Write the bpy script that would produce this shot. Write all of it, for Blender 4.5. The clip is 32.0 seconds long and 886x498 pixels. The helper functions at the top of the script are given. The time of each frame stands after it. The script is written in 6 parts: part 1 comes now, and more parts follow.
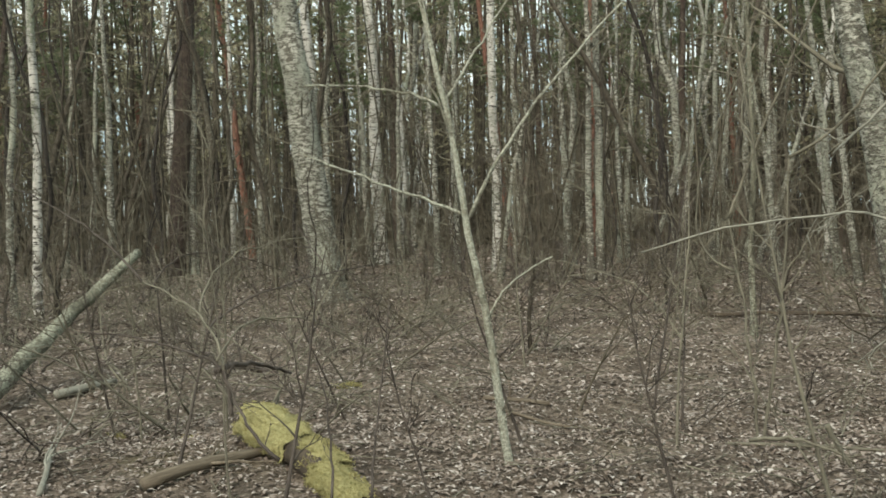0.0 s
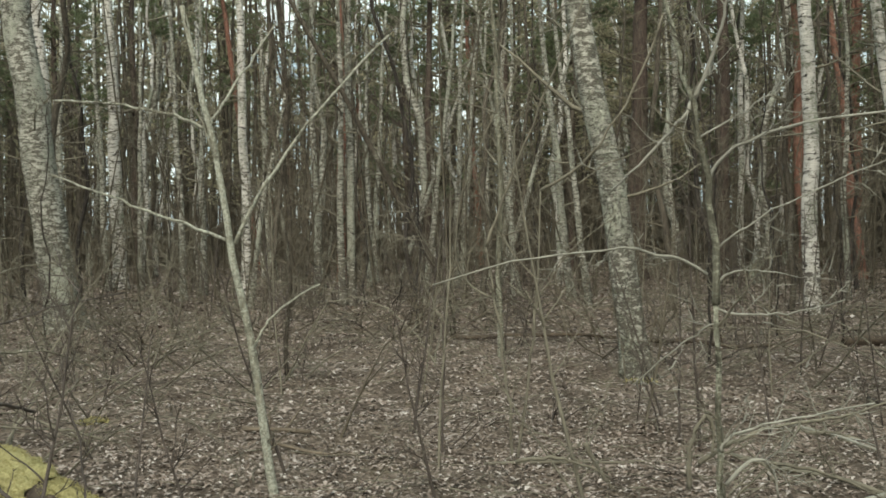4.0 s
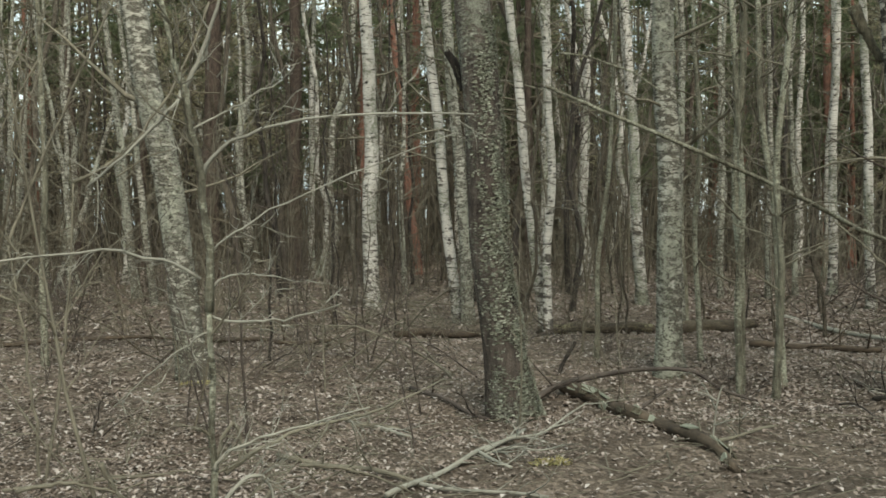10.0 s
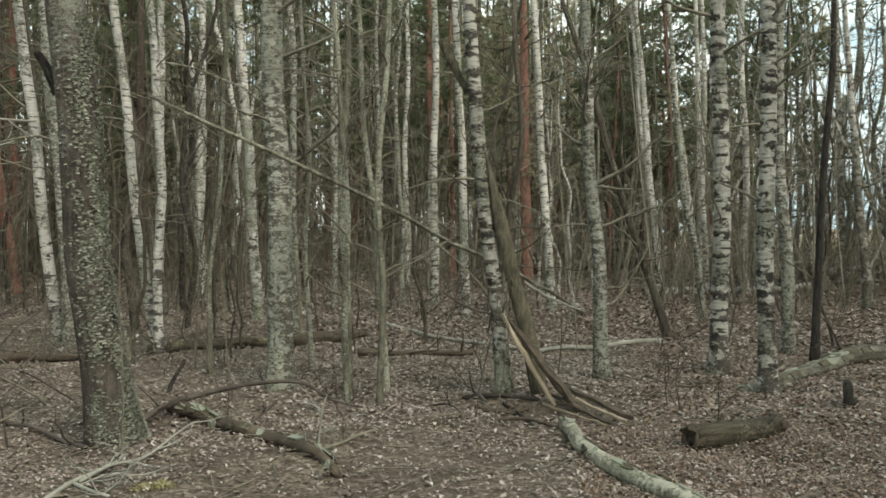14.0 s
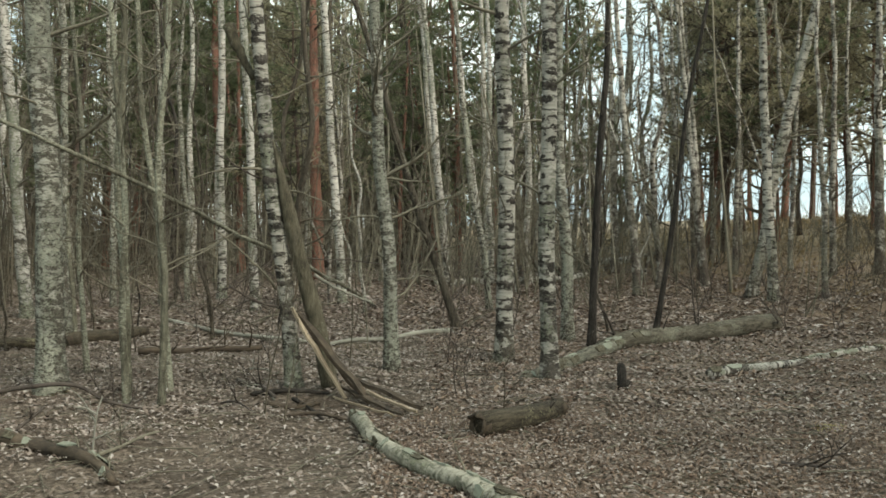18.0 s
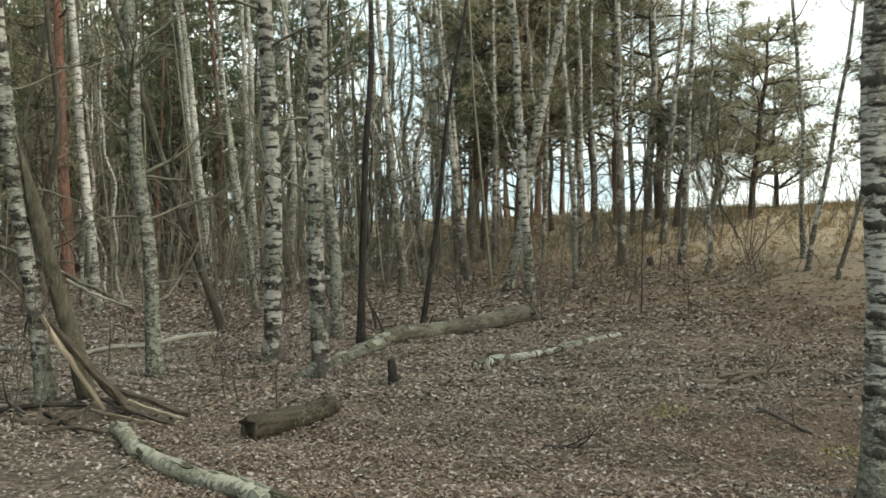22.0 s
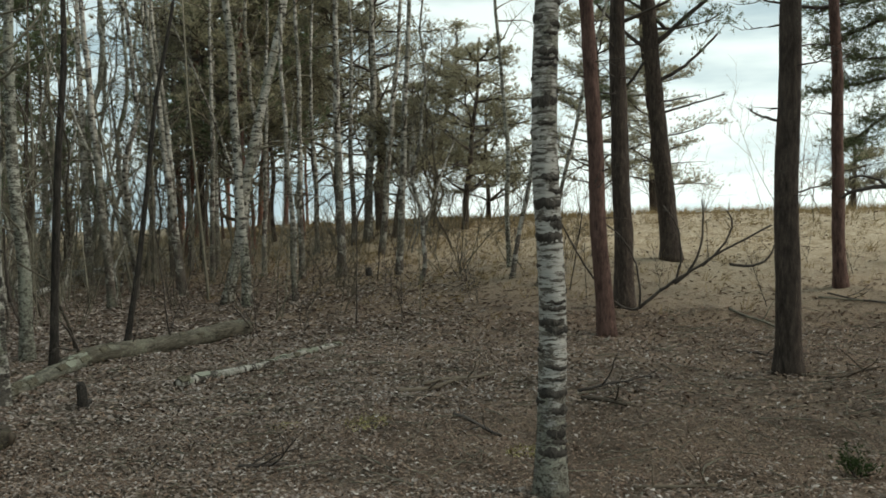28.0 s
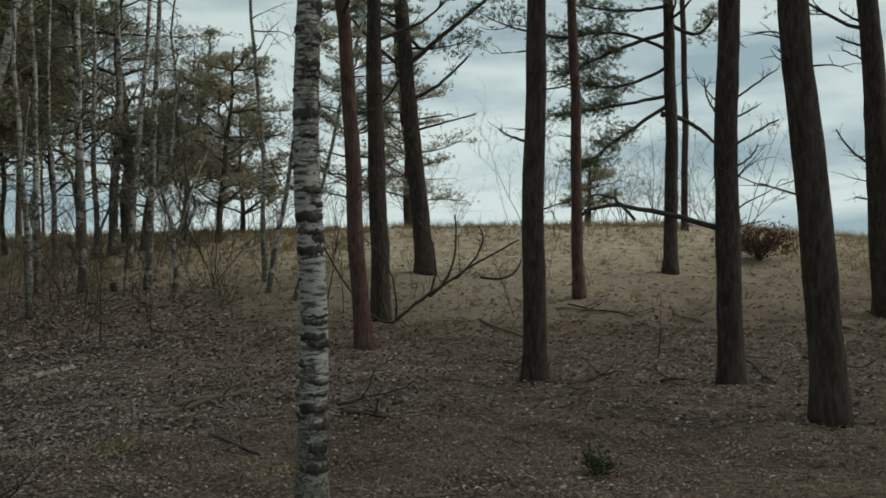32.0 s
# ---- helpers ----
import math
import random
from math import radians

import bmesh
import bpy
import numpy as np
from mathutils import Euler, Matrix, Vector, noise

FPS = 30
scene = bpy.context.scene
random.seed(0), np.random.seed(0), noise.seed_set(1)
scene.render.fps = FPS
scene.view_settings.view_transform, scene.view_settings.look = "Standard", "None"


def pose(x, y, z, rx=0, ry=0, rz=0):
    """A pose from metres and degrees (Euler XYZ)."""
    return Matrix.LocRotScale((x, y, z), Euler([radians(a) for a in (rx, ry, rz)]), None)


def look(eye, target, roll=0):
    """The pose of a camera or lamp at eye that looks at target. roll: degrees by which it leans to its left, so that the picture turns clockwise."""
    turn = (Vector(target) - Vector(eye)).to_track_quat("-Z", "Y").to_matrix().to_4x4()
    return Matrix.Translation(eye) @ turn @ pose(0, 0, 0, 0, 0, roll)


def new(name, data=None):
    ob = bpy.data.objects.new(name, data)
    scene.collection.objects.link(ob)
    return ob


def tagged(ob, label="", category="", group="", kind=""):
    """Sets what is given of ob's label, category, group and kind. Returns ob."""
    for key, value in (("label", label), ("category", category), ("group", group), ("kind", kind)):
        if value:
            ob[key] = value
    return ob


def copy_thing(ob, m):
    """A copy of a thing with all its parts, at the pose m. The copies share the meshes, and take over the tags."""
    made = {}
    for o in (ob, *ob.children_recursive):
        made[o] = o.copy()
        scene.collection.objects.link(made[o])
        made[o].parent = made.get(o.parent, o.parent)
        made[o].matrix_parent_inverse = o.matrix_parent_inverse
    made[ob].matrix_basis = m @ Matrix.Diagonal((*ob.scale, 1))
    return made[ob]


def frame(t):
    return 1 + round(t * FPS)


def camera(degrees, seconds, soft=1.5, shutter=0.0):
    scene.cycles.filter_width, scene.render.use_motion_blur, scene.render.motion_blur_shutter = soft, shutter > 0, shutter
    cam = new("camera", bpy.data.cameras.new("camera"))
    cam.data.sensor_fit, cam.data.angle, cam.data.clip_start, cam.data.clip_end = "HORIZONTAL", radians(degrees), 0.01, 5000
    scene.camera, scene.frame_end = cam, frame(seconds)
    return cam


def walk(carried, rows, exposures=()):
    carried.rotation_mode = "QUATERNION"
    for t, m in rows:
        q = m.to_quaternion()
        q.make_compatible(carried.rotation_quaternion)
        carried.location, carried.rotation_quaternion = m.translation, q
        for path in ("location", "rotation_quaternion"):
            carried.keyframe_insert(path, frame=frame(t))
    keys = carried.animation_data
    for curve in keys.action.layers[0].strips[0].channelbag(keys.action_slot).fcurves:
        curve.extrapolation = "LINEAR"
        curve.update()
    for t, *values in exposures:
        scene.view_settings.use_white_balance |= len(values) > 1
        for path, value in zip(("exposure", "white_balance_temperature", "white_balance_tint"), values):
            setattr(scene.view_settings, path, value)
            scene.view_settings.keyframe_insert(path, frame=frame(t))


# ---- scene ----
cam = camera(50.60, 32.0, soft=1.65, shutter=0.25)
PATH = [
    (0.0, pose(-0.269, -0.118, 1.528, 87.916, 1.765, 34.697)),
    (0.5, pose(-0.310, -0.126, 1.538, 87.904, 1.503, 31.855)),
    (1.0, pose(-0.342, -0.145, 1.533, 88.719, 1.472, 28.262)),
    (1.5, pose(-0.358, -0.182, 1.536, 89.150, 1.882, 26.318)),
    (2.0, pose(-0.384, -0.223, 1.540, 89.409, 1.567, 24.559)),
    (2.5, pose(-0.405, -0.236, 1.540, 89.456, 1.829, 23.980)),
    (4.5, pose(-0.375, -0.121, 1.560, 88.921, 1.055, 17.491)),
    (5.0, pose(-0.333, -0.087, 1.561, 88.987, 1.489, 15.953)),
    (5.5, pose(-0.287, -0.053, 1.559, 88.894, 1.613, 13.714)),
    (6.0, pose(-0.241, -0.027, 1.557, 88.641, 1.257, 11.695)),
    (6.5, pose(-0.205, -0.012, 1.558, 88.467, 1.357, 10.129)),
    (7.0, pose(-0.178, 0.005, 1.556, 88.378, 1.118, 8.494)),
    (7.5, pose(-0.170, 0.037, 1.557, 88.163, 0.870, 6.936)),
    (8.0, pose(-0.157, 0.036, 1.557, 88.096, 0.564, 5.603)),
    (8.5, pose(-0.159, 0.038, 1.559, 88.098, 0.584, 1.315)),
    (9.0, pose(-0.177, 0.055, 1.561, 88.312, 0.719, -1.724)),
    (9.5, pose(-0.188, 0.081, 1.562, 88.406, 0.478, -3.843)),
    (10.0, pose(-0.202, 0.091, 1.561, 88.471, 0.270, -5.999)),
    (10.5, pose(-0.214, 0.072, 1.560, 88.563, 0.338, -8.339)),
    (11.0, pose(-0.233, 0.069, 1.568, 88.547, 0.389, -12.622)),
    (11.5, pose(-0.253, 0.062, 1.571, 88.591, 0.838, -16.762)),
    (12.0, pose(-0.258, 0.054, 1.565, 88.644, 0.818, -21.427)),
    (12.5, pose(-0.232, 0.055, 1.564, 88.861, 0.750, -24.125)),
    (13.0, pose(-0.196, 0.049, 1.572, 89.259, 0.659, -25.699)),
    (13.5, pose(-0.147, 0.051, 1.565, 89.362, 0.228, -27.414)),
    (15.5, pose(0.008, 0.025, 1.561, 88.600, 0.882, -31.326)),
    (16.0, pose(0.018, 0.025, 1.559, 88.566, 0.220, -32.278)),
    (16.5, pose(0.010, 0.036, 1.556, 88.687, 0.427, -34.479)),
    (17.0, pose(-0.025, 0.068, 1.550, 88.845, 0.198, -37.863)),
    (17.5, pose(-0.030, 0.093, 1.545, 88.837, 0.195, -40.031)),
    (18.0, pose(-0.033, 0.116, 1.548, 88.747, 0.353, -41.510)),
    (18.5, pose(-0.028, 0.128, 1.547, 88.689, 0.422, -42.835)),
    (19.0, pose(-0.020, 0.137, 1.546, 88.651, 0.524, -44.448)),
    (19.5, pose(-0.021, 0.146, 1.540, 88.782, 0.661, -45.638)),
    (20.0, pose(-0.032, 0.159, 1.542, 88.763, 0.671, -47.121)),
    (20.5, pose(-0.043, 0.169, 1.542, 88.600, 0.895, -48.712)),
    (21.0, pose(-0.048, 0.178, 1.547, 88.418, 0.783, -51.690)),
    (21.5, pose(-0.049, 0.179, 1.546, 88.420, 0.811, -53.854)),
    (22.0, pose(-0.041, 0.163, 1.545, 88.498, 1.027, -55.831)),
    (22.5, pose(-0.012, 0.138, 1.547, 88.583, 1.054, -57.619)),
    (23.0, pose(0.014, 0.112, 1.546, 88.743, 1.014, -60.235)),
    (23.5, pose(0.032, 0.077, 1.550, 88.760, 1.161, -61.723)),
    (24.0, pose(0.055, 0.042, 1.548, 88.783, 1.103, -62.933)),
    (24.5, pose(0.084, 0.009, 1.548, 88.881, 1.162, -63.845)),
    (25.0, pose(0.114, -0.021, 1.543, 89.221, 1.381, -64.707)),
    (25.5, pose(0.131, -0.040, 1.542, 89.377, 1.178, -65.849)),
    (27.5, pose(0.148, -0.034, 1.547, 88.848, 1.187, -69.963)),
    (28.0, pose(0.159, -0.013, 1.553, 88.824, 1.148, -72.177)),
    (28.5, pose(0.162, -0.007, 1.552, 88.834, 1.131, -74.058)),
    (29.0, pose(0.169, 0.005, 1.552, 88.974, 1.289, -75.538)),
    (29.5, pose(0.161, 0.006, 1.553, 89.087, 1.151, -76.879)),
    (30.0, pose(0.159, 0.010, 1.555, 89.076, 0.980, -79.199)),
    (30.5, pose(0.155, 0.006, 1.554, 89.129, 0.904, -81.344)),
    (31.0, pose(0.167, 0.010, 1.559, 89.191, 0.703, -83.578)),
    (31.5, pose(0.175, 0.018, 1.554, 89.332, 0.627, -85.326)),
    (32.0, pose(0.194, 0.035, 1.551, 89.414, 0.865, -87.086)),
]
walk(cam, PATH, exposures=[(0, 0.82, 7150, 8), (2, 0.72, 7150, 8), (9, 0.70, 7150, 8), (13, 0.81, 7180, 8), (18, 0.84, 7330, 8), (21, 0.95, 7300, 8), (22.5, 0.83, 7200, 8), (25, 0.46, 7200, 8), (28, 0.21, 7080, 8), (30, -0.19, 7030, 8), (31, -0.26, 6880, 8), (32, -0.46, 6750, 7)])

# ---- light: overcast sky ----
world = bpy.data.worlds.new("overcast_sky")
scene.world = world
world.use_nodes = True
wn, wl = world.node_tree.nodes, world.node_tree.links
wn.clear()
w_out, w_bg = wn.new("ShaderNodeOutputWorld"), wn.new("ShaderNodeBackground")
w_sky = wn.new("ShaderNodeTexSky")
w_sky.sky_type, w_sky.sun_disc = "NISHITA", False
w_sky.sun_elevation, w_sky.sun_rotation = radians(43), radians(171)
w_sky.air_density, w_sky.dust_density, w_sky.ozone_density = 1.0, 2.0, 1.5
w_tc, w_map = wn.new("ShaderNodeTexCoord"), wn.new("ShaderNodeMapping")
w_map.inputs["Scale"].default_value = (1.0, 1.0, 4.5)
w_cloud = wn.new("ShaderNodeTexNoise")
w_cloud.inputs["Scale"].default_value, w_cloud.inputs["Detail"].default_value = 3.4, 7
w_ramp = wn.new("ShaderNodeValToRGB")
w_ramp.color_ramp.elements[0].position, w_ramp.color_ramp.elements[0].color = 0.40, (4.2, 5.8, 6.7, 1)
w_ramp.color_ramp.elements[1].position, w_ramp.color_ramp.elements[1].color = 0.60, (8.5, 10.0, 10.3, 1)
w_mix = wn.new("ShaderNodeMix")
w_mix.data_type = "RGBA"
w_mix.inputs[0].default_value = 0.93
wl.new(w_tc.outputs["Generated"], w_map.inputs["Vector"])
wl.new(w_map.outputs[0], w_cloud.inputs["Vector"])
wl.new(w_cloud.outputs["Fac"], w_ramp.inputs["Fac"])
wl.new(w_sky.outputs[0], w_mix.inputs[6])
wl.new(w_ramp.outputs[0], w_mix.inputs[7])
w_sep, w_low, w_mul = wn.new("ShaderNodeSeparateXYZ"), wn.new("ShaderNodeMapRange"), wn.new("ShaderNodeMix")
w_low.inputs["From Min"].default_value, w_low.inputs["From Max"].default_value = 0.0, 0.3
w_low.inputs["To Min"].default_value, w_low.inputs["To Max"].default_value = 1.15, 1.0
w_mul.data_type, w_mul.blend_type = "RGBA", "MULTIPLY"
w_mul.inputs[0].default_value = 1.0
wl.new(w_tc.outputs["Generated"], w_sep.inputs[0])
wl.new(w_sep.outputs[2], w_low.inputs["Value"])
wl.new(w_mix.outputs[2], w_mul.inputs[6])
wl.new(w_low.outputs[0], w_mul.inputs[7])
wl.new(w_mul.outputs[2], w_bg.inputs["Color"])
w_bg.inputs["Strength"].default_value = 0.095
wl.new(w_bg.outputs[0], w_out.inputs[0])
sun = new("sun", bpy.data.lights.new("sun", "SUN"))
sun.data.energy, sun.data.angle, sun.data.color = 2.35, radians(35), (1.0, 0.95, 0.88)
sun.matrix_world = look((6, -40, 38), (0, 0, 0))
tagged(sun, "soft sun behind the cloud cover", "light", kind="structure")


# ---- materials ----
def material(name, rough=0.85, metal=0.0):
    m = bpy.data.materials.new(name)
    m.use_nodes = True
    nt = m.node_tree
    bsdf = nt.nodes["Principled BSDF"]
    bsdf.inputs["Roughness"].default_value = rough
    bsdf.inputs["Specular IOR Level"].default_value = 0.25
    return m, nt, bsdf


def coords(nt, scale=(1, 1, 1), source="Object"):
    tc, mp = nt.nodes.new("ShaderNodeTexCoord"), nt.nodes.new("ShaderNodeMapping")
    mp.inputs["Scale"].default_value = scale
    nt.links.new(tc.outputs[source], mp.inputs["Vector"])
    return mp.outputs[0]


def noise_tex(nt, vec, scale, detail=5, rough=0.6):
    n = nt.nodes.new("ShaderNodeTexNoise")
    n.inputs["Scale"].default_value, n.inputs["Detail"].default_value, n.inputs["Roughness"].default_value = scale, detail, rough
    if vec is not None:
        nt.links.new(vec, n.inputs["Vector"])
    return n.outputs["Fac"]


def ramp(nt, fac, *stops):
    r = nt.nodes.new("ShaderNodeValToRGB")
    while len(r.color_ramp.elements) < len(stops):
        r.color_ramp.elements.new(0.5)
    for e, (p, c) in zip(r.color_ramp.elements, stops):
        e.position, e.color = p, (*c, 1) if len(c) == 3 else c
    nt.links.new(fac, r.inputs["Fac"])
    return r.outputs[0]


def mix(nt, fac, a, b, mode="MIX"):
    m = nt.nodes.new("ShaderNodeMix")
    m.data_type, m.blend_type = "RGBA", mode
    for k, v in ((0, fac), (6, a), (7, b)):
        if isinstance(v, (int, float)):
            m.inputs[k].default_value = v
        elif isinstance(v, tuple):
            m.inputs[k].default_value = (*v, 1)
        else:
            nt.links.new(v, m.inputs[k])
    return m.outputs[2]


def bump(nt, bsdf, height, strength=0.5, distance=0.02):
    b = nt.nodes.new("ShaderNodeBump")
    b.inputs["Strength"].default_value, b.inputs["Distance"].default_value = strength, distance
    nt.links.new(height, b.inputs["Height"])
    nt.links.new(b.outputs[0], bsdf.inputs["Normal"])


def grey(v):
    return (v, v, v)


def random_shift(nt):
    oi = nt.nodes.new("ShaderNodeObjectInfo")
    tc = nt.nodes.new("ShaderNodeTexCoord")
    sc = nt.nodes.new("ShaderNodeVectorMath")
    sc.operation = "MULTIPLY_ADD"
    cx = nt.nodes.new("ShaderNodeCombineXYZ")
    for k in range(3):
        nt.links.new(oi.outputs["Random"], cx.inputs[k])
    nt.links.new(cx.outputs[0], sc.inputs[0])
    sc.inputs[1].default_value = (37, 53, 71)
    nt.links.new(tc.outputs["Object"], sc.inputs[2])
    return sc.outputs[0], oi.outputs["Random"]


def scaled(nt, vec, s):
    mp = nt.nodes.new("ShaderNodeMapping")
    mp.inputs["Scale"].default_value = s
    nt.links.new(vec, mp.inputs["Vector"])
    return mp.outputs[0]


def birch_bark(name, white, dark, lichen, dash_at, lichen_at, rugged_at, rugged_size=(5, 5, 11), dash_size=(7, 7, 42), base=(0.07, 1.6), knots=0.0):
    """White bark with dark cross marks, rugged patches and grey-green lichen crust."""
    m, nt, b = material(name, 0.8)
    vec, rnd = random_shift(nt)
    fine = noise_tex(nt, scaled(nt, vec, (70, 70, 120)), 1.0, 3, 0.6)
    streak = noise_tex(nt, scaled(nt, vec, (3, 3, 60)), 1.0, 4, 0.6)
    col = ramp(nt, streak, (0.3, tuple(c * 0.62 for c in white)), (0.62, white))
    dash = noise_tex(nt, scaled(nt, vec, dash_size), 1.0, 6, 0.68)
    col = mix(nt, ramp(nt, dash, (dash_at, grey(0)), (dash_at + 0.035, grey(1))), col, dark)
    rug = noise_tex(nt, scaled(nt, vec, rugged_size), 1.0, 7, 0.72)
    foot = nt.nodes.new("ShaderNodeMapRange")
    height, zed = nt.nodes.new("ShaderNodeTexCoord"), nt.nodes.new("ShaderNodeSeparateXYZ")
    nt.links.new(height.outputs["Object"], zed.inputs[0])
    nt.links.new(zed.outputs[2], foot.inputs["Value"])
    foot.inputs["From Min"].default_value, foot.inputs["From Max"].default_value = 0.1, base[1]
    foot.inputs["To Min"].default_value, foot.inputs["To Max"].default_value = base[0], 0.0
    rise = nt.nodes.new("ShaderNodeMath")
    nt.links.new(rug, rise.inputs[0])
    nt.links.new(foot.outputs[0], rise.inputs[1])
    rugc = ramp(nt, fine, (0.35, tuple(c * 0.6 for c in dark)), (0.7, tuple(c * 3.0 for c in dark)))
    rf = ramp(nt, rise.outputs[0], (rugged_at, grey(0)), (rugged_at + 0.03, grey(1)))
    col = mix(nt, rf, col, rugc)
    if knots:
        scar = nt.nodes.new("ShaderNodeTexVoronoi")
        scar.inputs["Scale"].default_value = 1.0
        warp = nt.nodes.new("ShaderNodeMix")
        warp.data_type = "RGBA"
        warp.blend_type = "ADD"
        warp.inputs[0].default_value = 1.0
        nt.links.new(scaled(nt, vec, (4.5, 4.5, 7.5)), warp.inputs[6])
        nt.links.new(ramp(nt, noise_tex(nt, scaled(nt, vec, (22, 22, 22)), 1.0, 5, 0.7), (0.3, grey(0)), (0.7, grey(0.5))), warp.inputs[7])
        nt.links.new(warp.outputs[2], scar.inputs["Vector"])
        col = mix(nt, ramp(nt, scar.outputs["Distance"], (knots, grey(1)), (knots + 0.05, grey(0))), col, tuple(c * 0.6 for c in dark))
    drift = noise_tex(nt, scaled(nt, vec, (2.2, 2.2, 1.1)), 1.0, 3, 0.5)
    grain = noise_tex(nt, scaled(nt, vec, (24, 24, 34)), 1.0, 8, 0.78)
    crust = ramp(nt, mix(nt, 0.36, grain, drift), (lichen_at, grey(0)), (lichen_at + 0.035, grey(1)))
    lc = ramp(nt, fine, (0.3, tuple(c * 0.6 for c in lichen)), (0.7, tuple(c * 1.25 for c in lichen)))
    col = mix(nt, crust, col, lc)
    nt.links.new(col, b.inputs["Base Color"])
    bump(nt, b, mix(nt, 0.5, mix(nt, 0.4, rug, fine), crust), 1.0, 0.02)
    return m


def rough_bark(name, low, high, lichen=None, lichen_amount=0.4, scale=1.0):
    """Furrowed bark, plates along the stem."""
    m, nt, b = material(name, 0.9)
    vec, rnd = random_shift(nt)
    plates = noise_tex(nt, scaled(nt, vec, (30 * scale, 30 * scale, 7 * scale)), 1.0, 7, 0.75)
    patch = noise_tex(nt, scaled(nt, vec, (5, 5, 2.5)), 1.0, 4, 0.6)
    fine = noise_tex(nt, scaled(nt, vec, (90, 90, 60)), 1.0, 2, 0.5)
    col = ramp(nt, plates, (0.36, tuple(c * 0.3 for c in low)), (0.52, low), (0.68, high))
    col = mix(nt, ramp(nt, patch, (0.4, grey(0)), (0.75, grey(0.4))), col, tuple(c * 1.15 for c in high))
    if lichen:
        lf = mix(nt, 0.4, noise_tex(nt, scaled(nt, vec, (24, 24, 44)), 1.0, 8, 0.82), noise_tex(nt, scaled(nt, vec, (2.5, 2.5, 1.2)), 1.0, 3, 0.5))
        lc = ramp(nt, fine, (0.35, tuple(c * 0.5 for c in lichen)), (0.65, lichen))
        col = mix(nt, ramp(nt, lf, (1 - lichen_amount, grey(0)), (1.045 - lichen_amount, grey(1))), col, lc)
    nt.links.new(col, b.inputs["Base Color"])
    bump(nt, b, mix(nt, 0.25, plates, fine), 1.0, 0.03)
    return m


def plain_grain(name, dark, light, size=(20, 20, 6), rough=0.85):
    m, nt, b = material(name, rough)
    vec, rnd = random_shift(nt)
    g = noise_tex(nt, scaled(nt, vec, size), 1.0, 5, 0.65)
    p = noise_tex(nt, scaled(nt, vec, (2, 2, 2)), 1.0, 3, 0.6)
    col = mix(nt, ramp(nt, p, (0.35, grey(0)), (0.7, grey(0.6))), ramp(nt, g, (0.3, dark), (0.7, light)), tuple(c * 0.6 for c in dark))
    nt.links.new(col, b.inputs["Base Color"])
    bump(nt, b, g, 0.5, 0.01)
    return m


BIRCH_WHITE = birch_bark("white_birch_bark", (0.57, 0.55, 0.50), (0.05, 0.045, 0.04), (0.25, 0.27, 0.20), 0.56, 0.518, 0.60, (5, 5, 9), (4.5, 4.5, 20), (0.10, 2.6), 0.17)
BIRCH_GREY = birch_bark("lichened_birch_bark", (0.44, 0.435, 0.375), (0.06, 0.056, 0.045), (0.335, 0.345, 0.28), 0.555, 0.505, 0.482, (9, 9, 18))
BIRCH_LOG = birch_bark("fallen_birch_bark", (0.42, 0.40, 0.32), (0.07, 0.058, 0.045), (0.27, 0.27, 0.19), 0.60, 0.51, 0.59, (5, 5, 11), (9, 9, 9), (0.0, 1.0))
BIRCH_ROUGH = birch_bark("rugged_birch_bark", (0.42, 0.405, 0.355), (0.045, 0.04, 0.034), (0.24, 0.25, 0.19), 0.535, 0.53, 0.57, (5, 5, 7), (4, 4, 15), (0.10, 1.3), 0.28)
BIRCH_MOTTLED = birch_bark("blotched_birch_bark", (0.44, 0.42, 0.37), (0.06, 0.05, 0.042), (0.20, 0.195, 0.15), 0.53, 0.52, 0.55, (4, 4, 3.5), (5, 5, 12), (0.12, 3.0), 0.2)
BIRCH_BANDED = birch_bark("banded_birch_bark", (0.47, 0.455, 0.42), (0.075, 0.066, 0.055), (0.25, 0.245, 0.20), 0.525, 0.525, 0.565, (8, 8, 26), (9, 9, 50), (0.13, 1.3))
SCAR = rough_bark("cracked_bark_scar", (0.05, 0.044, 0.038), (0.13, 0.115, 0.10), (0.27, 0.26, 0.22), 0.40)
GREY_BARK = rough_bark("grey_alder_bark", (0.12, 0.115, 0.085), (0.25, 0.245, 0.185), (0.40, 0.41, 0.32), 0.50)
PALE_BARK = rough_bark("pale_lichened_bark", (0.22, 0.215, 0.165), (0.38, 0.37, 0.29), (0.50, 0.51, 0.42), 0.52)
LOG_BARK = rough_bark("fallen_trunk_bark", (0.09, 0.08, 0.06), (0.19, 0.17, 0.13), (0.27, 0.27, 0.205), 0.47)
LOG_PALE = rough_bark("weathered_trunk_bark", (0.12, 0.115, 0.09), (0.25, 0.24, 0.19), (0.33, 0.34, 0.27), 0.48)
DARK_BARK = rough_bark("dark_scaly_bark", (0.065, 0.053, 0.045), (0.14, 0.116, 0.097), (0.25, 0.262, 0.215), 0.462)
SNAG_BARK = rough_bark("olive_dead_bark", (0.09, 0.08, 0.055), (0.17, 0.155, 0.11), (0.22, 0.22, 0.16), 0.45)
PINE_LOW = rough_bark("pine_bark_grey", (0.055, 0.041, 0.033), (0.115, 0.088, 0.071), (0.14, 0.13, 0.11), 0.40, 0.8)
# browner grey bark toned darker, standing in for the far wood's deep shade
FILL_BARK = rough_bark("shaded_brown_grey_bark", (0.062, 0.052, 0.04), (0.135, 0.118, 0.09), (0.29, 0.285, 0.225), 0.44)
PINE_MID = rough_bark("pine_bark_brown", (0.10, 0.058, 0.048), (0.185, 0.11, 0.09), None, 0.0, 0.8)
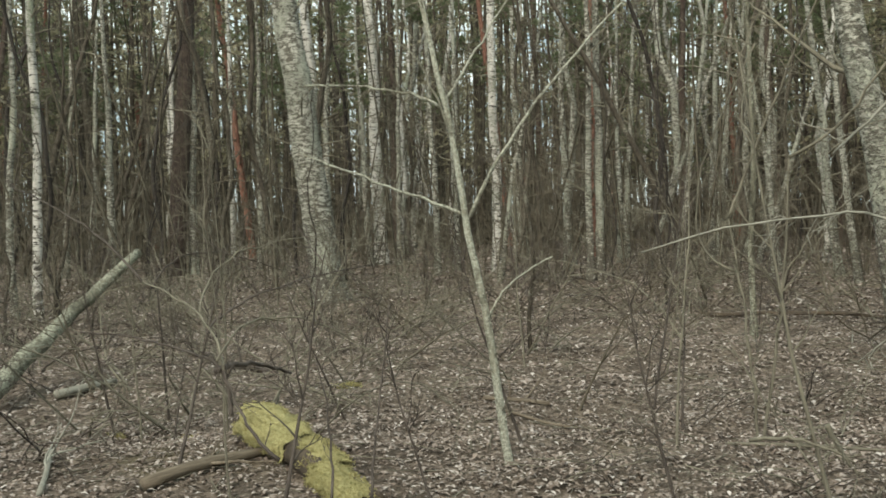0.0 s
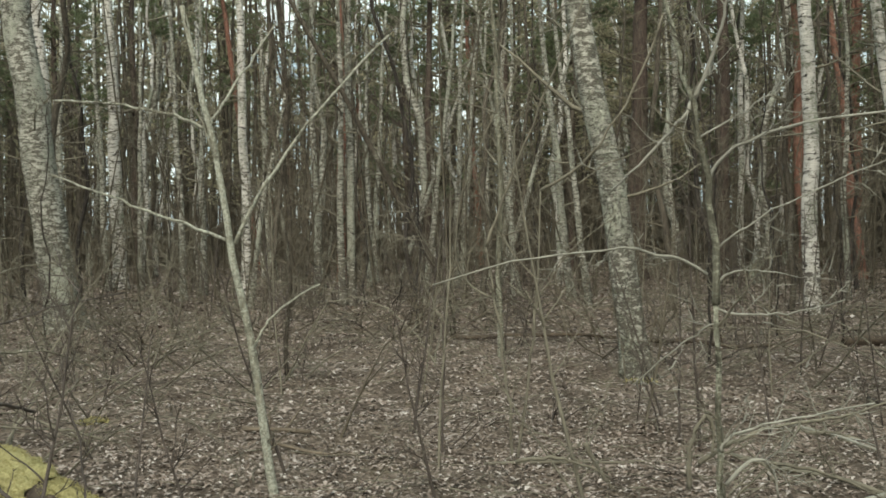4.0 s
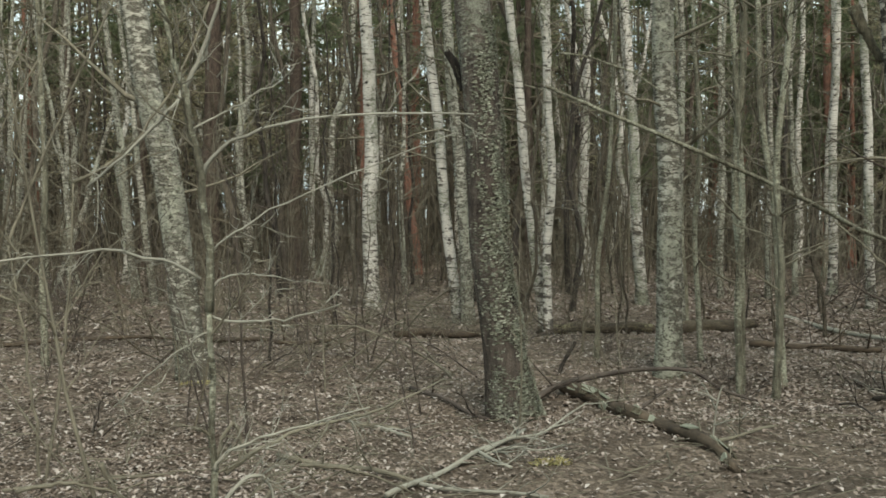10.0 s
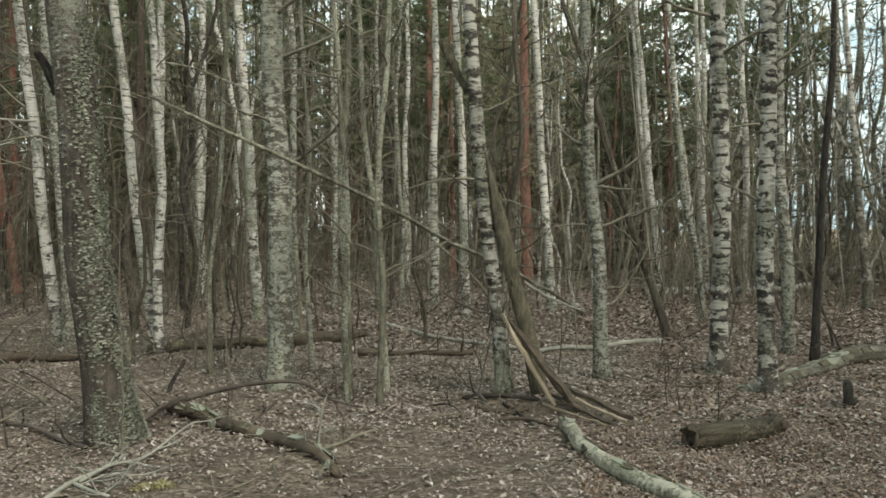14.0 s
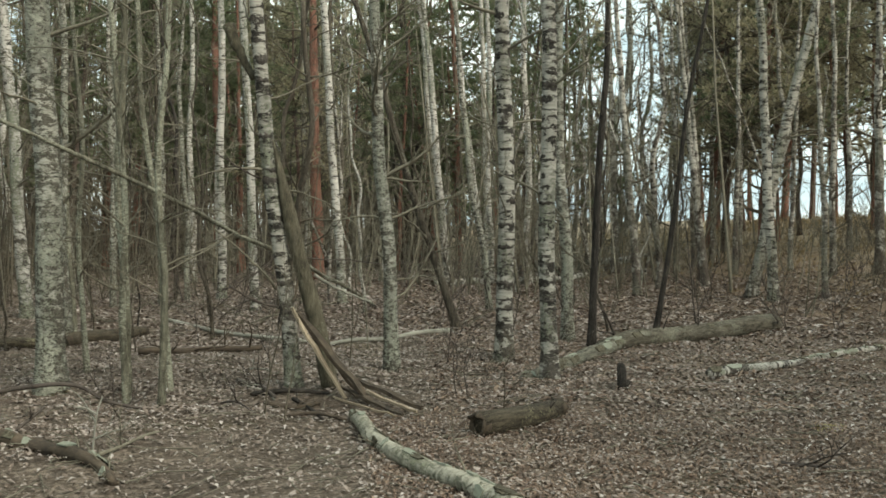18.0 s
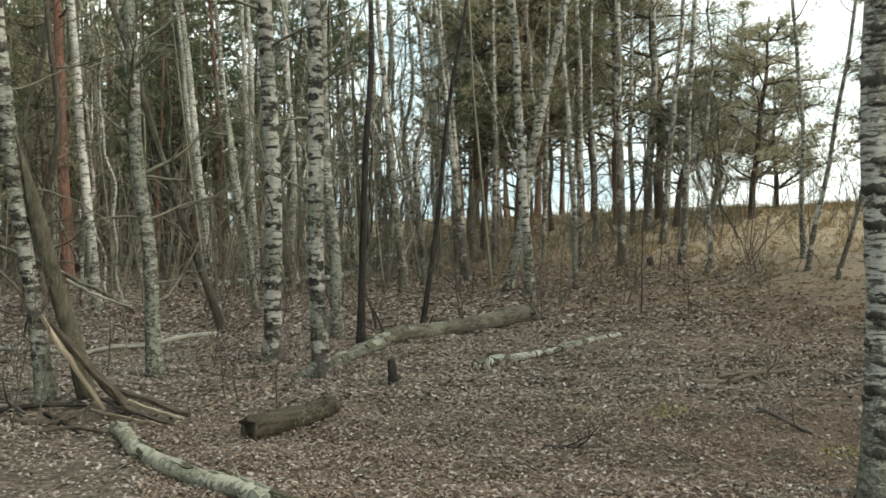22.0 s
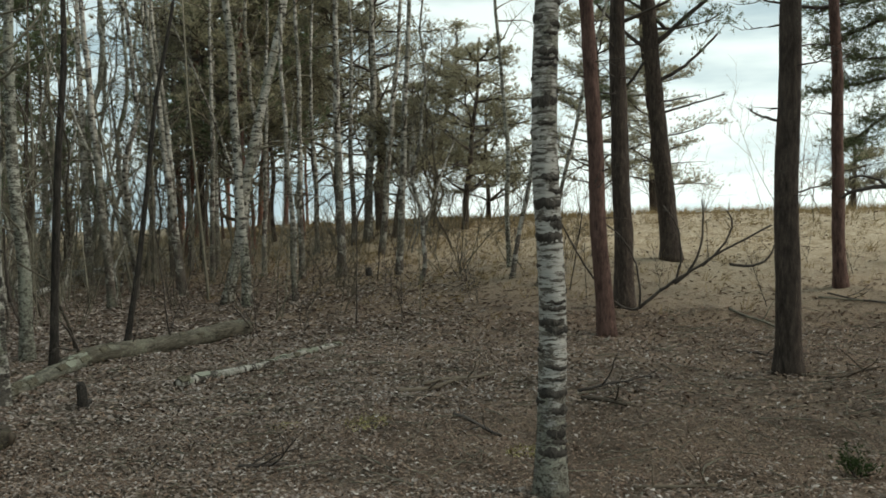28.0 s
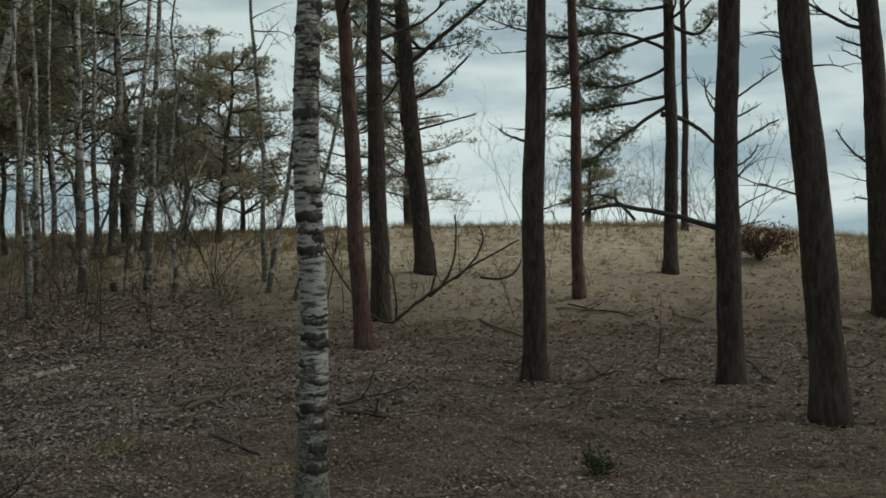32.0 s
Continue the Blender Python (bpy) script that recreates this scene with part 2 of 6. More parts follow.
PINE_RED = rough_bark("pine_bark_reddish", (0.17, 0.085, 0.062), (0.31, 0.165, 0.12), None, 0.0, 0.8)
BLACK_BARK = rough_bark("dark_wet_bark", (0.03, 0.026, 0.022), (0.075, 0.065, 0.055), None)
TWIG = plain_grain("twig_bark", (0.115, 0.105, 0.08), (0.25, 0.232, 0.175))
TWIG_BROWN = plain_grain("brown_brush_bark", (0.075, 0.064, 0.046), (0.17, 0.15, 0.11))
TWIG_DARK = plain_grain("dark_twig_bark", (0.05, 0.042, 0.036), (0.12, 0.10, 0.085))
TWIG_PALE = plain_grain("pale_twig_bark", (0.19, 0.187, 0.155), (0.36, 0.355, 0.30))
DEAD_WOOD = plain_grain("weathered_dead_wood", (0.085, 0.068, 0.05), (0.235, 0.195, 0.145), (40, 40, 4))
SPLIT_WOOD = plain_grain("freshly_split_wood", (0.22, 0.165, 0.11), (0.50, 0.42, 0.31), (60, 60, 3))
ROTTEN = plain_grain("rotten_bark", (0.035, 0.028, 0.022), (0.13, 0.10, 0.07), (18, 18, 8))
LOG_MOSSY = rough_bark("mossy_log_bark", (0.06, 0.05, 0.036), (0.14, 0.12, 0.082), (0.25, 0.235, 0.145), 0.45)


def moss_material():
    m, nt, b = material("yellow_green_moss", 1.0)
    v = coords(nt)
    f, c = noise_tex(nt, v, 55, 4, 0.7), noise_tex(nt, v, 7, 4, 0.6)
    col = mix(nt, ramp(nt, c, (0.35, grey(0)), (0.7, grey(0.7))), ramp(nt, f, (0.3, (0.27, 0.24, 0.095)), (0.7, (0.60, 0.55, 0.27))), (0.30, 0.275, 0.13))
    nt.links.new(col, b.inputs["Base Color"])
    bump(nt, b, f, 1.0, 0.03)
    return m


MOSS = moss_material()


def leaf_material(name, *tones):
    m, nt, b = material(name, 0.7)
    g = nt.nodes.new("ShaderNodeNewGeometry")
    col = ramp(nt, g.outputs["Random Per Island"], *tones)
    n = noise_tex(nt, coords(nt), 40, 3)
    col = mix(nt, ramp(nt, n, (0.3, grey(0.0)), (0.8, grey(0.5))), col, (0.10, 0.07, 0.05))
    nt.links.new(col, b.inputs["Base Color"])
    return m


LEAF = leaf_material("dry_fallen_leaf", (0.0, (0.075, 0.057, 0.045)), (0.3, (0.17, 0.133, 0.109)), (0.6, (0.275, 0.228, 0.194)), (0.87, (0.39, 0.342, 0.305)), (1.0, (0.55, 0.51, 0.47)))
LEAF_BROWN = leaf_material("brown_fallen_leaf", (0.0, (0.065, 0.041, 0.029)), (0.45, (0.155, 0.10, 0.071)), (0.85, (0.26, 0.18, 0.13)), (1.0, (0.40, 0.31, 0.235)))


def grass_material(name, a, c):
    m, nt, b = material(name, 0.8)
    g = nt.nodes.new("ShaderNodeNewGeometry")
    col = ramp(nt, g.outputs["Random Per Island"], (0.0, a), (1.0, c))
    nt.links.new(col, b.inputs["Base Color"])
    thin, both = nt.nodes.new("ShaderNodeBsdfTranslucent"), nt.nodes.new("ShaderNodeMixShader")
    nt.links.new(col, thin.inputs["Color"])
    both.inputs[0].default_value = 0.55
    nt.links.new(b.outputs[0], both.inputs[1])
    nt.links.new(thin.outputs[0], both.inputs[2])
    nt.links.new(both.outputs[0], nt.nodes["Material Output"].inputs["Surface"])
    return m


LICHEN = leaf_material("grey_green_lichen", (0.0, (0.16, 0.18, 0.13)), (0.5, (0.25, 0.275, 0.215)), (1.0, (0.38, 0.405, 0.335)))
DRY_GRASS = grass_material("dry_dune_grass", (0.17, 0.125, 0.062), (0.35, 0.27, 0.15))
NEEDLES = grass_material("pine_needles", (0.085, 0.108, 0.06), (0.22, 0.25, 0.145))
NEEDLES_BROWN = grass_material("dull_pine_needles", (0.22, 0.205, 0.135), (0.46, 0.43, 0.30))
JUNIPER = grass_material("rusty_juniper_needles", (0.05, 0.028, 0.02), (0.13, 0.085, 0.055))
EVERGREEN = grass_material("small_evergreen_leaves", (0.02, 0.035, 0.012), (0.07, 0.10, 0.04))


def ground_material():
    m, nt, b = material("forest_floor_and_dune_sand", 0.95)
    v = coords(nt)
    sep = nt.nodes.new("ShaderNodeSeparateXYZ")
    nt.links.new(v, sep.inputs[0])
    big, mid, fine = noise_tex(nt, v, 0.45, 5), noise_tex(nt, v, 5, 6, 0.7), noise_tex(nt, v, 42, 5, 0.75)
    speck = nt.nodes.new("ShaderNodeTexVoronoi")
    speck.inputs["Scale"].default_value = 26
    nt.links.new(v, speck.inputs["Vector"])
    litter = ramp(nt, fine, (0.28, (0.034, 0.026, 0.019)), (0.5, (0.11, 0.087, 0.066)), (0.72, (0.24, 0.195, 0.15)))
    cell = nt.nodes.new("ShaderNodeSeparateColor")
    nt.links.new(speck.outputs["Color"], cell.inputs[0])
    litter = mix(nt, ramp(nt, cell.outputs[0], (0.6, grey(0)), (0.8, grey(0.55))), litter, ramp(nt, fine, (0.3, (0.20, 0.15, 0.115)), (0.7, (0.38, 0.32, 0.26))))
    mossy = ramp(nt, fine, (0.3, (0.05, 0.045, 0.015)), (0.7, (0.16, 0.14, 0.05)))
    litter = mix(nt, ramp(nt, big, (0.60, grey(0)), (0.72, grey(0.55))), litter, mossy)
    sand = mix(nt, ramp(nt, mid, (0.42, grey(0)), (0.62, grey(0.85))), ramp(nt, fine, (0.3, (0.33, 0.27, 0.185)), (0.7, (0.54, 0.465, 0.35))), (0.22, 0.165, 0.10))
    needle = ramp(nt, fine, (0.3, (0.055, 0.04, 0.028)), (0.5, (0.17, 0.125, 0.09)), (0.72, (0.33, 0.255, 0.185)))
    nf = nt.nodes.new("ShaderNodeMath")
    nf.operation = "MULTIPLY_ADD"
    nf.inputs[1].default_value = -1.1
    nt.links.new(sep.outputs[1], nf.inputs[0])
    nt.links.new(sep.outputs[0], nf.inputs[2])
    nm = nt.nodes.new("ShaderNodeMath")
    nm.operation = "MULTIPLY_ADD"
    nm.inputs[1].default_value = 3.5
    nt.links.new(big, nm.inputs[0])
    nt.links.new(nf.outputs[0], nm.inputs[2])
    nr = nt.nodes.new("ShaderNodeMapRange")
    nr.inputs["From Min"].default_value, nr.inputs["From Max"].default_value = 3.0, 8.0
    nt.links.new(nm.outputs[0], nr.inputs["Value"])
    litter = mix(nt, nr.outputs[0], litter, needle)
    # shade of small mounds and dips, put into the litter colour as dark patches
    dip_shade = noise_tex(nt, v, 1.4, 5, 0.65)
    litter = mix(nt, ramp(nt, dip_shade, (0.44, grey(0)), (0.62, grey(0.6))), litter, (0.04, 0.03, 0.023))
    # where the litter gives way to the sand of the dune
    edge = nt.nodes.new("ShaderNodeMath")
    edge.operation = "MULTIPLY_ADD"
    edge.inputs[1].default_value, edge.inputs[2].default_value = -0.5, 0.0
    side = nt.nodes.new("ShaderNodeMath")
    side.operation = "ABSOLUTE"
    nt.links.new(sep.outputs[1], side.inputs[0])
    nt.links.new(side.outputs[0], edge.inputs[0])
    e2 = nt.nodes.new("ShaderNodeMath")
    nt.links.new(edge.outputs[0], e2.inputs[0])
    nt.links.new(sep.outputs[0], e2.inputs[1])
    e3 = nt.nodes.new("ShaderNodeMath")
    e3.operation = "MULTIPLY_ADD"
    e3.inputs[1].default_value = 7.0
    nt.links.new(mid, e3.inputs[0])
    nt.links.new(e2.outputs[0], e3.inputs[2])
    e4 = nt.nodes.new("ShaderNodeMapRange")
    e4.inputs["From Min"].default_value, e4.inputs["From Max"].default_value = 16.8, 23.0
    nt.links.new(e3.outputs[0], e4.inputs["Value"])
    nt.links.new(mix(nt, e4.outputs[0], litter, sand), b.inputs["Base Color"])
    bump(nt, b, mix(nt, 0.5, mid, fine), 0.8, 0.05)
    return m


def water_material():
    m, nt, b = material("grey_sea_water", 0.18)
    v = coords(nt, (0.02, 0.2, 1))
    n = noise_tex(nt, v, 3, 6, 0.7)
    nt.links.new(ramp(nt, n, (0.4, (0.045, 0.075, 0.09)), (0.62, (0.07, 0.10, 0.115)), (0.72, (0.5, 0.5, 0.5))), b.inputs["Base Color"])
    bump(nt, b, n, 0.4, 0.3)
    return m


# ---- building blocks ----
class Mesher:
    """Collects tubes, blades and sheets into one mesh."""

    def __init__(self):
        self.v, self.f, self.breaks = [], [], []

    def tube(self, pts, radii, n=6, cap=True):
        base = len(self.v)
        for i, p in enumerate(pts):
            q = pts[min(i + 1, len(pts) - 1)] - pts[max(i - 1, 0)]
            q = q.normalized() if q.length > 1e-9 else Vector((0, 0, 1))
            side = q.cross(Vector((0.31, 0.95, 0.05)))
            side = side.normalized() if side.length > 1e-6 else Vector((1, 0, 0))
            up = q.cross(side)
            for k in range(n):
                a = math.tau * k / n
                r = radii[i] if not callable(radii) else radii(i, a, p)
                self.v.append(p + side * (math.cos(a) * r) + up * (math.sin(a) * r))
        for i in range(len(pts) - 1):
            for k in range(n):
                a, c = base + i * n + k, base + i * n + (k + 1) % n
                self.f.append((a, c, c + n, a + n))
        if cap:
            self.f.append(tuple(base + (len(pts) - 1) * n + k for k in range(n)))
            self.f.append(tuple(base + n - 1 - k for k in range(n)))

    def add(self, other):
        k = len(self.v)
        self.v += other.v
        self.f += [tuple(i + k for i in f) for f in other.f]

    def blade(self, a, b, w):
        d = (b - a)
        s = d.cross(Vector((random.uniform(-1, 1), random.uniform(-1, 1), random.uniform(-1, 1))))
        s = s.normalized() * w if s.length > 1e-9 else Vector((w, 0, 0))
        k = len(self.v)
        self.v += [a - s, a + s, b]
        self.f.append((k, k + 1, k + 2))

    def quad(self, a, b, c, d):
        k = len(self.v)
        self.v += [a, b, c, d]
        self.f.append((k, k + 1, k + 2, k + 3))

    def second(self):
        """What follows takes the second material."""
        self.breaks.append(len(self.f))

    def mesh(self, name, mat, smooth=True):
        me = bpy.data.meshes.new(name)
        me.from_pydata([tuple(p) for p in self.v], [], self.f)
        for one in mat if isinstance(mat, tuple) else (mat,):
            me.materials.append(one)
        if self.breaks:
            me.polygons.foreach_set("material_index", [0] * self.breaks[0] + [1] * (len(self.f) - self.breaks[0]))
        if smooth:
            me.polygons.foreach_set("use_smooth", [True] * len(me.polygons))
        me.update()
        return me


def part(name, mesher, mat, parent, label="", smooth=True):
    ob = new(name, mesher if isinstance(mesher, bpy.types.Mesh) else mesher.mesh(name, mat, smooth))
    ob.parent = parent
    return tagged(ob, label) if label else ob


def with_grain(ob, way):
    """Turns a lying part's own z along the wood, so that bark and grain run with it."""
    turn = way.to_track_quat("Z", "Y").to_matrix()
    ob.data.transform(turn.transposed().to_4x4())
    ob.matrix_basis = turn.to_4x4()


def smoothstep(a, b, x):
    u = np.clip((x - a) / (b - a), 0, 1)
    return u * u * (3 - 2 * u)


def ground_height(x, y):
    """Flat forest floor that rises into a dune towards the sea."""
    e = x - np.maximum(0, y - 4) * 0.55
    up = smoothstep(11.5, 27, e) * (1.85 - 0.7 * smoothstep(-4, -14, y))
    return up - smoothstep(31, 62, e) * 4.2


def bumps(x, y):
    return 0.022 * (np.sin(1.7 * x + 0.6 * y) + np.sin(2.3 * y - 0.9 * x + 1) + 0.6 * np.sin(5.1 * x + 3.7 * y) + 0.6 * np.sin(4.3 * y - 6.1 * x + 2))


def floor_at(x, y):
    return float(ground_height(x, y) + bumps(x, y) * (1 if abs(x) < 45 and abs(y) < 45 else 0))


def thing(name, x, y, label, category, group="", z=None):
    ob = new(name)
    ob.matrix_basis = pose(x, y, floor_at(x, y) if z is None else z)
    return tagged(ob, label, category, group)


def wander(start, way, length, steps, rng, kink=0.15, lift=0.0):
    """A branch's line: it kinks at random and bends up by lift."""
    pts, p, d = [Vector(start)], Vector(start), Vector(way).normalized()
    for i in range(steps):
        d = (d + Vector((rng.gauss(0, kink), rng.gauss(0, kink), rng.gauss(0, kink) + lift))).normalized()
        p = p + d * (length / steps)
        pts.append(p.copy())
    return pts


def along(pts, u):
    k = u * (len(pts) - 1)
    i = min(int(k), len(pts) - 2)
    return pts[i].lerp(pts[i + 1], k - i), (pts[i + 1] - pts[i]).normalized()


def bough(m, start, way, length, r, rng, level=2, twigs=6, lift=0.03, kink=0.16, n=4, droop=0.0):
    """A branch with side branches down to fine twigs."""
    steps = 6 if level else 3
    pts = wander(start, way, length, steps, rng, kink, lift)
    m.tube(pts, [r * (1 - 0.86 * i / steps) for i in range(steps + 1)], n if level else 3, cap=False)
    if level:
        for k in range(twigs):
            u = rng.uniform(0.18, 0.98)
            p, d = along(pts, u)
            out = d.cross(Vector((rng.gauss(0, 1), rng.gauss(0, 1), rng.gauss(0, 1)))).normalized()
            w = d * rng.uniform(0.5, 1.0) + out * rng.uniform(0.5, 1.0) + Vector((0, 0, lift * 4 - droop))
            bough(m, p, w, length * rng.uniform(0.25, 0.55) * (1.1 - 0.5 * u), r * (1 - 0.8 * u) * 0.55 + 0.0018, rng, level - 1, max(2, twigs - 2), lift, kink, 3, droop)
    return pts


def stem_line(h, lean, bend, rng, wob=0.02):
    """The line of a standing stem in its own space; lean and bend are sideways metres per metre, and at 2 m."""
    pts, z, ph = [], -0.12, (rng.uniform(0, 6), rng.uniform(0, 6))
    while z < h:
        s = math.exp(-((z - 2.0) / 1.6) ** 2)
        w = wob * min(1, max(z, 0) / 1.2)
        pts.append(Vector((lean[0] * z + bend[0] * s + w * (math.sin(1.3 * z + ph[0]) + 0.9 * math.sin(0.55 * z + ph[1]) - 0.9 * math.sin(ph[1]) + 0.35 * math.sin(3.3 * z + ph[1])), lean[1] * z + bend[1] * s + w * (math.sin(1.1 * z + ph[1]) + 0.9 * math.sin(0.5 * z + ph[0]) - 0.9 * math.sin(ph[0]) + 0.35 * math.sin(2.9 * z + ph[0])), z)))
        z += 0.22 if z < 5 else 0.8
    return pts


def stem(m, pts, d, h, rng, n=12, flare=(0.45, 0.16), lump=0.06):
    flare = flare if isinstance(flare, tuple) else (flare, 0.16)
    off = rng.uniform(0, 50)

    def radius(i, a, p):
        z = max(p.z, 0)
        r = d / 2 * (1.0 - 0.75 * (z / h) ** 1.2) * (1 + flare[0] * math.exp(-z / flare[1]))
        return r * (1 + lump * noise.noise((math.cos(a) * 1.3 + off, math.sin(a) * 1.3, z * 3.1)) + lump * 0.7 * noise.noise((math.cos(a) * 3 + off, math.sin(a) * 3, z * 8)))

    m.tube(pts, radius, n)


def stem_radius(d, h, flare, z):
    return d / 2 * (1.0 - 0.75 * (max(z, 0) / h) ** 1.2) * (1 + flare[0] * math.exp(-max(z, 0) / flare[1]))


def stem_at(pts, z):
    i = max(0, next((k for k, p in enumerate(pts) if p.z > z), len(pts) - 1) - 1)
    a, b = pts[i], pts[min(i + 1, len(pts) - 1)]
    return a.lerp(b, min(1, max(0, (z - a.z) / max(b.z - a.z, 1e-6))))


def bark_scars(tree, pts, d, h, flare, count, seed):
    """Dark cracked scars that swell round a birch, crescent-shaped, up to five metres high."""
    r = random.Random(seed + 900)
    z = 0.22
    for k in range(count):
        z += r.uniform(0.5, 1.5) * 4.9 / count
        turn, wide, tall = r.uniform(0, math.tau), r.uniform(0.7, 2.3), r.uniform(0.007, 0.032)
        m, nu, nv = Mesher(), 24, 4
        for i in range(nu + 1):
            u = 2 * i / nu - 1
            for j in range(nv + 1):
                v = 2 * j / nv - 1
                hgt = tall * math.sqrt(max(0.02, 1 - u * u)) * (1 + 0.9 * noise.noise((u * 3 + z * 9, v * 1.5, seed)) + 0.8 * noise.noise((u * 11 + z * 5, v, seed)))
                zz = z + v * hgt + 0.25 * tall * u * u + 0.012 * noise.noise((u * 3, z * 7, 2))
                a = turn + u * wide
                q = stem_radius(d, h, flare, zz) * 1.02 - 0.002 + 0.009 * (1 - v * v) * (1 - u * u) * (1 + 0.8 * noise.noise((u * 7, v * 4, z * 5)))
                m.v.append(stem_at(pts, zz) + Vector((math.cos(a) * q, math.sin(a) * q, 0)))
        for i in range(nu):
            for j in range(nv):
                a = i * (nv + 1) + j
                m.f.append((a, a + nv + 1, a + nv + 2, a + 1))
        part("bark_scar", m, SCAR, tree, "dark cracked bark scar")


def lichen_crust(tree, pts, d, h, flare, count, high, turn, spread, seed):
    """Small grey-green flakes that stand off the bark."""
    r = random.Random(seed + 500)
    m = Mesher()
    for k in range(count):
        z = high * r.random() ** 1.3
        a = turn + r.gauss(0, spread)
        if noise.noise((a * 1.6, z * 3.2, seed)) < r.uniform(-0.45, 0.25):
            continue
        out, side = Vector((math.cos(a), math.sin(a), 0)), Vector((-math.sin(a), math.cos(a), 0))
        c = stem_at(pts, z) + out * (stem_radius(d, h, flare, z) * 1.02)
        w, t = r.uniform(0.006, 0.02), r.uniform(0.005, 0.014)
        up = Vector((0, 0, 1)) * t + out * r.uniform(-0.006, 0.014)
        lift = out * r.uniform(0.0, 0.018)
        m.quad(c - side * w + lift, c + side * w * r.uniform(0.6, 1) + lift, c + side * w * 0.7 + up + lift * 0.6, c - side * w * 0.6 + up + lift * 1.3)
    tagged(part("lichen", m, LICHEN, tree, "crust of grey-green lichen flakes", False), kind="stuff")


def standing(kind, name, x, y, d, lean, h, bend, bark, label, category, seed, limbs=0, low=1.2, top=None, reach=1.2, twig_mat=None, up=0.5, group="", thick=0.11, twigs=5, flare=(0.45, 0.16), scars=0, crust=None):
    """A tree of its own: a stem, its limbs one by one, and its crown of twigs."""
    rng = random.Random(seed)
    tree = thing(name, x, y, label, category, group)
    m = Mesher()
    pts = stem_line(h, lean, bend, rng, 0.04 if d < 0.14 else 0.02 + 0.04 * d)
    limbs = limbs if math.hypot(x, y) < 18 else int(limbs * 0.62)
    stem(m, pts, d, h, rng, 16 if d > 0.2 else 12, flare)
    part("trunk", m, bark, tree)
    if scars:
        bark_scars(tree, pts, d, h, flare, scars, seed)
    if crust:
        lichen_crust(tree, pts, d, h, flare, *crust, seed)
    crown = Mesher()
    for k in range(limbs):
        z = low + ((top or h) - low) * (k + rng.random()) / limbs
        i = min(range(len(pts)), key=lambda j: abs(pts[j].z - z))
        a = rng.uniform(0, math.tau)
        way = Vector((math.cos(a), math.sin(a), up * rng.uniform(0.2, 1.4)))
        ln = reach * rng.uniform(0.5, 1.2)
        r = min(d * thick, 0.03) * rng.uniform(0.5, 1.1)
        if z < 5 and ln > 0.9 and len(tree.children) < 9:
            limb = Mesher()
            bough(limb, pts[i], way, ln, r, rng, 2, twigs, 0.03)
            part("branch", limb, twig_mat or TWIG, tree)
        else:
            bough(crown, pts[i], way, ln, r, rng, 2, max(3, twigs - 1), 0.04)
    if crown.v:
        part("crown", crown, twig_mat or TWIG, tree)
    return tree


def tufts(m, pts, rng, count, size, blades=9, spread=0.12, wide=0.085):
    """Needle tufts along the outer part of a branch."""
    for k in range(count):
        p, d = along(pts, rng.uniform(0.35, 1.0))
        c = p + Vector((rng.gauss(0, spread * 1.5), rng.gauss(0, spread * 1.5), rng.gauss(0.03, spread * 0.45)))
        for j in range(blades):
            w = Vector((rng.gauss(0, 1), rng.gauss(0, 1), rng.gauss(0.4, 0.8)))
            w = (w.normalized() + d * 0.7).normalized()
            m.blade(c, c + w * size * rng.uniform(0.6, 1.15), size * wide)


def pine_limb(wood, green, start, way, length, r, rng, tuft_count, size, lift=0.04, side=7, blades=9, wide=0.085, spread=0.15):
    pts = wander(start, way, length, 7, rng, 0.13, lift)
    wood.tube(pts, [r * (1 - 0.85 * i / 7) for i in range(8)], 5, cap=False)
    for k in range(side):
        p, d = along(pts, rng.uniform(0.3, 0.98))
        out = d.cross(Vector((rng.gauss(0, 0.4), rng.gauss(0, 0.4), 1))).normalized() * rng.choice((-1, 1))
        q = wander(p, d * 0.8 + out * rng.uniform(0.5, 1.0) + Vector((0, 0, rng.uniform(-0.1, 0.4))), length * rng.uniform(0.18, 0.42), 4, rng, 0.2, lift)
        wood.tube(q, [r * 0.3 * (1 - 0.2 * i) + 0.002 for i in range(5)], 3, cap=False)
        if green is not None:
            tufts(green, q, rng, tuft_count, size, blades, spread, wide)
    if green is not None:
        tufts(green, pts, rng, tuft_count // 2, size, blades, spread, wide)
    return pts


# ---- ground and sea ----
def axis():
    fine = list(np.arange(-17, 19.01, 0.24))
    step, a = 0.3, fine[0]
    left = []
    while a > -2600:
        a -= step
        left.append(a)
        step *= 1.13
    step, a = 0.3, fine[-1]
    right = []
    while a < 2600:
        a += step
        right.append(a)
        step *= 1.07 if a < 60 else 1.25
    return np.array(left[::-1] + fine + right)


gx, gy = axis(), axis()
X, Y = np.meshgrid(gx, gy, indexing="ij")
Z = ground_height(X, Y) + bumps(X, Y) * ((abs(X) < 45) & (abs(Y) < 45))
nx, ny = X.shape
idx = np.arange(nx * ny).reshape(nx, ny)
quads = np.stack([idx[:-1, :-1], idx[1:, :-1], idx[1:, 1:], idx[:-1, 1:]], -1).reshape(-1, 4)
me = bpy.data.meshes.new("ground")
me.from_pydata(np.stack([X, Y, Z], -1).reshape(-1, 3).tolist(), [], quads.tolist())
me.materials.append(ground_material())
me.polygons.foreach_set("use_smooth", [True] * len(me.polygons))
tagged(new("ground", me), "forest floor of brown leaf litter rising into a sandy grassy dune", "ground", kind="structure")
sea = Mesher()
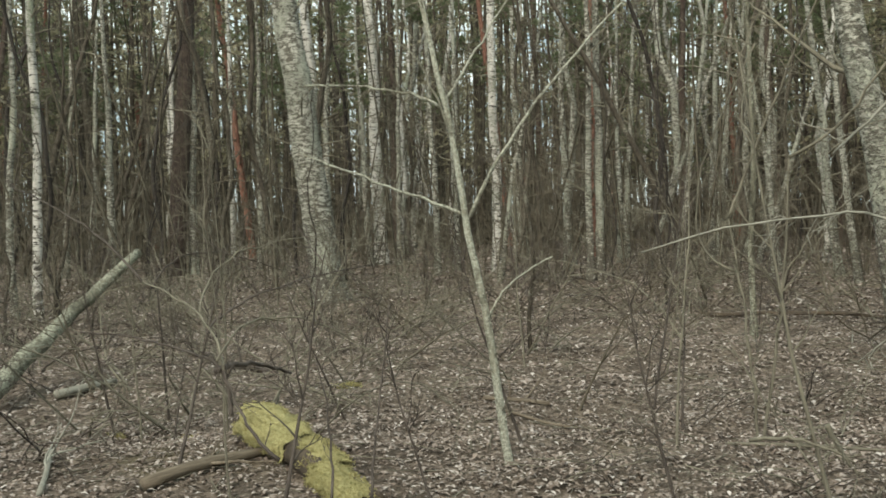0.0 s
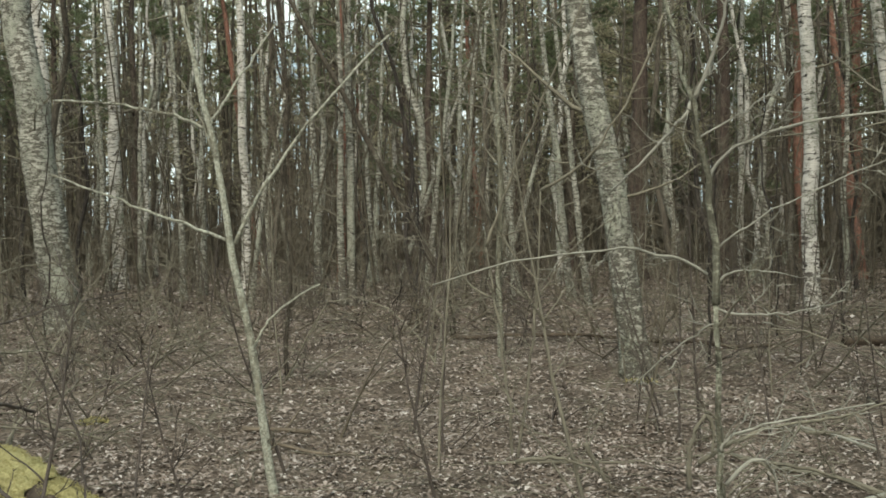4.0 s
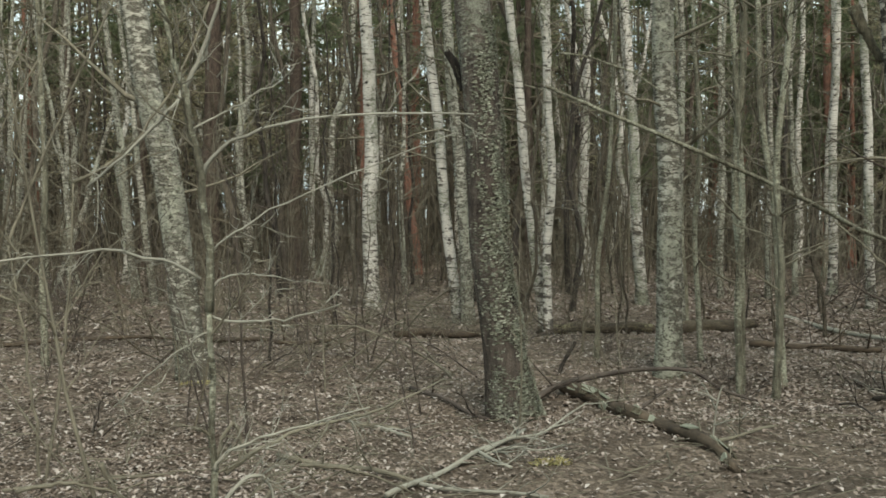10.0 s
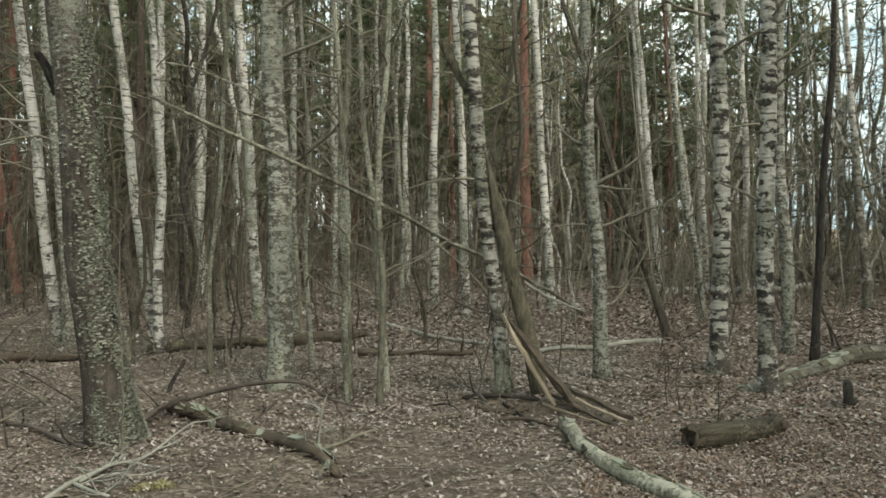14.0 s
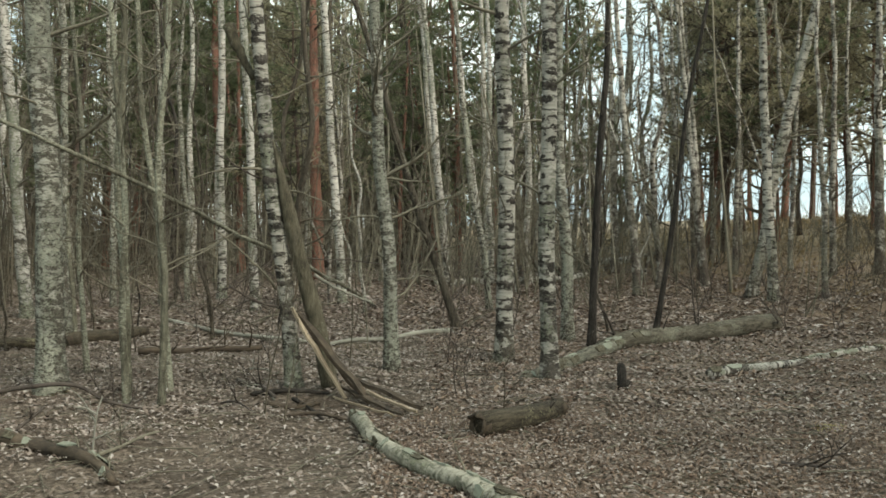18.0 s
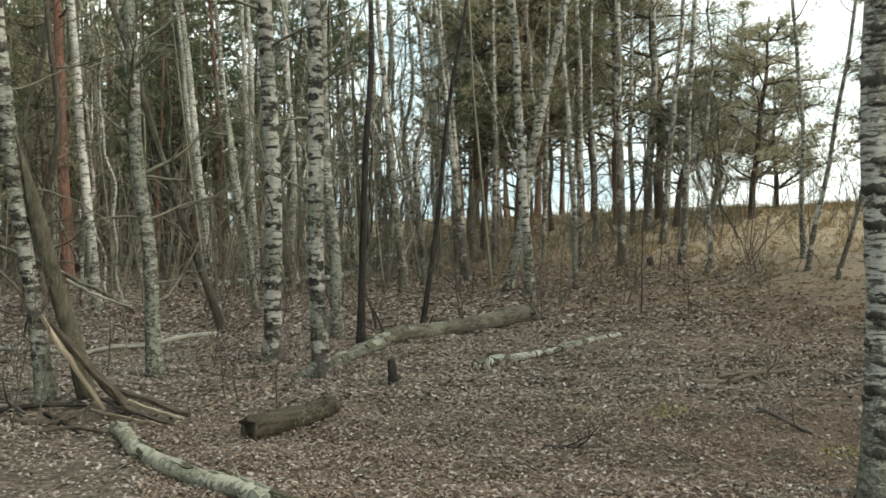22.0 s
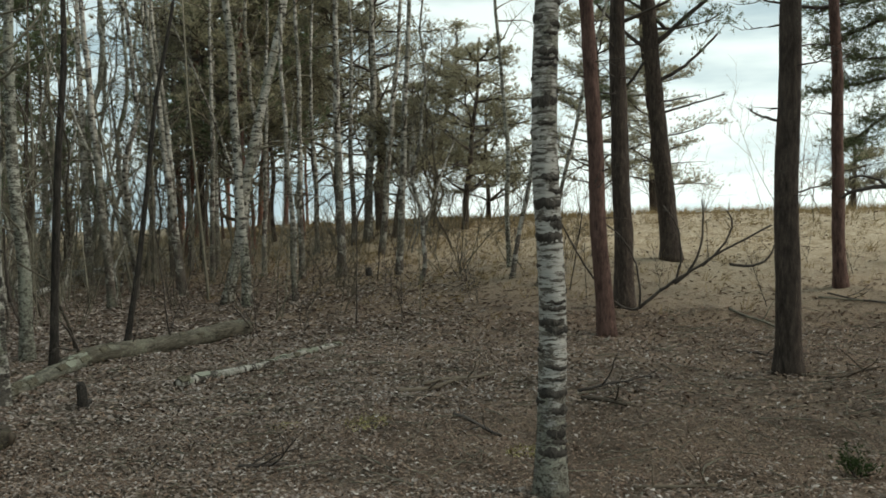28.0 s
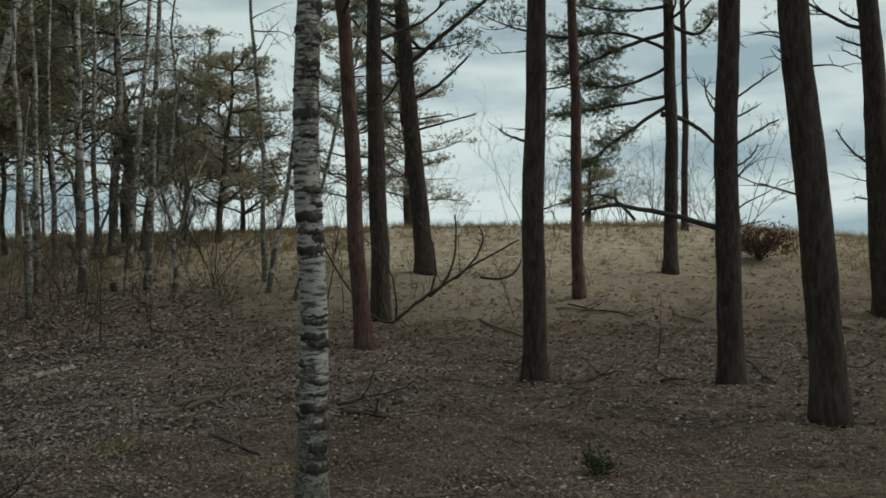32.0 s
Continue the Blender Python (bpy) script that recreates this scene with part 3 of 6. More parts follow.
sea.quad(Vector((50, -2600, 0)), Vector((2600, -2600, 0)), Vector((2600, 2600, 0)), Vector((50, 2600, 0)))
water = new("water", sea.mesh("water", water_material(), False))
water.location.z = -1.9
tagged(water, "grey sea with pale wave crests beyond the dune", "sea", kind="structure")

# ---- trees that stand near enough to be told apart ----
serial = [100]


def count_up():
    serial[0] += 1
    return serial[0]


def keep_clear(x, y):
    TAKEN.append((x, y))


TAKEN = []


def grey(x, y, d, lean, bend=(0, 0)):
    keep_clear(x, y)
    return standing("birch", "birch_tree", x, y, d, lean, 14, bend, BIRCH_GREY, "birch with bark crusted by grey-green lichen, standing in leaf litter", "birch tree", count_up(), 22, 1.8, 12, 1.5, crust=(int(5200 * d), 4.2, 0, 3) if math.hypot(x, y) < 17 else None)


def white(x, y, d, lean, bend=(0, 0)):
    keep_clear(x, y)
    return standing("birch", "birch_tree", x, y, d, lean, 15, bend, BIRCH_WHITE, "slender white-barked birch with bare branches", "birch tree", count_up(), 24, 1.6, 13, 1.3)


def rough(x, y, d, lean, bend=(0, 0)):
    keep_clear(x, y)
    return standing("birch", "birch_tree", x, y, d, lean, 13, bend, BIRCH_ROUGH, "birch with rugged black-banded bark", "birch tree", count_up(), 20, 1.6, 11, 1.3, scars=34 if math.hypot(x, y) < 12 else 0)


def near(x, y, d, lean, bend=(0, 0)):
    keep_clear(x, y)
    return standing("birch", "birch_tree", x, y, d, lean, 12, bend, BIRCH_BANDED, "pale birch with rough dark bands, standing alone on needle litter", "birch tree", count_up(), 10, 4.5, 11, 1.2, scars=74)


def dark(x, y, d, lean, bend=(0, 0)):
    keep_clear(x, y)
    return standing("tree", "dark_tree", x, y, d, lean, 14, bend, DARK_BARK, "thick dark scaly trunk flecked with grey lichen", "tree", count_up(), 10, 4.0, 12, 1.6, flare=(0.5, 0.30), crust=(9000, 3.2, -0.95, 0.7))


def sapl(x, y, d, lean, bend=(0, 0)):
    keep_clear(x, y)
    return standing("tree", "young_tree", x, y, d, lean, 9, bend, BIRCH_GREY if d > 0.085 else GREY_BARK, "slim grey-green lichened young tree with bare branches", "tree", count_up(), 30, 0.7, 8, 1.1, TWIG if d > 0.06 else TWIG_BROWN, thick=0.16)


def dim(x, y, d, lean, bend=(0, 0)):
    keep_clear(x, y)
    return standing("tree", "young_tree", x, y, d, lean, 9, bend, FILL_BARK, "slim brown-grey leaning bare tree in the wood", "tree", count_up(), 22, 0.8, 8, 1.1, thick=0.16)


def edge(x, y, d, lean, bend=(0, 0)):
    keep_clear(x, y)
    return standing("birch", "birch_tree", x, y, d, lean, 9, bend, BIRCH_MOTTLED, "thin crooked birch with blotched dark and pale bark", "birch tree", count_up(), 24, 1.0, 8, 1.2, TWIG_BROWN, thick=0.15)


def black(x, y, d, lean, bend=(0, 0)):
    keep_clear(x, y)
    return standing("tree", "young_tree", x, y, d, lean, 8, bend, BLACK_BARK, "thin blackish bare stem beside a fallen log", "tree", count_up(), 9, 0.5, 7, 0.9, TWIG_BROWN)


def pine(x, y, d, lean, bend=(0, 0), bark=None, label="pine with a dark grey-brown trunk at the foot of the dune", low=4.4, limbs=14, group="pines by the dune", snags=9, h=13):
    keep_clear(x, y)
    r = random.Random(count_up())
    tree = thing("pine_tree", x, y, label, "pine tree", group)
    m = Mesher()
    pts = stem_line(h, lean, bend, r, 0.02)
    stem(m, pts, d, h, r, 14, (0.4, 0.17), 0.09)
    part("trunk", m, bark or PINE_LOW, tree)
    for k in range(snags):
        z = r.uniform(1.6, 4.4)
        i = min(range(len(pts)), key=lambda j: abs(pts[j].z - z))
        a = r.uniform(0, math.tau)
        b = Mesher()
        pine_limb(b, None, pts[i], Vector((math.cos(a), math.sin(a), r.uniform(-0.1, 0.5))), r.uniform(0.2, 0.9), 0.012, r, 0, 0.1, 0.03, 2)
        part("dead_branch", b, TWIG_DARK, tree)
    for k in range(limbs):
        z = low + (h - 0.6 - low) * (k + r.random()) / limbs
        i = min(range(len(pts)), key=lambda j: abs(pts[j].z - z))
        a = r.uniform(0, math.tau)
        wood, green = Mesher(), Mesher()
        pine_limb(wood, green, pts[i], Vector((math.cos(a), math.sin(a), r.uniform(-0.15, 0.4))), r.uniform(1.2, 2.6) * (1.1 - 0.5 * z / h), 0.035, r, 12, 0.11, 0.04, 9, 9, 0.06)
        limb = part("limb", wood, TWIG_DARK, tree)
        part("needles", green, NEEDLES, limb, "dark green needle tufts", False)
    return tree


def bushy(x, y, d, lean, bend=(0, 0), h=6, low=0.8, limbs=30, reach=1.6, mat=None, label="bushy pine with dull green needles on the dune"):
    keep_clear(x, y)
    r = random.Random(count_up())
    tree = thing("pine_tree", x, y, label, "pine tree", "bushy pines on the dune")
    m = Mesher()
    pts = stem_line(h, lean, bend, r, 0.06)
    stem(m, pts, d, h, r, 10, 0.25)
    part("trunk", m, PINE_LOW, tree)
    for k in range(limbs):
        # limbs stand in tiers, four to each
        tier = (k // 4 + 0.3 * r.random()) / (limbs / 4)
        u = min(1, tier)
        z = low + (h - 0.2 - low) * u
        i = min(range(len(pts)), key=lambda j: abs(pts[j].z - z))
        a = k * 1.75 + r.uniform(-0.5, 0.5)
        wood, green = Mesher(), Mesher()
        pine_limb(wood, green, pts[i], Vector((math.cos(a), math.sin(a), r.uniform(0.05, 0.45))), reach * r.uniform(0.7, 1.15) * (1.05 - 0.75 * u * u), 0.035, r, 11, 0.115, 0.02, 12, 7, 0.075, 0.085)
        limb = part("limb", wood, TWIG_DARK, tree)
        part("needles", green, mat or NEEDLES_BROWN, limb, "dull green needle tufts", False)
    return tree


def pine2(x, y, d, lean, bend=(0, 0)):
    return pine(x, y, d, lean, bend, PINE_MID, "slim pine with dull red-brown bark by the dune")


def pine1(x, y, d, lean, bend=(0, 0)):
    return pine(x, y, d, lean, bend, PINE_RED, "slim pine with reddish-brown bark", 4.4, 14, "pines by the dune" if x > 8 and y < 6 else "pines in the wood")


def pine0(x, y, d, lean, bend=(0, 0)):
    return pine(x, y, d, lean, bend, PINE_LOW, "tall pine with grey-brown bark among bare trees", 7.5, 10, "pines in the wood", 5, 17)


grey(-11.33, 12.32, 0.578, (-0.092, -0.064))
white(-14.67, 16.01, 0.259, (-0.045, -0.031))
white(-18.68, 23.01, 0.427, (-0.014, -0.010))
white(-12.62, 20.06, 0.257, (-0.008, -0.006))
pine0(-22.69, 18.21, 0.571, (0.070, 0.049))
white(-13.89, 8.31, 0.151, (0.011, 0.008))
sapl(-21.71, 15.41, 0.226, (-0.000, 0.000))
sapl(-28.09, 19.09, 0.229, (0.056, 0.039))
sapl(-22.34, 18.65, 0.253, (0.028, 0.019))
white(-21.59, 19.49, 0.153, (0.012, 0.009))
sapl(-19.58, 21.47, 0.243, (0.023, 0.016))
sapl(-18.57, 22.35, 0.192, (-0.031, -0.021))
sapl(-13.63, 18.89, 0.168, (-0.022, -0.015))
sapl(-14.43, 20.90, 0.199, (0.019, 0.013))
sapl(-11.28, 21.31, 0.202, (-0.004, -0.003))
grey(-8.82, 18.05, 0.179, (-0.003, -0.002))
sapl(-8.49, 21.68, 0.150, (0.112, 0.077))
sapl(-3.46, 10.68, 0.071, (0.000, 0.000))
sapl(-7.28, 23.99, 0.144, (0.287, 0.199))
sapl(-3.94, 19.05, 0.140, (-0.085, -0.059))
sapl(-24.48, 15.76, 0.211, (0.059, 0.041))
sapl(-15.66, 8.97, 0.137, (0.025, 0.017))
sapl(-21.06, 20.07, 0.206, (0.024, 0.016))
sapl(-17.88, 22.89, 0.175, (0.014, 0.010))
sapl(-10.91, 23.69, 0.155, (0.007, 0.005))
sapl(-8.42, 23.90, 0.176, (0.029, 0.020))
sapl(-5.47, 18.70, 0.099, (0.002, 0.002))
grey(-1.71, 9.70, 0.296, (-0.129, -0.027))
white(0.31, 17.42, 0.286, (-0.024, -0.005))
sapl(-15.94, 27.24, 0.306, (-0.026, -0.005))
sapl(-8.95, 17.82, 0.162, (0.004, 0.001))
sapl(-11.95, 26.51, 0.205, (0.059, 0.012))
sapl(-9.41, 27.49, 0.191, (0.070, 0.014))
sapl(-8.66, 27.72, 0.192, (0.009, 0.002))
sapl(-4.57, 20.46, 0.189, (-0.097, -0.020))
white(-1.26, 30.92, 0.221, (0.009, 0.002))
sapl(-2.77, 25.24, 0.152, (-0.020, -0.004))
pine0(-4.23, 28.70, 0.593, (0.029, 0.006))
pine0(-1.74, 28.93, 0.449, (0.009, 0.002))
white(2.60, 12.83, 0.123, (-0.005, -0.001))
dark_trunk = dark(1.14, 7.56, 0.33, (-0.112, -0.011))
white(1.60, 14.81, 0.178, (-0.114, 0.003))
grey(1.70, 14.37, 0.191, (-0.074, 0.002))
white(2.62, 13.13, 0.143, (-0.105, 0.003))
white(5.81, 28.12, 0.289, (0.013, -0.000))
white(5.71, 22.88, 0.208, (0.006, -0.000))
white(5.97, 19.21, 0.175, (-0.053, 0.002))
sapl(1.07, 20.16, 0.121, (-0.008, 0.000))
sapl(8.05, 22.36, 0.136, (-0.072, 0.002))
sapl(7.59, 18.90, 0.126, (-0.010, 0.000))
sapl(8.54, 18.70, 0.137, (-0.007, 0.000))
sapl(9.07, 18.60, 0.113, (0.003, -0.000))
grey(3.11, 9.40, 0.262, (-0.012, 0.006))
snag_birch = rough(4.78, 7.70, 0.153, (-0.087, 0.042))
white(5.48, 17.57, 0.220, (-0.049, 0.023))
white(6.96, 28.15, 0.274, (0.022, -0.011))
sapl(2.74, 10.85, 0.060, (0.052, -0.025))
sapl(3.77, 10.23, 0.059, (-0.034, 0.016))
sapl(3.66, 8.92, 0.082, (-0.006, 0.003))
sapl(4.00, 8.72, 0.070, (-0.046, 0.022))
sapl(9.82, 24.34, 0.190, (0.011, -0.005))
white(10.06, 18.95, 0.194, (-0.000, 0.000))
white(9.15, 15.91, 0.177, (-0.023, 0.011))
pine1(16.07, 24.06, 0.381, (-0.010, 0.005))
white(10.91, 15.53, 0.181, (-0.057, 0.027))
sapl(6.25, 8.06, 0.157, (-0.035, 0.017))
dim(9.81, 10.92, 0.128, (-0.294, 0.141))
white(19.19, 21.62, 0.235, (-0.091, 0.044))
sapl(12.12, 12.55, 0.120, (-0.123, 0.059))
white(20.08, 20.78, 0.199, (-0.015, 0.007))
rough(7.79, 7.88, 0.203, (0.013, -0.006))
sapl(4.93, 13.76, 0.070, (-0.027, 0.013))
sapl(3.60, 8.03, 0.064, (0.016, -0.016))
sapl(3.50, 8.54, 0.066, (-0.005, 0.005))
sapl(4.46, 12.73, 0.117, (-0.013, 0.013))
white(13.59, 25.75, 0.252, (0.014, -0.013))
white(12.91, 26.01, 0.199, (0.003, -0.003))
white(17.54, 19.79, 0.222, (-0.055, 0.054))
white(18.18, 18.92, 0.142, (-0.069, 0.068))
white(18.28, 18.79, 0.173, (-0.012, 0.012))
white(18.90, 17.96, 0.204, (-0.004, 0.004))
rough(7.01, 6.46, 0.171, (-0.007, 0.007))
sapl(9.83, 8.67, 0.172, (-0.021, 0.021))
black(9.37, 7.87, 0.102, (0.032, -0.031))
black(11.05, 8.10, 0.081, (0.113, -0.110))
edge(22.08, 17.44, 0.252, (-0.018, 0.017))
edge(17.12, 12.93, 0.191, (-0.055, 0.053))
edge(18.72, 12.21, 0.184, (-0.074, 0.073))
rough(16.54, 9.33, 0.197, (-0.040, 0.039))
rough(17.33, 10.26, 0.234, (0.146, -0.143))
edge(19.61, 8.66, 0.203, (-0.002, 0.002))
edge(20.84, 12.75, 0.142, (0.010, -0.010))
edge(19.95, 9.82, 0.151, (-0.004, 0.004))
edge(21.41, 14.84, 0.169, (-0.009, 0.008))
edge(22.29, 14.87, 0.158, (-0.020, 0.019))
edge(19.30, 7.17, 0.159, (0.030, -0.052))
edge(19.74, 12.96, 0.170, (-0.034, 0.059))
edge(22.68, 14.57, 0.162, (0.004, -0.007))
edge(22.20, 13.43, 0.140, (-0.001, 0.001))
edge(20.58, 11.15, 0.127, (0.019, -0.033))
edge(17.16, 8.60, 0.115, (-0.012, 0.021))
edge(23.34, 11.04, 0.139, (-0.001, 0.001))
edge(24.10, 10.27, 0.156, (-0.003, 0.005))
edge(24.34, 9.95, 0.251, (0.019, -0.033))
edge(22.16, 8.69, 0.170, (0.044, -0.076))
edge(17.36, 4.16, 0.093, (0.099, -0.173))
edge(16.87, 3.57, 0.079, (0.130, -0.227))
near(5.59, 1.10, 0.168, (0.000, -0.009))
pine2(13.33, 1.84, 0.247, (-0.003, 0.052))
pine(15.25, 1.83, 0.310, (-0.001, 0.014))
pine_c = pine(18.94, 1.36, 0.374, (-0.004, 0.077))
pine_e = pine(10.47, -0.43, 0.259, (0.000, -0.007))
pine2(16.49, -1.48, 0.205, (-0.001, 0.014))
pine_d = pine(18.73, -3.47, 0.276, (0.000, -0.004))
pine_b = pine(10.17, -2.47, 0.267, (0.000, -0.005))
pine(8.10, -2.76, 0.290, (-0.003, 0.065))
pine_f = pine(15.36, -6.23, 0.411, (-0.003, 0.051))
bushy(29.05, 4.20, 0.245, (-0.002, 0.033), h=7.8, reach=1.8, limbs=40)
bushy(29.14, 2.55, 0.300, (-0.004, 0.03), h=7, reach=1.6, limbs=34)
bushy(27.01, 10.61, 0.313, (0.002, -0.003), h=11, reach=3.3, low=1.5, limbs=48)
bushy(27.95, 12.45, 0.16, (0.004, 0.012), h=13, reach=2.6, low=3.6, limbs=56, label="tall bushy pine with brownish green needles by the dune")
bushy(27.05, 14.30, 0.15, (-0.006, 0.01), h=12, reach=2.3, low=3.2, limbs=50, label="tall bushy pine with brownish green needles by the dune")
bushy(24.60, 15.40, 0.17, (0.0, -0.01), h=13, reach=2.4, low=3.8, limbs=52, label="tall bushy pine with brownish green needles by the dune")
bushy(24.68, 7.23, 0.183, (0.044, -0.093), h=5.2, reach=2.0, low=0.9, limbs=28)
bushy(24.77, 9.30, 0.190, (0.045, -0.140), h=4.4, reach=1.4, low=1.2)
bushy(28.21, 7.52, 0.154, (-0.001, 0.027), h=4.0, reach=1.6, low=0.5)
bushy(28.85, 9.64, 0.211, (0.008, -0.147), h=6, reach=2.0, low=1.4)
bushy(29.04, -2.93, 0.173, (0.003, -0.061), h=2.2, reach=0.8, low=0.6, limbs=10)
pine0(24.33, -4.90, 0.173, (0.000, -0.003))
sapl(18.58, 4.51, 0.101, (-0.001, 0.015))
dim(-25.12, 14.74, 0.223, (0.258, 0.179))
dim(-27.25, 19.20, 0.226, (0.326, 0.226))
dim(-24.03, 16.44, 0.147, (0.274, 0.190))
dim(-6.63, 18.49, 0.148, (-0.441, -0.306))
sapl(-11.04, 17.60, 0.112, (0.153, 0.106))
sapl(-9.27, 21.75, 0.126, (0.332, 0.069))
sapl(-6.01, 21.44, 0.120, (-0.140, -0.029))


# ---- the forest behind: repeats of a few trees ----
def bare_tree(name, seed, h, d, bark, label, category, group, first, limbs, reach, up, twigs=5, bent=0.12, forks=0):
    rng = random.Random(seed)
    t = thing(name, 0, -40 - seed * 0.6, label, category, group)
    m = Mesher()
    pts = stem_line(h, (rng.gauss(0, 0.02), rng.gauss(0, 0.02)), (rng.gauss(0, 0.08), rng.gauss(0, 0.08)), rng, bent)
    stem(m, pts, d, h, rng, 8, 0.35)
    part("trunk", m, bark, t)
    c = Mesher()
    for k in range(forks):
        # a second leader
        i = rng.randrange(len(pts) // 6, len(pts) // 2)
        a = rng.uniform(0, math.tau)
        two = wander(pts[i], Vector((math.cos(a) * 0.4, math.sin(a) * 0.4, 1)), (h - pts[i].z) * rng.uniform(0.6, 0.9), 12, rng, 0.07, 0.03)
        f = Mesher()
        f.tube(two, [d * 0.33 * (1 - 0.07 * j) for j in range(13)], 7)
        part("fork", f, bark, t)
        for j in range(8):
            p, w = along(two, rng.uniform(0.2, 1))
            a = rng.uniform(0, math.tau)
            bough(c, p, w * 0.7 + Vector((math.cos(a), math.sin(a), 0.2)), reach * rng.uniform(0.3, 0.8), 0.008, rng, 2, twigs, 0.03)
    for k in range(limbs):
        u = (k + rng.random()) / limbs
        z = first + (h * 0.97 - first) * u
        i = min(range(len(pts)), key=lambda j: abs(pts[j].z - z))
        a = rng.uniform(0, math.tau)
        bough(c, pts[i], Vector((math.cos(a), math.sin(a), up * rng.uniform(0.3, 1.5))), reach * rng.uniform(0.4, 1.2) * (1.15 - 0.6 * u), d * 0.10 * (1.1 - 0.7 * u) + 0.005, rng, 2, twigs, 0.03)
    part("crown", c, TWIG_DARK if bark is BLACK_BARK else TWIG_BROWN if bark is FILL_BARK else TWIG, t)
    return t


def pine_tree(name, seed, h, d, label, group, first, limbs, reach, green=None, size=0.16, bark=None, tuft=5, dead=5, wide=0.085, side=7):
    rng = random.Random(seed)
    t = thing(name, 0, -40 - seed * 0.6, label, "pine tree", group)
    m = Mesher()
    pts = stem_line(h, (rng.gauss(0, 0.012), rng.gauss(0, 0.012)), (0, 0), rng, 0.03)
    stem(m, pts, d, h, rng, 9, 0.3)
    part("trunk", m, bark or PINE_LOW, t)
    wood, needles = Mesher(), Mesher()
    for k in range(limbs + dead):
        alive = k >= dead
        u = (k - dead + rng.random()) / limbs if alive else 0
        z = first + (h * 0.98 - first) * u if alive else rng.uniform(first * 0.4, first)
        i = min(range(len(pts)), key=lambda j: abs(pts[j].z - z))
        a = rng.uniform(0, math.tau)
        way = Vector((math.cos(a), math.sin(a), rng.uniform(-0.1, 0.45)))
        ln = reach * rng.uniform(0.6, 1.15) * (1.1 - 0.65 * u) if alive else reach * rng.uniform(0.2, 0.5)
        pine_limb(wood, needles if alive else None, pts[i], way, ln, 0.03 + 0.02 * (1 - u), rng, tuft, size, 0.04, side if alive else 2, 9, wide)
    wood.second()
    wood.add(needles)
    part("crown", wood, (TWIG_BROWN, green or NEEDLES), t, "branches with dark green needle tufts", False)
    return t


rng = random.Random(11)
FOREST = [
    bare_tree("birch_tree", 1, 15, 0.20, BIRCH_WHITE, "slender white birch with bare thin branches in the wood", "birch tree", "birches in the wood", 3.0, 26, 1.7, 0.9),
    bare_tree("birch_tree", 2, 16, 0.16, BIRCH_WHITE, "thin white-barked birch with bare twigs in the wood", "birch tree", "birches in the wood", 2.6, 26, 1.5, 0.9),
    bare_tree("birch_tree", 3, 14, 0.22, BIRCH_GREY, "lichen-grey birch with bare branches in the wood", "birch tree", "birches in the wood", 2.2, 26, 1.7, 0.8),
    bare_tree("alder_tree", 4, 13, 0.14, FILL_BARK, "slim grey-brown leafless tree in the wood", "tree", "slim grey trees in the wood", 1.4, 30, 1.9, 0.4),
    bare_tree("alder_tree", 5, 11, 0.11, FILL_BARK, "slim grey leafless tree with twiggy lower stem", "tree", "slim grey trees in the wood", 0.9, 32, 1.7, 0.35),
    bare_tree("alder_tree", 6, 12, 0.10, BLACK_BARK, "thin dark leafless tree in the wood", "tree", "slim grey trees in the wood", 1.2, 30, 1.4, 0.8),
    bare_tree("alder_tree", 7, 9, 0.08, FILL_BARK, "thin grey-green leafless young tree", "tree", "slim grey trees in the wood", 0.7, 34, 1.5, 0.3),
]
CROOKED = [
    bare_tree("birch_tree", 17, 10, 0.14, BIRCH_MOTTLED, "crooked forked birch with blotched grey bark by the dune", "birch tree", "crooked birches by the dune", 1.2, 30, 1.4, 0.8, 6, 0.17, 1),
    bare_tree("birch_tree", 18, 8.5, 0.10, BIRCH_MOTTLED, "thin crooked birch with blotched grey bark by the dune", "birch tree", "crooked birches by the dune", 0.8, 30, 1.3, 0.9, 6, 0.2, 1),
    bare_tree("birch_tree", 19, 9.5, 0.12, BIRCH_WHITE, "thin crooked white birch by the dune", "birch tree", "crooked birches by the dune", 1.0, 30, 1.4, 0.8, 6, 0.16),
    bare_tree("alder_tree", 20, 6.5, 0.06, FILL_BARK, "thin twiggy brown sapling tree by the dune", "tree", "crooked birches by the dune", 0.5, 34, 1.1, 1.0, 6, 0.2, 2),
]
PINES = [
    pine_tree("pine_tree", 8, 19, 0.30, "tall pine with reddish stem and dark green crown", "pines in the wood", 7, 22, 2.6, NEEDLES, 0.26, PINE_RED, 5),
    pine_tree("pine_tree", 9, 17, 0.27, "tall pine with grey-brown stem and dark green crown", "pines in the wood", 5, 24, 2.5, NEEDLES, 0.26, PINE_LOW, 5),
    pine_tree("pine_tree", 10, 13, 0.2, "pine with low dark green branches in the wood", "pines in the wood", 2.5, 26, 2.2, NEEDLES, 0.26, PINE_LOW, 5),
]
EDGE = [
    pine_tree("pine_tree", 12, 8.5, 0.15, "airy dull green pine at the edge of the wood", "pines at the edge of the wood", 2.4, 24, 2.2, NEEDLES_BROWN, 0.14, PINE_MID, 7, 5, 0.15, 9),
    pine_tree("pine_tree", 13, 10, 0.16, "dull green pine with a high crown at the wood's edge", "pines at the edge of the wood", 3.4, 24, 2.5, NEEDLES_BROWN, 0.14, PINE_RED, 7, 5, 0.15, 9),
    pine_tree("pine_tree", 14, 11, 0.2, "green pine with drooping limbs in the wood", "pines at the edge of the wood", 2.2, 26, 2.5, NEEDLES, 0.14, PINE_RED, 7, 5, 0.15, 9),
]
used = list(TAKEN)
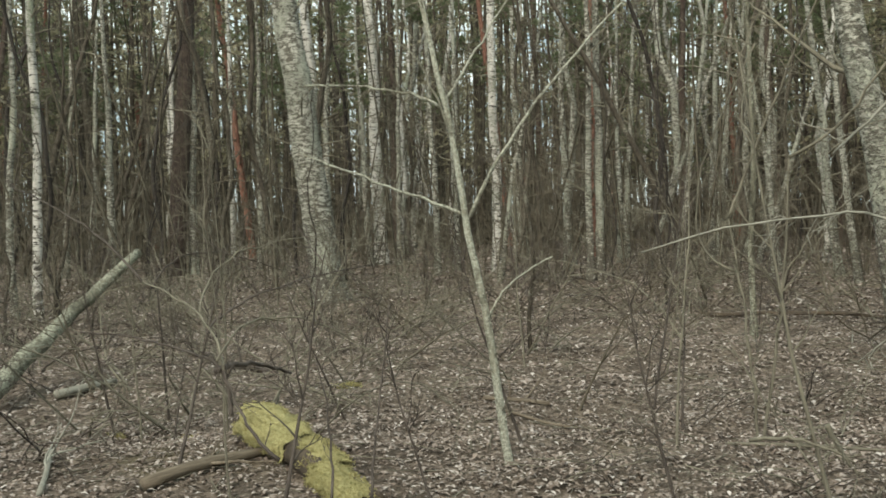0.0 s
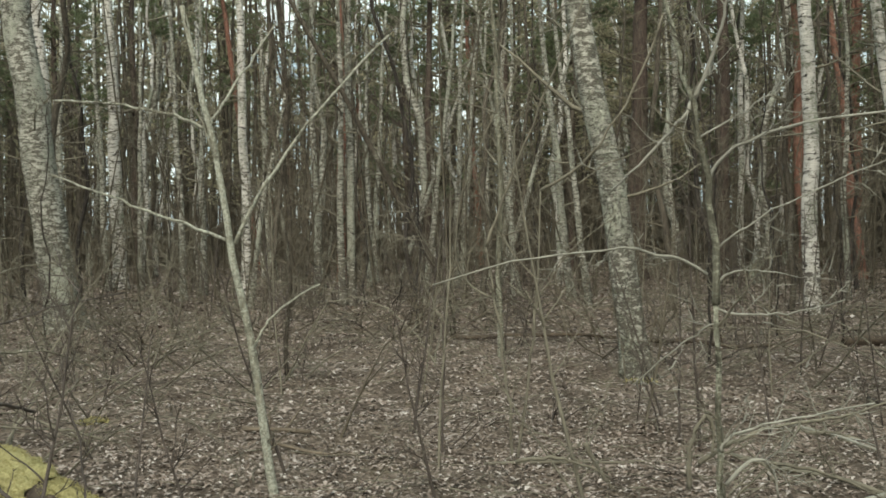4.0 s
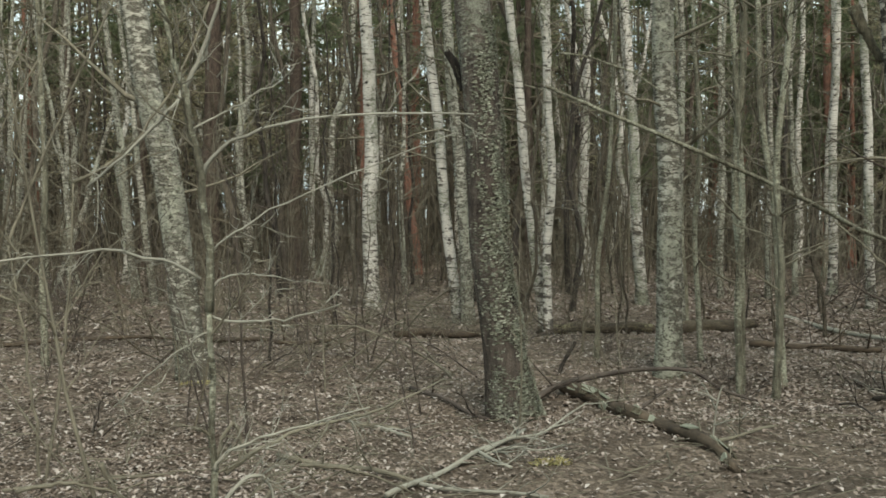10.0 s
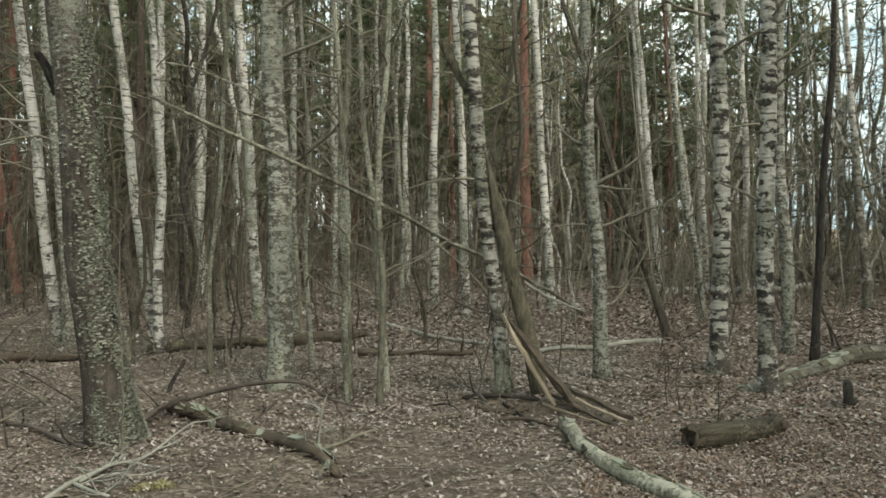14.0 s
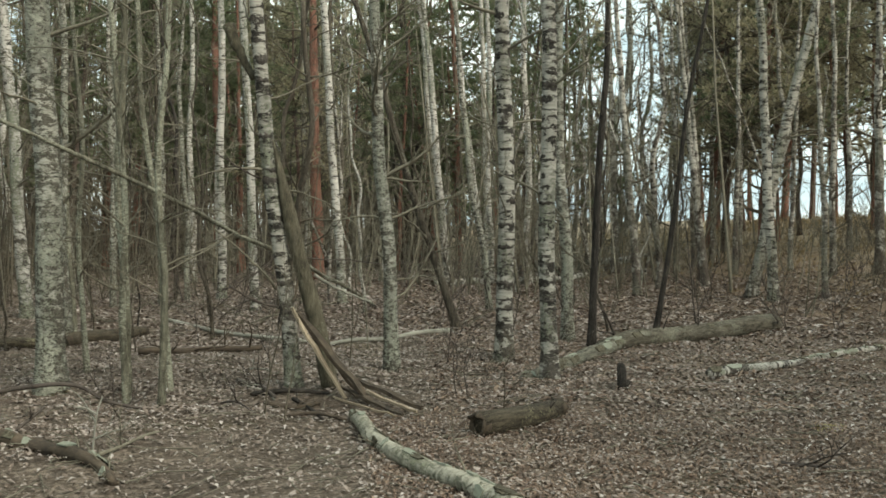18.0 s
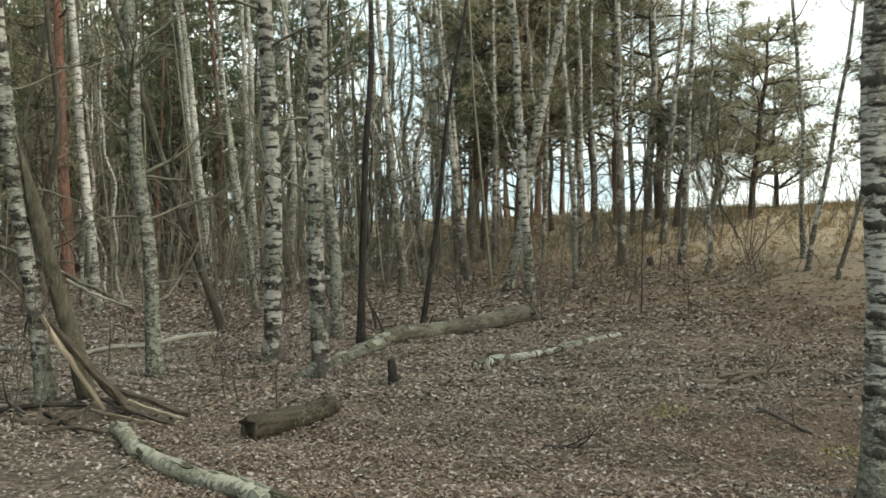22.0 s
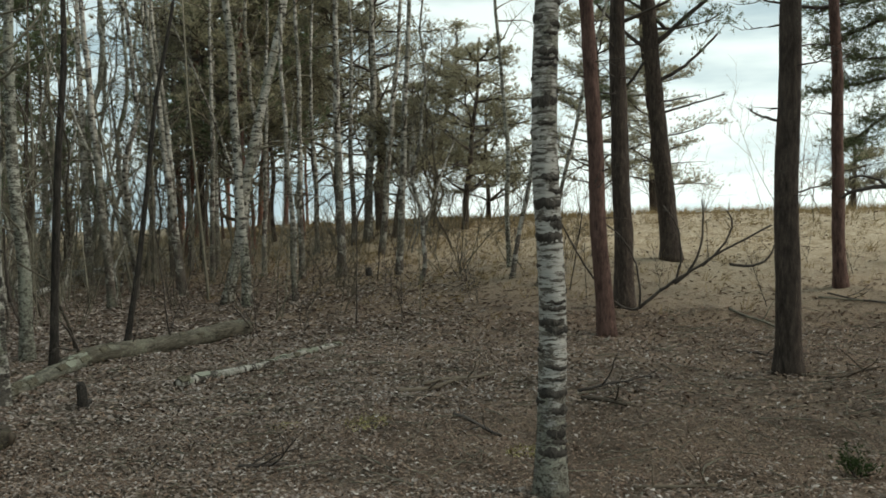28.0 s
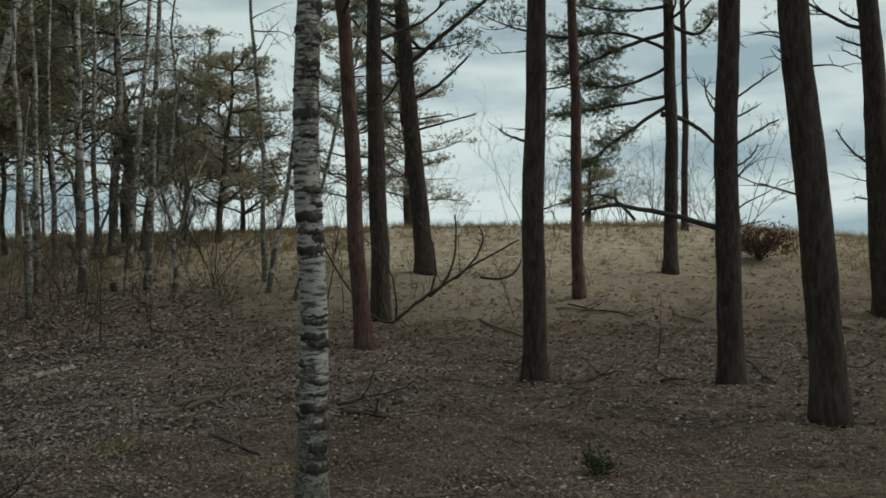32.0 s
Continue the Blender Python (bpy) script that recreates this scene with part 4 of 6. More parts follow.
# the stems that show in full from the clearing, by bearing, distance and half their width as an angle
SEEN = [(math.atan2(-x, y), math.hypot(x, y)) for x, y in TAKEN if 12 < math.hypot(x, y) < 34]


def open_view(x, y):
    a, d = math.atan2(-x, y), math.hypot(x, y)
    return all(d > far or abs(a - b) > 0.0045 + 0.12 / far for b, far in SEEN)


def free(x, y, gap):
    return all((x - a) ** 2 + (y - b) ** 2 > gap * gap for a, b in used)


def scatter(kinds, count, az, dist, gap, seed, size=(0.8, 1.25)):
    r = random.Random(seed)
    made = tries = 0
    while made < count and tries < count * 30:
        tries += 1
        a, d = radians(r.uniform(*az)), math.sqrt(r.uniform(dist[0] ** 2, dist[1] ** 2))
        x, y = -math.sin(a) * d, math.cos(a) * d
        if x - max(0, y - 4) * 0.55 > 29 or not free(x, y, gap) or d < 26 and not open_view(x, y):
            continue
        used.append((x, y))
        k = r.choice(kinds)
        s = r.uniform(*size)
        t = copy_thing(k, pose(x, y, floor_at(x, y), r.gauss(0, 2.6), r.gauss(0, 2.6), r.uniform(0, 360)))
        t.scale = (s, s, s)
        made += 1


scatter(FOREST[3:], 46, (-36, 66), (16, 26), 0.9, 1)
scatter(FOREST, 130, (-40, 66), (24, 48), 1.0, 2)
scatter(FOREST[:5], 4, (-52, -40), (24, 48), 1.0, 16)
scatter(PINES[:2], 42, (-34, 66), (24, 55), 1.6, 3)
scatter(PINES, 9, (-10, 66), (34, 60), 1.6, 30)
scatter(PINES[2:], 18, (-42, 8), (27, 46), 1.8, 4)
scatter(FOREST[:3] + CROOKED, 9, (-72, -52), (19, 42), 0.9, 5)
scatter(CROOKED, 8, (-66, -44), (17, 30), 0.7, 7, (0.8, 1.1))
scatter(EDGE[:2], 3, (-66, -50), (28, 44), 1.6, 8, (0.9, 1.3))
scatter(PINES[2:], 6, (-51, -43), (25, 34), 1.5, 33, (0.6, 0.85))
scatter(EDGE, 8, (-63, -53), (25, 38), 0.9, 41, (0.95, 1.4))
scatter(EDGE[2:], 10, (-46, -20), (24, 42), 1.8, 9, (0.85, 1.3))
scatter(EDGE[:2], 7, (-66, -54), (27, 42), 1.1, 10, (0.65, 0.95))
scatter(CROOKED, 15, (-74, -34), (14, 25), 0.6, 14, (0.4, 0.7))
scatter(FOREST[3:], 60, (-34, 66), (9.5, 22), 0.6, 15, (0.22, 0.45))
scatter([CROOKED[1], CROOKED[3]], 4, (-73, -66), (22, 28), 0.8, 31, (0.7, 1.0))
# four unseen pines, added right of the view to shade the ground there
scatter(PINES[:2], 4, (-134, -116), (8, 18), 2.0, 34)
scatter(FOREST[:5], 40, (70, 245), (7, 40), 2.0, 12)
scatter(PINES[:2], 14, (70, 245), (9, 40), 2.5, 13)
for t in FOREST + PINES + EDGE + CROOKED:
    a = rng.uniform(-50, 60)
    d = rng.uniform(30, 45)
    t.matrix_basis = pose(-math.sin(radians(a)) * d, math.cos(radians(a)) * d, 0, 0, 0, 0)


def far_woods():
    """The depth of the wood, too far off to tell one stem from the next."""
    r = random.Random(5)
    m, g = Mesher(), Mesher()
    for k in range(1500):
        a, d = radians(r.uniform(-58, 75)), math.sqrt(r.uniform(42 ** 2, 95 ** 2))
        x, y = -math.sin(a) * d, math.cos(a) * d
        if x - max(0, y - 4) * 0.55 > 22:
            continue
        z, h, w = floor_at(x, y), r.uniform(15, 25) if a > -0.7 else r.uniform(7, 11), r.uniform(0.07, 0.17)
        l = (r.gauss(0, 0.03), r.gauss(0, 0.03))
        m.tube([Vector((x, y, z - 0.2)), Vector((x + l[0] * h / 2, y + l[1] * h / 2, z + h / 2)), Vector((x + l[0] * h, y + l[1] * h, z + h))], [w, w * 0.7, w * 0.2], 5, False)
        for j in range(9):
            b = r.uniform(0, math.tau)
            p = Vector((x + l[0] * h * 0.4, y + l[1] * h * 0.4, z + r.uniform(1, h * 0.9)))
            q = p + Vector((math.cos(b), math.sin(b), r.uniform(0, 0.8))) * r.uniform(0.8, 2.2)
            m.tube([p, q], [0.03, 0.008], 3, False)
        if k % 2 == 0:
            for j in range(85):
                u = r.random()
                b, q = r.uniform(0, math.tau), (1.05 - u) * 2.6 * r.random() ** 0.5
                c = Vector((x + math.cos(b) * q, y + math.sin(b) * q, z + h * (0.2 + 0.8 * u)))
                for i in range(4):
                    e = Vector((r.gauss(0, 1), r.gauss(0, 1), r.gauss(0, 0.7))).normalized() * r.uniform(0.3, 0.6)
                    g.blade(c, c + e, 0.085)
    tagged(new("far_stems", m.mesh("far_stems", FILL_BARK)), "dense far stems of the leafless wood", "woods", kind="stuff")
    tagged(new("far_pine_crowns", g.mesh("far_pine_crowns", NEEDLES_BROWN, False)), "dark green far pine crowns in the wood", "woods", kind="stuff")


far_woods()


def far_brush(name, bearings, count, bark, label, seed):
    """Saplings and brush deep in the wood."""
    r = random.Random(seed)
    m = Mesher()
    for k in range(count):
        a, d = radians(r.uniform(*bearings)), math.sqrt(r.uniform(20 ** 2, 80 ** 2))
        x, y = -math.sin(a) * d, math.cos(a) * d
        if x - max(0, y - 4) * 0.55 > 18 + 8 * r.random():
            continue
        p = Vector((x, y, floor_at(x, y) - 0.05))
        h = r.uniform(1.2, 4.0) if k % 3 else r.uniform(4, 9)
        way = Vector((r.gauss(0, 0.16), r.gauss(0, 0.16), 1))
        w = 0.006 + 0.0045 * h * r.random() + 0.0002 * d
        q = [p, p + way * h * 0.5 + Vector((r.gauss(0, 0.1), r.gauss(0, 0.1), 0)), p + way * h]
        m.tube(q, [w, w * 0.7, w * 0.3], 3, False)
        for j in range(9):
            u = r.uniform(0.15, 1)
            c = along(q, u)[0]
            e = Vector((r.gauss(0, 1), r.gauss(0, 1), r.uniform(0.1, 1.2))).normalized() * r.uniform(0.3, 1.1)
            m.blade(c, c + e, 0.004 + 0.00022 * d)
    tagged(new(name, m.mesh(name, bark)), label, "undergrowth", kind="stuff")


# same brush, shade put into its bark: darker tone left, lighter tone right
far_brush("far_brush", (-24, 75), 5200, TWIG_BROWN, "tangle of brown leafless saplings and brush deep in the wood", 15)
far_brush("birch_brush", (-62, -24), 2100, TWIG, "tangle of lighter-toned leafless saplings and brush among the birches", 16)


# ---- undergrowth ----
def shrub(name, seed, h, stems, label, mat):
    r = random.Random(seed)
    t = thing(name, 0, -60 - seed, label, "shrub", "leafless shrubs")
    for s in range(stems):
        m = Mesher()
        a = r.uniform(0, math.tau)
        w = Vector((math.cos(a) * 0.25, math.sin(a) * 0.25, 1))
        bough(m, Vector((r.gauss(0, 0.05), r.gauss(0, 0.05), -0.05)), w, h * r.uniform(0.6, 1.05), 0.004 + 0.0024 * h, r, 3, 6, 0.02, 0.13)
        part("stem", m, mat, t)
    return t


def whip(name, seed, h, label, mat):
    r = random.Random(seed)
    t = thing(name, 0, -60 - seed, label, "sapling", "thin saplings")
    m, w = Mesher(), Mesher()
    pts = wander(Vector((0, 0, -0.05)), Vector((r.gauss(0, 0.08), r.gauss(0, 0.08), 1)), h, 8, r, 0.05)
    m.tube(pts, [0.011 * (1 - 0.8 * i / 8) for i in range(9)], 5, False)
    part("stem", m, mat, t)
    for k in range(9):
        p, d = along(pts, r.uniform(0.25, 0.98))
        a = r.uniform(0, math.tau)
        bough(w, p, Vector((math.cos(a), math.sin(a), 1.1)), h * r.uniform(0.1, 0.3), 0.004, r, 1, 3, 0.04)
    part("spray", w, mat, t)
    return t


def bramble(name, seed, h, count, label, mat, flat=(0.35, 1.3)):
    """Brush whose shoots arch over and cross one another."""
    r = random.Random(seed)
    t = thing(name, 0, -60 - seed, label, "shrub", "arching leafless brush")
    for s in range(count):
        m = Mesher()
        a = r.uniform(0, math.tau)
        bough(m, Vector((r.gauss(0, 0.12), r.gauss(0, 0.12), -0.04)), Vector((math.cos(a), math.sin(a), r.uniform(*flat))), h * r.uniform(0.8, 1.5), 0.007 + 0.002 * h, r, 3, 6, -0.03, 0.15)
        part("shoot", m, mat, t)
    return t


BRUSH = [
    bramble("brush", 31, 1.3, 3, "tangled grey leafless brush with arching shoots", TWIG),
    bramble("brush", 32, 1.7, 2, "arching leafless brush with crossing grey shoots", TWIG),
    bramble("brush", 33, 1.0, 3, "low dark tangled leafless brush", TWIG_DARK),
    bramble("brush", 34, 1.5, 2, "grey arching leafless brush", TWIG),
]
SPRAWL = [
    bramble("brush", 35, 2.2, 2, "sprawling brown leafless brush with long low shoots", TWIG_BROWN, (0.3, 0.7)),
    bramble("brush", 36, 2.6, 2, "sprawling grey leafless brush with long crossing shoots", TWIG, (0.4, 0.9)),
    bramble("brush", 37, 1.9, 2, "sprawling brown leafless brush with long crossing shoots", TWIG_BROWN, (0.3, 0.8)),
]
FANS = [
    shrub("shrub", 51, 2.6, 4, "fan of thin upright leafless stems at the dune's foot", TWIG_BROWN),
    shrub("shrub", 52, 3.4, 3, "tall thin leafless shrub at the dune's foot", TWIG),
    shrub("shrub", 53, 1.8, 4, "low twiggy leafless shrub at the dune's foot", TWIG_BROWN),
]
SHRUBS = [
    shrub("shrub", 1, 1.6, 2, "thin leafless shrub growing from leaf litter", TWIG_DARK),
    shrub("shrub", 2, 2.4, 1, "tall thin brown leafless sapling with fine twigs", TWIG_BROWN),
    shrub("shrub", 3, 1.1, 3, "low twiggy leafless bush in leaf litter", TWIG_DARK),
    shrub("shrub", 4, 3.0, 1, "slim brown leafless sapling with fine twigs", TWIG_BROWN),
    shrub("shrub", 5, 2.0, 2, "thin brown leafless shrub", TWIG_BROWN),
    whip("sapling", 6, 1.7, "thin dark upright leafless sapling", TWIG_DARK),
    whip("sapling", 7, 2.3, "thin upright leafless sapling", TWIG),
    whip("sapling", 8, 1.3, "thin dark upright leafless sapling", TWIG_DARK),
]


def sprinkle(kinds, count, az, dist, seed, gap=0.35, size=(0.7, 1.25)):
    r = random.Random(seed)
    for k in range(count):
        a, d = radians(r.uniform(*az)), math.sqrt(r.uniform(dist[0] ** 2, dist[1] ** 2))
        x, y = -math.sin(a) * d, math.cos(a) * d
        s = r.uniform(*size)
        t = copy_thing(r.choice(kinds), pose(x, y, floor_at(x, y), r.gauss(0, 5), r.gauss(0, 5), r.uniform(0, 360)))
        t.scale = (s, s, s)


sprinkle(SHRUBS + SHRUBS[5:], 34, (8, 66), (5.2, 14), 21)
sprinkle(SHRUBS[5:], 16, (2, 62), (4.2, 7.5), 25)
sprinkle(SHRUBS + SHRUBS[5:], 20, (-14, 12), (6, 13), 22)
sprinkle(BRUSH, 34, (38, 66), (6, 14), 41, size=(0.8, 1.3))
sprinkle(BRUSH, 34, (-14, 60), (8, 17), 42, size=(0.7, 1.3))
sprinkle(BRUSH, 60, (-46, 60), (13, 25), 43, size=(0.9, 1.7))
sprinkle(SPRAWL, 22, (-8, 66), (9, 16), 45, size=(0.8, 1.3))
sprinkle(FANS, 40, (-80, -44), (16, 27), 46, size=(0.7, 1.2))
sprinkle(BRUSH, 12, (0, 34), (4.6, 7.5), 44, size=(0.4, 0.7))
sprinkle(SHRUBS, 22, (-45, -14), (7, 13), 26, size=(0.5, 0.9))
sprinkle(SHRUBS, 80, (-30, 66), (13, 26), 23, size=(0.9, 1.6))
sprinkle(SHRUBS, 16, (-75, -30), (13, 26), 24)
sprinkle([SHRUBS[0], SHRUBS[1], SHRUBS[2], SHRUBS[5]], 34, (-82, -56), (14, 24), 27, size=(0.7, 1.3))
sprinkle([SHRUBS[1], SHRUBS[3], SHRUBS[6]] + FANS[:2], 60, (-106, -66), (23, 31), 28, size=(0.7, 1.3))
sprinkle([SHRUBS[0], SHRUBS[5]], 8, (-100, -84), (12, 20), 29, size=(0.4, 0.7))
for k, t in enumerate(SHRUBS + BRUSH + SPRAWL):
    t.matrix_basis = pose(-9 + k * 1.3, 12 + k, 0)

for k, t in enumerate(FANS):
    t.matrix_basis = pose(19 + k, 11 + 2 * k, floor_at(19 + k, 11 + 2 * k))


# ---- fallen logs and sticks ----
def fallen(name, label, mat, a, b, d):
    """A log or stick between two places on the ground, with broken ends and side stubs."""
    r = random.Random(int(abs(a[0] * 131 + b[1] * 57)) + 7)
    ob = thing(name, a[0], a[1], label, "log" if "log" in name else "branch")
    o = ob.matrix_basis.translation
    n = max(6, int(math.dist(a, b) / 0.14))
    pts = []
    for i in range(n + 1):
        u = i / n
        x, y = a[0] + (b[0] - a[0]) * u, a[1] + (b[1] - a[1]) * u
        w = (0.012 * math.sin(5 * u + 1) + 0.25 * d * math.sin(3.1 * u) + 0.06 * d * math.sin(9 * u + 2)) * (1 if d > 0.09 else 0.7)
        pts.append(Vector((x + w, y - w, floor_at(x, y) + d * 0.36 + 0.02)) - o)
    off = r.uniform(0, 40)

    def radius(i, ang, p):
        v = i / n * math.dist(a, b)
        return d / 2 * (1.04 - 0.25 * i / n) * (1 + 0.12 * noise.noise((v * 0.8 + off, math.cos(ang) * 1.6, math.sin(ang) * 1.6)) + (0.14 if d > 0.1 else 0.05) * noise.noise((v * 2.5, math.cos(ang) * 4 + off, math.sin(ang) * 4)))

    m = Mesher()
    m.tube(pts, radius, 16 if d > 0.1 else 8)
    with_grain(part("stem", m, mat, ob), pts[-1] - pts[0])
    if d > 0.1:
        for k in range(2):
            e, s = (pts[0], pts[0] - pts[1]) if k == 0 else (pts[-1], pts[-1] - pts[-2])
            s.normalize()
            c, n_end = Mesher(), 18
            side = s.cross(Vector((0, 0, 1))).normalized()
            over = side.cross(s)
            # a splintered rim round a rotten hollow
            for reach_out, wide in ((-0.05, 0.50), (0.02, 0.49), (0.03, 0.38), (-0.06, 0.30), (-0.09, 0.02)):
                for q in range(n_end):
                    g = math.tau * q / n_end
                    jag = 0.05 * noise.noise((math.cos(g) * 2.5 + off, math.sin(g) * 2.5, k)) if -0.05 < reach_out < 0.05 else 0
                    size = d * wide * (1.04 if k == 0 else 0.8) * (1 + 0.14 * noise.noise((math.cos(g) * 3 + off, math.sin(g) * 3, 1)))
                    c.v.append(e + s * (reach_out + jag) + side * (math.cos(g) * size) + over * (math.sin(g) * size))
            for ring in range(4):
                for q in range(n_end):
                    a0, a1 = ring * n_end + q, ring * n_end + (q + 1) % n_end
                    c.f.append((a0, a1, a1 + n_end, a0 + n_end))
            part("broken_end", c, ROTTEN, ob, "dark rotten broken end")
    for k in range(2 if d > 0.1 else 6 if name == "rotten_log" else 3):
        p, w = along(pts, r.uniform(0.2, 0.95))
        s = Mesher()
        ang = r.uniform(0, math.tau)
        way = w * 0.7 + Vector((math.cos(ang), math.sin(ang), abs(r.gauss(0, 0.5))))
        bough(s, p, way, r.uniform(0.2, 0.6) if d < 0.1 else r.uniform(0.1, 0.3), min(d * 0.25, 0.014), r, 1, 3)
        part("side_branch", s, TWIG_DARK if d > 0.1 else mat, ob)
    return ob


fallen("mossy_log", "short rotten log flecked with moss lying on leaves", LOG_MOSSY, (4.74, 5.16), (5.62, 5.09), 0.185)
fallen("rotten_log", "dark fallen log lying behind the birches", ROTTEN, (0.48, 12.83), (1.68, 13.16), 0.134)
fallen("rotten_log", "dark mossy fallen log in the wood", LOG_MOSSY, (2.51, 13.08), (3.99, 12.49), 0.159)
fallen("rotten_log", "dark mossy fallen log in the wood", LOG_MOSSY, (4.35, 12.58), (5.76, 13.24), 0.184)
fallen("rotten_log", "grey fallen branch lying in leaves", ROTTEN, (4.61, 10.89), (6.10, 10.52), 0.094)
fallen("birch_log", "far pale fallen birch stem in the wood", BIRCH_WHITE, (16.42, 19.17), (20.91, 17.51), 0.189)
fallen("birch_log", "far pale fallen birch stem in the wood", BIRCH_WHITE, (23.90, 20.10), (24.98, 17.93), 0.224)
fallen("fallen_pole", "long fallen pole across the forest floor", ROTTEN, (-4.66, 12.40), (-2.43, 12.98), 0.064)
fallen("fallen_pole", "dark fallen pole across the forest floor", ROTTEN, (-2.09, 12.85), (-0.39, 12.40), 0.069)
fallen("fallen_branch", "thin pale fallen branch on leaves", TWIG_PALE, (0.01, 5.30), (1.13, 6.96), 0.033)
fallen("fallen_branch", "thin fallen branch on leaves", TWIG, (-0.66, 6.24), (0.22, 5.56), 0.035)
fallen("fallen_branch", "thin fallen branch on leaves", TWIG_PALE, (0.22, 5.56), (0.95, 5.31), 0.026)
fallen("fallen_branch", "thin dark fallen branch on leaves", TWIG_DARK, (0.39, 8.74), (0.92, 7.39), 0.039)
fallen("fallen_branch", "thin brown fallen stick on leaf litter", DEAD_WOOD, (8.38, 3.12), (9.91, 2.58), 0.046)
fallen("fallen_branch", "thin dark fallen stick", TWIG_DARK, (5.57, 3.19), (5.73, 2.88), 0.031)
fallen("fallen_branch", "small pale fallen stick on leaf litter", DEAD_WOOD, (-4.30, 6.20), (-3.76, 6.31), 0.045)
fallen("fallen_branch", "grey fallen pole beside the mossy log", DEAD_WOOD, (-4.68, 3.19), (-4.53, 4.07), 0.077)
fallen("fallen_branch", "grey fallen stick on leaf litter", TWIG_PALE, (-7.72, 4.62), (-7.74, 5.24), 0.076)
fallen("fallen_branch", "thin pale stick on leaf litter", TWIG_PALE, (-5.18, 2.88), (-5.91, 3.42), 0.038)
fallen("fallen_branch", "thin brown fallen stick on leaf litter", DEAD_WOOD, (-3.92, 5.90), (-3.32, 5.91), 0.029)
fallen("fallen_branch", "pale fallen stick on needle litter", DEAD_WOOD, (5.69, 0.63), (5.91, 0.16), 0.024)
fallen("fallen_branch", "thin fallen twig on sandy litter", TWIG, (14.79, 0.22), (13.73, -0.49), 0.042)
fallen("fallen_branch", "thin fallen twig on sandy litter", TWIG, (15.71, -1.08), (15.29, -2.39), 0.028)
fallen("fallen_branch", "thin dark fallen twig", TWIG_DARK, (11.78, -3.73), (11.04, -4.24), 0.043)
fallen("fallen_branch", "thin dark fallen twig", TWIG_DARK, (8.83, 1.49), (9.42, 0.89), 0.033)
fallen("fallen_branch", "thin pale fallen branch among leaves", TWIG_PALE, (-0.26, 7.59), (0.29, 6.94), 0.030)
fallen("fallen_branch", "thin fallen branch among leaves", TWIG, (-2.22, 5.81), (-1.23, 5.88), 0.025)
fallen("fallen_branch", "thin pale forked fallen branch", TWIG_PALE, (0.66, 6.31), (0.83, 5.84), 0.026)
fallen("fallen_branch", "thin fallen branch among leaves", TWIG, (2.34, 6.26), (2.94, 6.63), 0.025)
fallen("fallen_branch", "thin fallen branch among leaves", TWIG, (-0.17, 7.32), (0.21, 7.21), 0.030)
fallen("fallen_branch", "thin dark fallen branch among leaves", TWIG_DARK, (4.73, 8.72), (4.39, 7.39), 0.039)
fallen("fallen_branch", "thin dark fallen branch among leaves", TWIG_DARK, (-8.74, 6.96), (-6.86, 6.57), 0.056)

fallen("fallen_branch", "thin dark fallen twig on sandy litter", TWIG_DARK, (15.93, -1.23), (15.08, -2.20), 0.03)
fallen("fallen_branch", "thin dark fallen twig on sandy litter", TWIG_DARK, (15.44, -2.87), (14.86, -3.23), 0.025)
fallen("fallen_branch", "short dark rotten stick on needle litter", ROTTEN, (10.08, -0.76), (10.73, -1.29), 0.035)
fallen("fallen_branch", "short dark rotten stick on needle litter", ROTTEN, (9.96, -1.70), (10.51, -2.03), 0.04)
fallen("fallen_branch", "thin dark fallen twig under the pines", TWIG_DARK, (11.96, -3.08), (10.00, -2.88), 0.03)
fallen("fallen_branch", "thin dark fallen twig under the pines", TWIG_DARK, (11.72, 0.10), (11.02, -0.55), 0.028)
fallen("fallen_branch", "short dark rotten stick on needle litter", ROTTEN, (8.22, 1.35), (7.92, 0.92), 0.04)
fallen("fallen_branch", "thin dark fallen twig on leaf litter", TWIG_DARK, (7.46, 2.28), (6.99, 1.75), 0.03)
fallen("fallen_branch", "thin brown fallen stick on leaf litter", DEAD_WOOD, (9.00, 3.10), (9.81, 2.61), 0.035)


